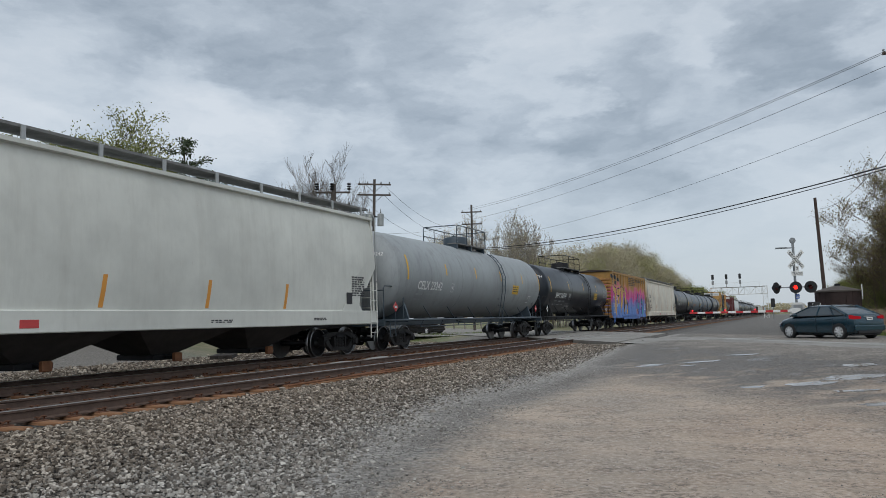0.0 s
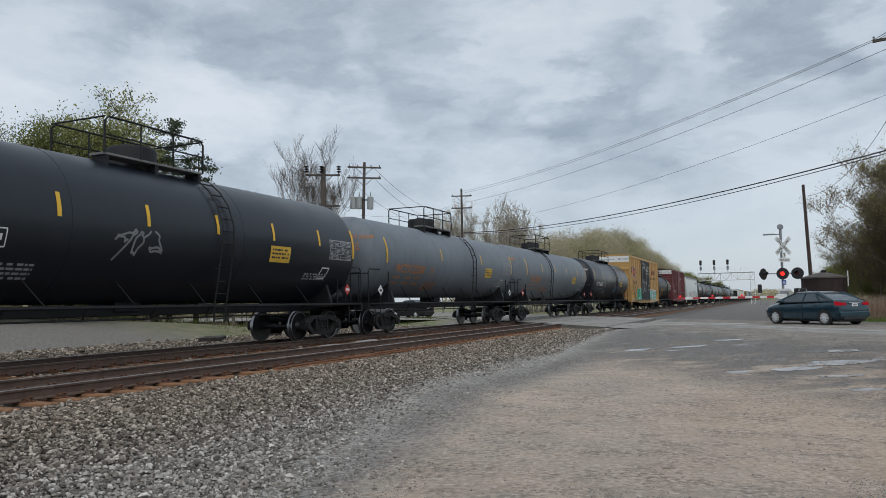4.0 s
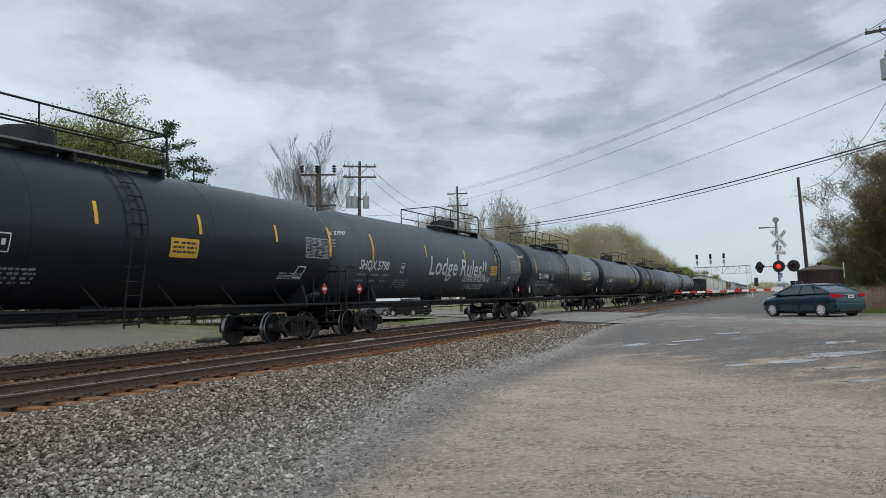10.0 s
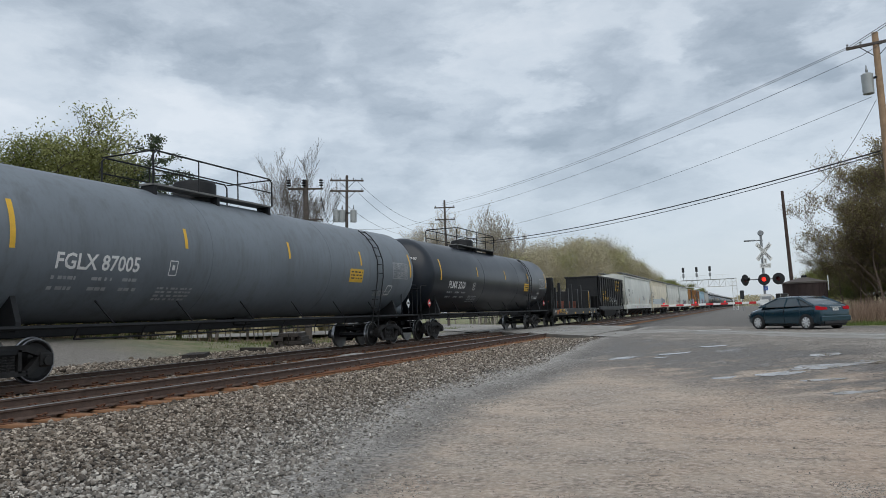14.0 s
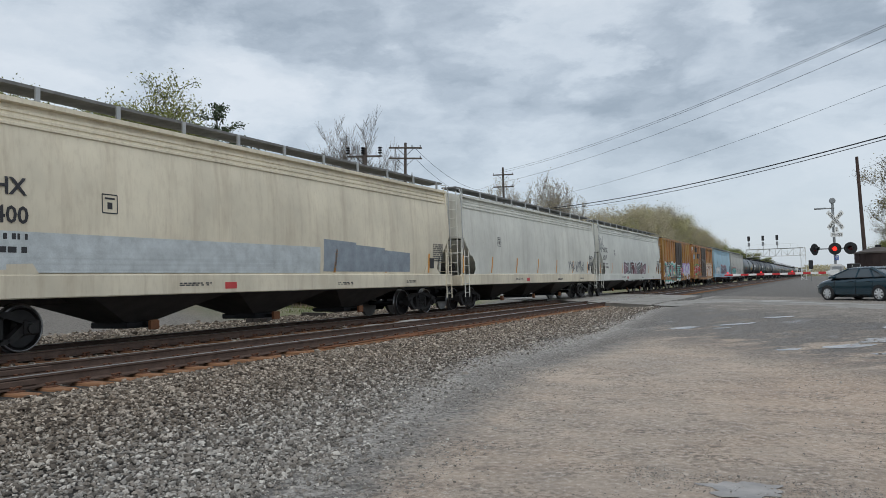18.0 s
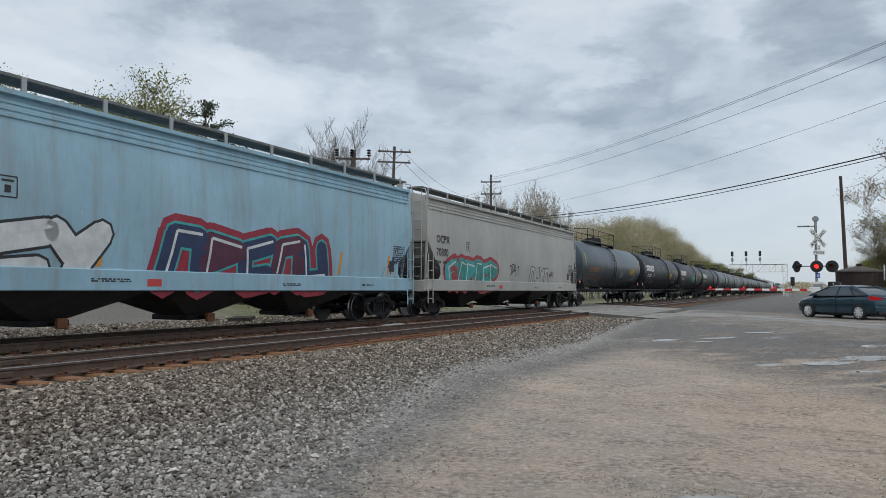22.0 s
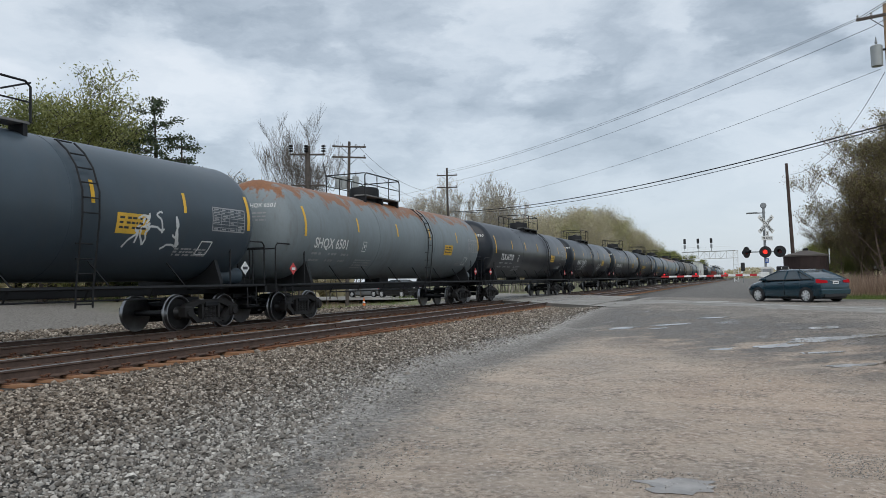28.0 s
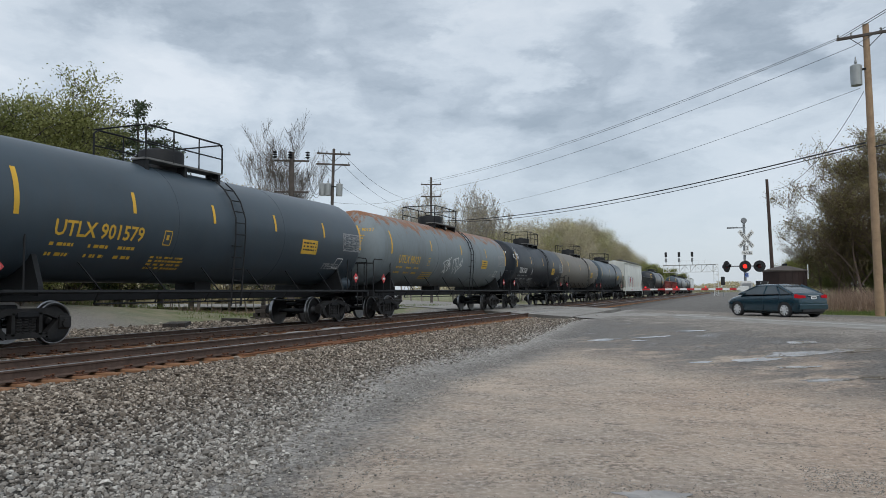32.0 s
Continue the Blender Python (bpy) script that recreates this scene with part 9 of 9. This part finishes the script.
        (594.32, Hp, dict(mat=GREY_HOP, mark="OCPX", number="70800", bays=3, ridged=True, seed=27, strip_mat=GREY_HOP, tags=(("fat", 0.11, 1.1, 5.4, 1.25, (SPRAY_TEAL, plain("sea_green_spray", (0.04, 0.25, 0.22), 0.6), SPRAY_TEAL, SPRAY_RED)), (tg, 0.437, 1.75, 1.3, 0.55, (BLACK_MARK,)), ("piece", 0.572, 1.42, 3.2, 0.85, (GREY_HOP, BLACK_MARK)), (tg, 0.722, 1.7, 0.8, 0.4, (BLACK_MARK,)))), "grey hopper wagon with teal graffiti"),
        (615.13, T, dict(mat=SLATE, mark="UTLX 952820", mark_y=0.14, mark_mat=o, dome_y=0.48, rail_c=0.44, ladder_y=0.48, label_y=0.758, label_w=1.7, top_rail=8.0, reflect=2, seed=28, radius=1.63, tags=((tg, 0.60, -0.9, 1.0, 0.6, (SPRAY_WHITE,)),)), "slate grey tank wagon with orange lettering"),
        (636.66, T, dict(mat=BLACK_TANK2, mark="PROX 95057", brand=1, dome_y=0.50, ladder_y=0.62, top_rail=6.0, reflect=6, seed=29, radius=1.64, mark_y=0.12), "black tank wagon with bold white block shapes"),
        (658.24, T, dict(mat=BLACK_TANK2, mark="PROX 33612", brand=1, dome_y=0.45, ladder_y=0.62, top_rail=5.0, reflect=5, seed=31, radius=1.64, mark_y=0.108, tags=(("piece", 0.495, -0.85, 3.0, 0.8, (SPRAY_TEAL, plain("pale_teal_spray", (0.2, 0.4, 0.42), 0.6))),)), "black tank wagon with block shapes and teal graffiti"),
        (679.2, T, dict(mat=BLACK_TANK2, mark="PROX 36050", brand=1, dome_y=0.42, ladder_y=0.66, top_rail=5.0, reflect=4, seed=32, radius=1.59, mark_y=0.11, tags=((tg, 0.3, -0.85, 1.4, 0.6, (SPRAY_GREY,)),)), "black tank wagon with block shapes and grey scrawl"),
        (697.7, T, dict(mat=SLATE, mark="GATX 21766", dome_y=0.5, top_rail=3.0, reflect=4, seed=34), "plain slate grey tank wagon"),
        (717.41, T, dict(mat=SLATE, mark="GATX 211808", dome_y=0.54, ladder_y=0.66, top_rail=3.2, reflect=6, seed=36, radius=1.62, mark_y=0.19, tags=((tg, 0.18, -1.0, 2.8, 0.6, (SPRAY_GREY,)), (tg, 0.72, -0.85, 1.6, 0.8, (SPRAY_WHITE,)))), "charcoal tank wagon with white scrawl"),
        (736.1, T, dict(mat=RUST_GREY, mark="SHQX 6501", dome_y=0.45, ladder_y=0.60, top_rail=3.0, reflect=5, seed=37, radius=1.59, mark_y=0.12), "grey tank wagon with rust spreading over the top"),
        (755.53, T, dict(mat=BLACK_TANK, mark="TILX 363310", dome_y=0.58, ladder_y=0.66, top_rail=3.2, reflect=6, seed=38, radius=1.59, mark_y=0.14), "clean black tank wagon with white lettering"),
        (774.05, T, dict(mat=BLACK_TANK, mark="XOMX 110401", mark_y=0.15, dome_y=0.48, ladder_y=0.46, top_rail=3.0, reflect=5, seed=40, radius=1.57, tags=((tg, 0.235, -1.0, 1.6, 0.85, (SPRAY_WHITE,)), (tg, 0.605, -1.15, 1.3, 0.7, (SPRAY_WHITE,)))), "black tank wagon with silver scrawls"),
        (792.98, T, dict(mat=BLACK_TANK, mark="XOMX 110685", dome_y=0.50, ladder_y=0.52, top_rail=3.0, reflect=5, seed=41, radius=1.57), "black tank wagon with white lettering"),
        (809.62, T, dict(mat=BLACK_TANK2, mark="UTLX 903258", mark_mat=y, dome_y=0.56, ladder_y=0.68, top_rail=3.0, reflect=6, seed=43, radius=1.53, mark_y=0.155, tags=((tg, 0.26, -1.3, 2.3, 0.7, (SPRAY_GREY,)), (tg, 0.76, -0.7, 1.1, 0.6, (SPRAY_WHITE,)))), "sooty black tank wagon with yellow lettering"),
        (826.6, T, dict(mat=SLATE, mark="UTLX 901579", mark_mat=y, dome_y=0.42, ladder_y=0.50, top_rail=3.0, reflect=5, seed=44, radius=1.55, mark_y=0.143), "slate tank wagon with worn yellow lettering"),
        (845.8, T, dict(mat=RUST_GREY, mark="UTLX 90121", mark_mat=y, dome_y=0.5, top_rail=3.0, reflect=4, seed=46, radius=1.55, mark_y=0.13, tags=((tg, 0.4, -0.9, 2.6, 0.8, (SPRAY_WHITE,)),)), "grey tank wagon with rusty crown"),
        (862, T, dict(mat=BLACK_TANK2, mark="TEIX 1120", dome_y=0.5, top_rail=3.0, reflect=4, seed=47, radius=1.54, tags=((tg, 0.05, 0.2, 1.2, 0.9, (SPRAY_WHITE,)),)), "sooty black weathered tank wagon"),
        (879, T, dict(mat=TAN_TANK, mark="", dome_y=0.5, top_rail=3.0, reflect=3, seed=49, radius=1.54), "dull tan weathered tank wagon"),
        (897, T, dict(mat=SLATE, mark="", dome_y=0.5, top_rail=3.0, reflect=3, seed=50, radius=1.54), "plain slate grey tank wagon"),
        (917.0, Hp, dict(mat=PALE_HOP, bays=4, seed=52, tags=(("piece", 0.2, 1.6, 5.0, 1.3, (SPRAY_WHITE, SPRAY_RED, BLACK_MARK)),)), "pale hopper wagon with graffiti"),
        (936.0, gondola_car, dict(mat=GON_BLACK, seed=53, mark="", number="", top=3.2), "low black gondola wagon"),
        (955.0, T, dict(mat=BLACK_TANK, mark="", seed=54, reflect=2), "plain black tank wagon"),
        (974.0, gondola_car, dict(mat=RED_CAR, seed=55, mark="", number="", top=3.0), "low brick red gondola wagon"),
        (993.0, gondola_car, dict(mat=RED_CAR, seed=56, mark="", number="", top=3.0), "low brick red gondola wagon"),
        (1012.0, T, dict(mat=SLATE, mark="", seed=57, reflect=2), "plain slate grey tank wagon"),
        (1031.0, T, dict(mat=GREY_TANK, mark="", seed=58, reflect=2), "plain light grey tank wagon"),
        (1050.0, T, dict(mat=BLACK_TANK, mark="", seed=59, reflect=2), "plain black tank wagon"),
        (1070.0, Hp, dict(mat=WHITE_HOP, bays=3, seed=60), "plain white hopper wagon"),
    ]


NAMES = {tank_car: ("tank_wagon", "tank wagon"), hopper_car: ("hopper_wagon", "hopper wagon"), box_car: ("boxcar", "boxcar"), gondola_car: ("gondola_wagon", "gondola"), stake_car: ("flat_wagon", "flat wagon")}
TRAIN = []


def build_train():
    prev = 5.9
    for end, build, settings, label in wagons():
        name, category = NAMES[build]
        car = thing(name, label, category, (FAR_TRACK, (prev + end) / 2, 0), 0, "wagons of the freight train")
        build(car, end - prev, **settings)
        TRAIN.append((car, (prev + end) / 2))
        prev = end


build_train()


# ---- what moves ----
def rolled(t):
    """Metres that the train has come by t seconds; it gathers a little speed."""
    return 24.872 * t + 0.0184 * (t - 16.0) ** 2


def motions():
    for car, y in TRAIN:
        walk(car, [(t, pose(FAR_TRACK, y - rolled(t), 0)) for t in range(0, 33, 4)])


motions()
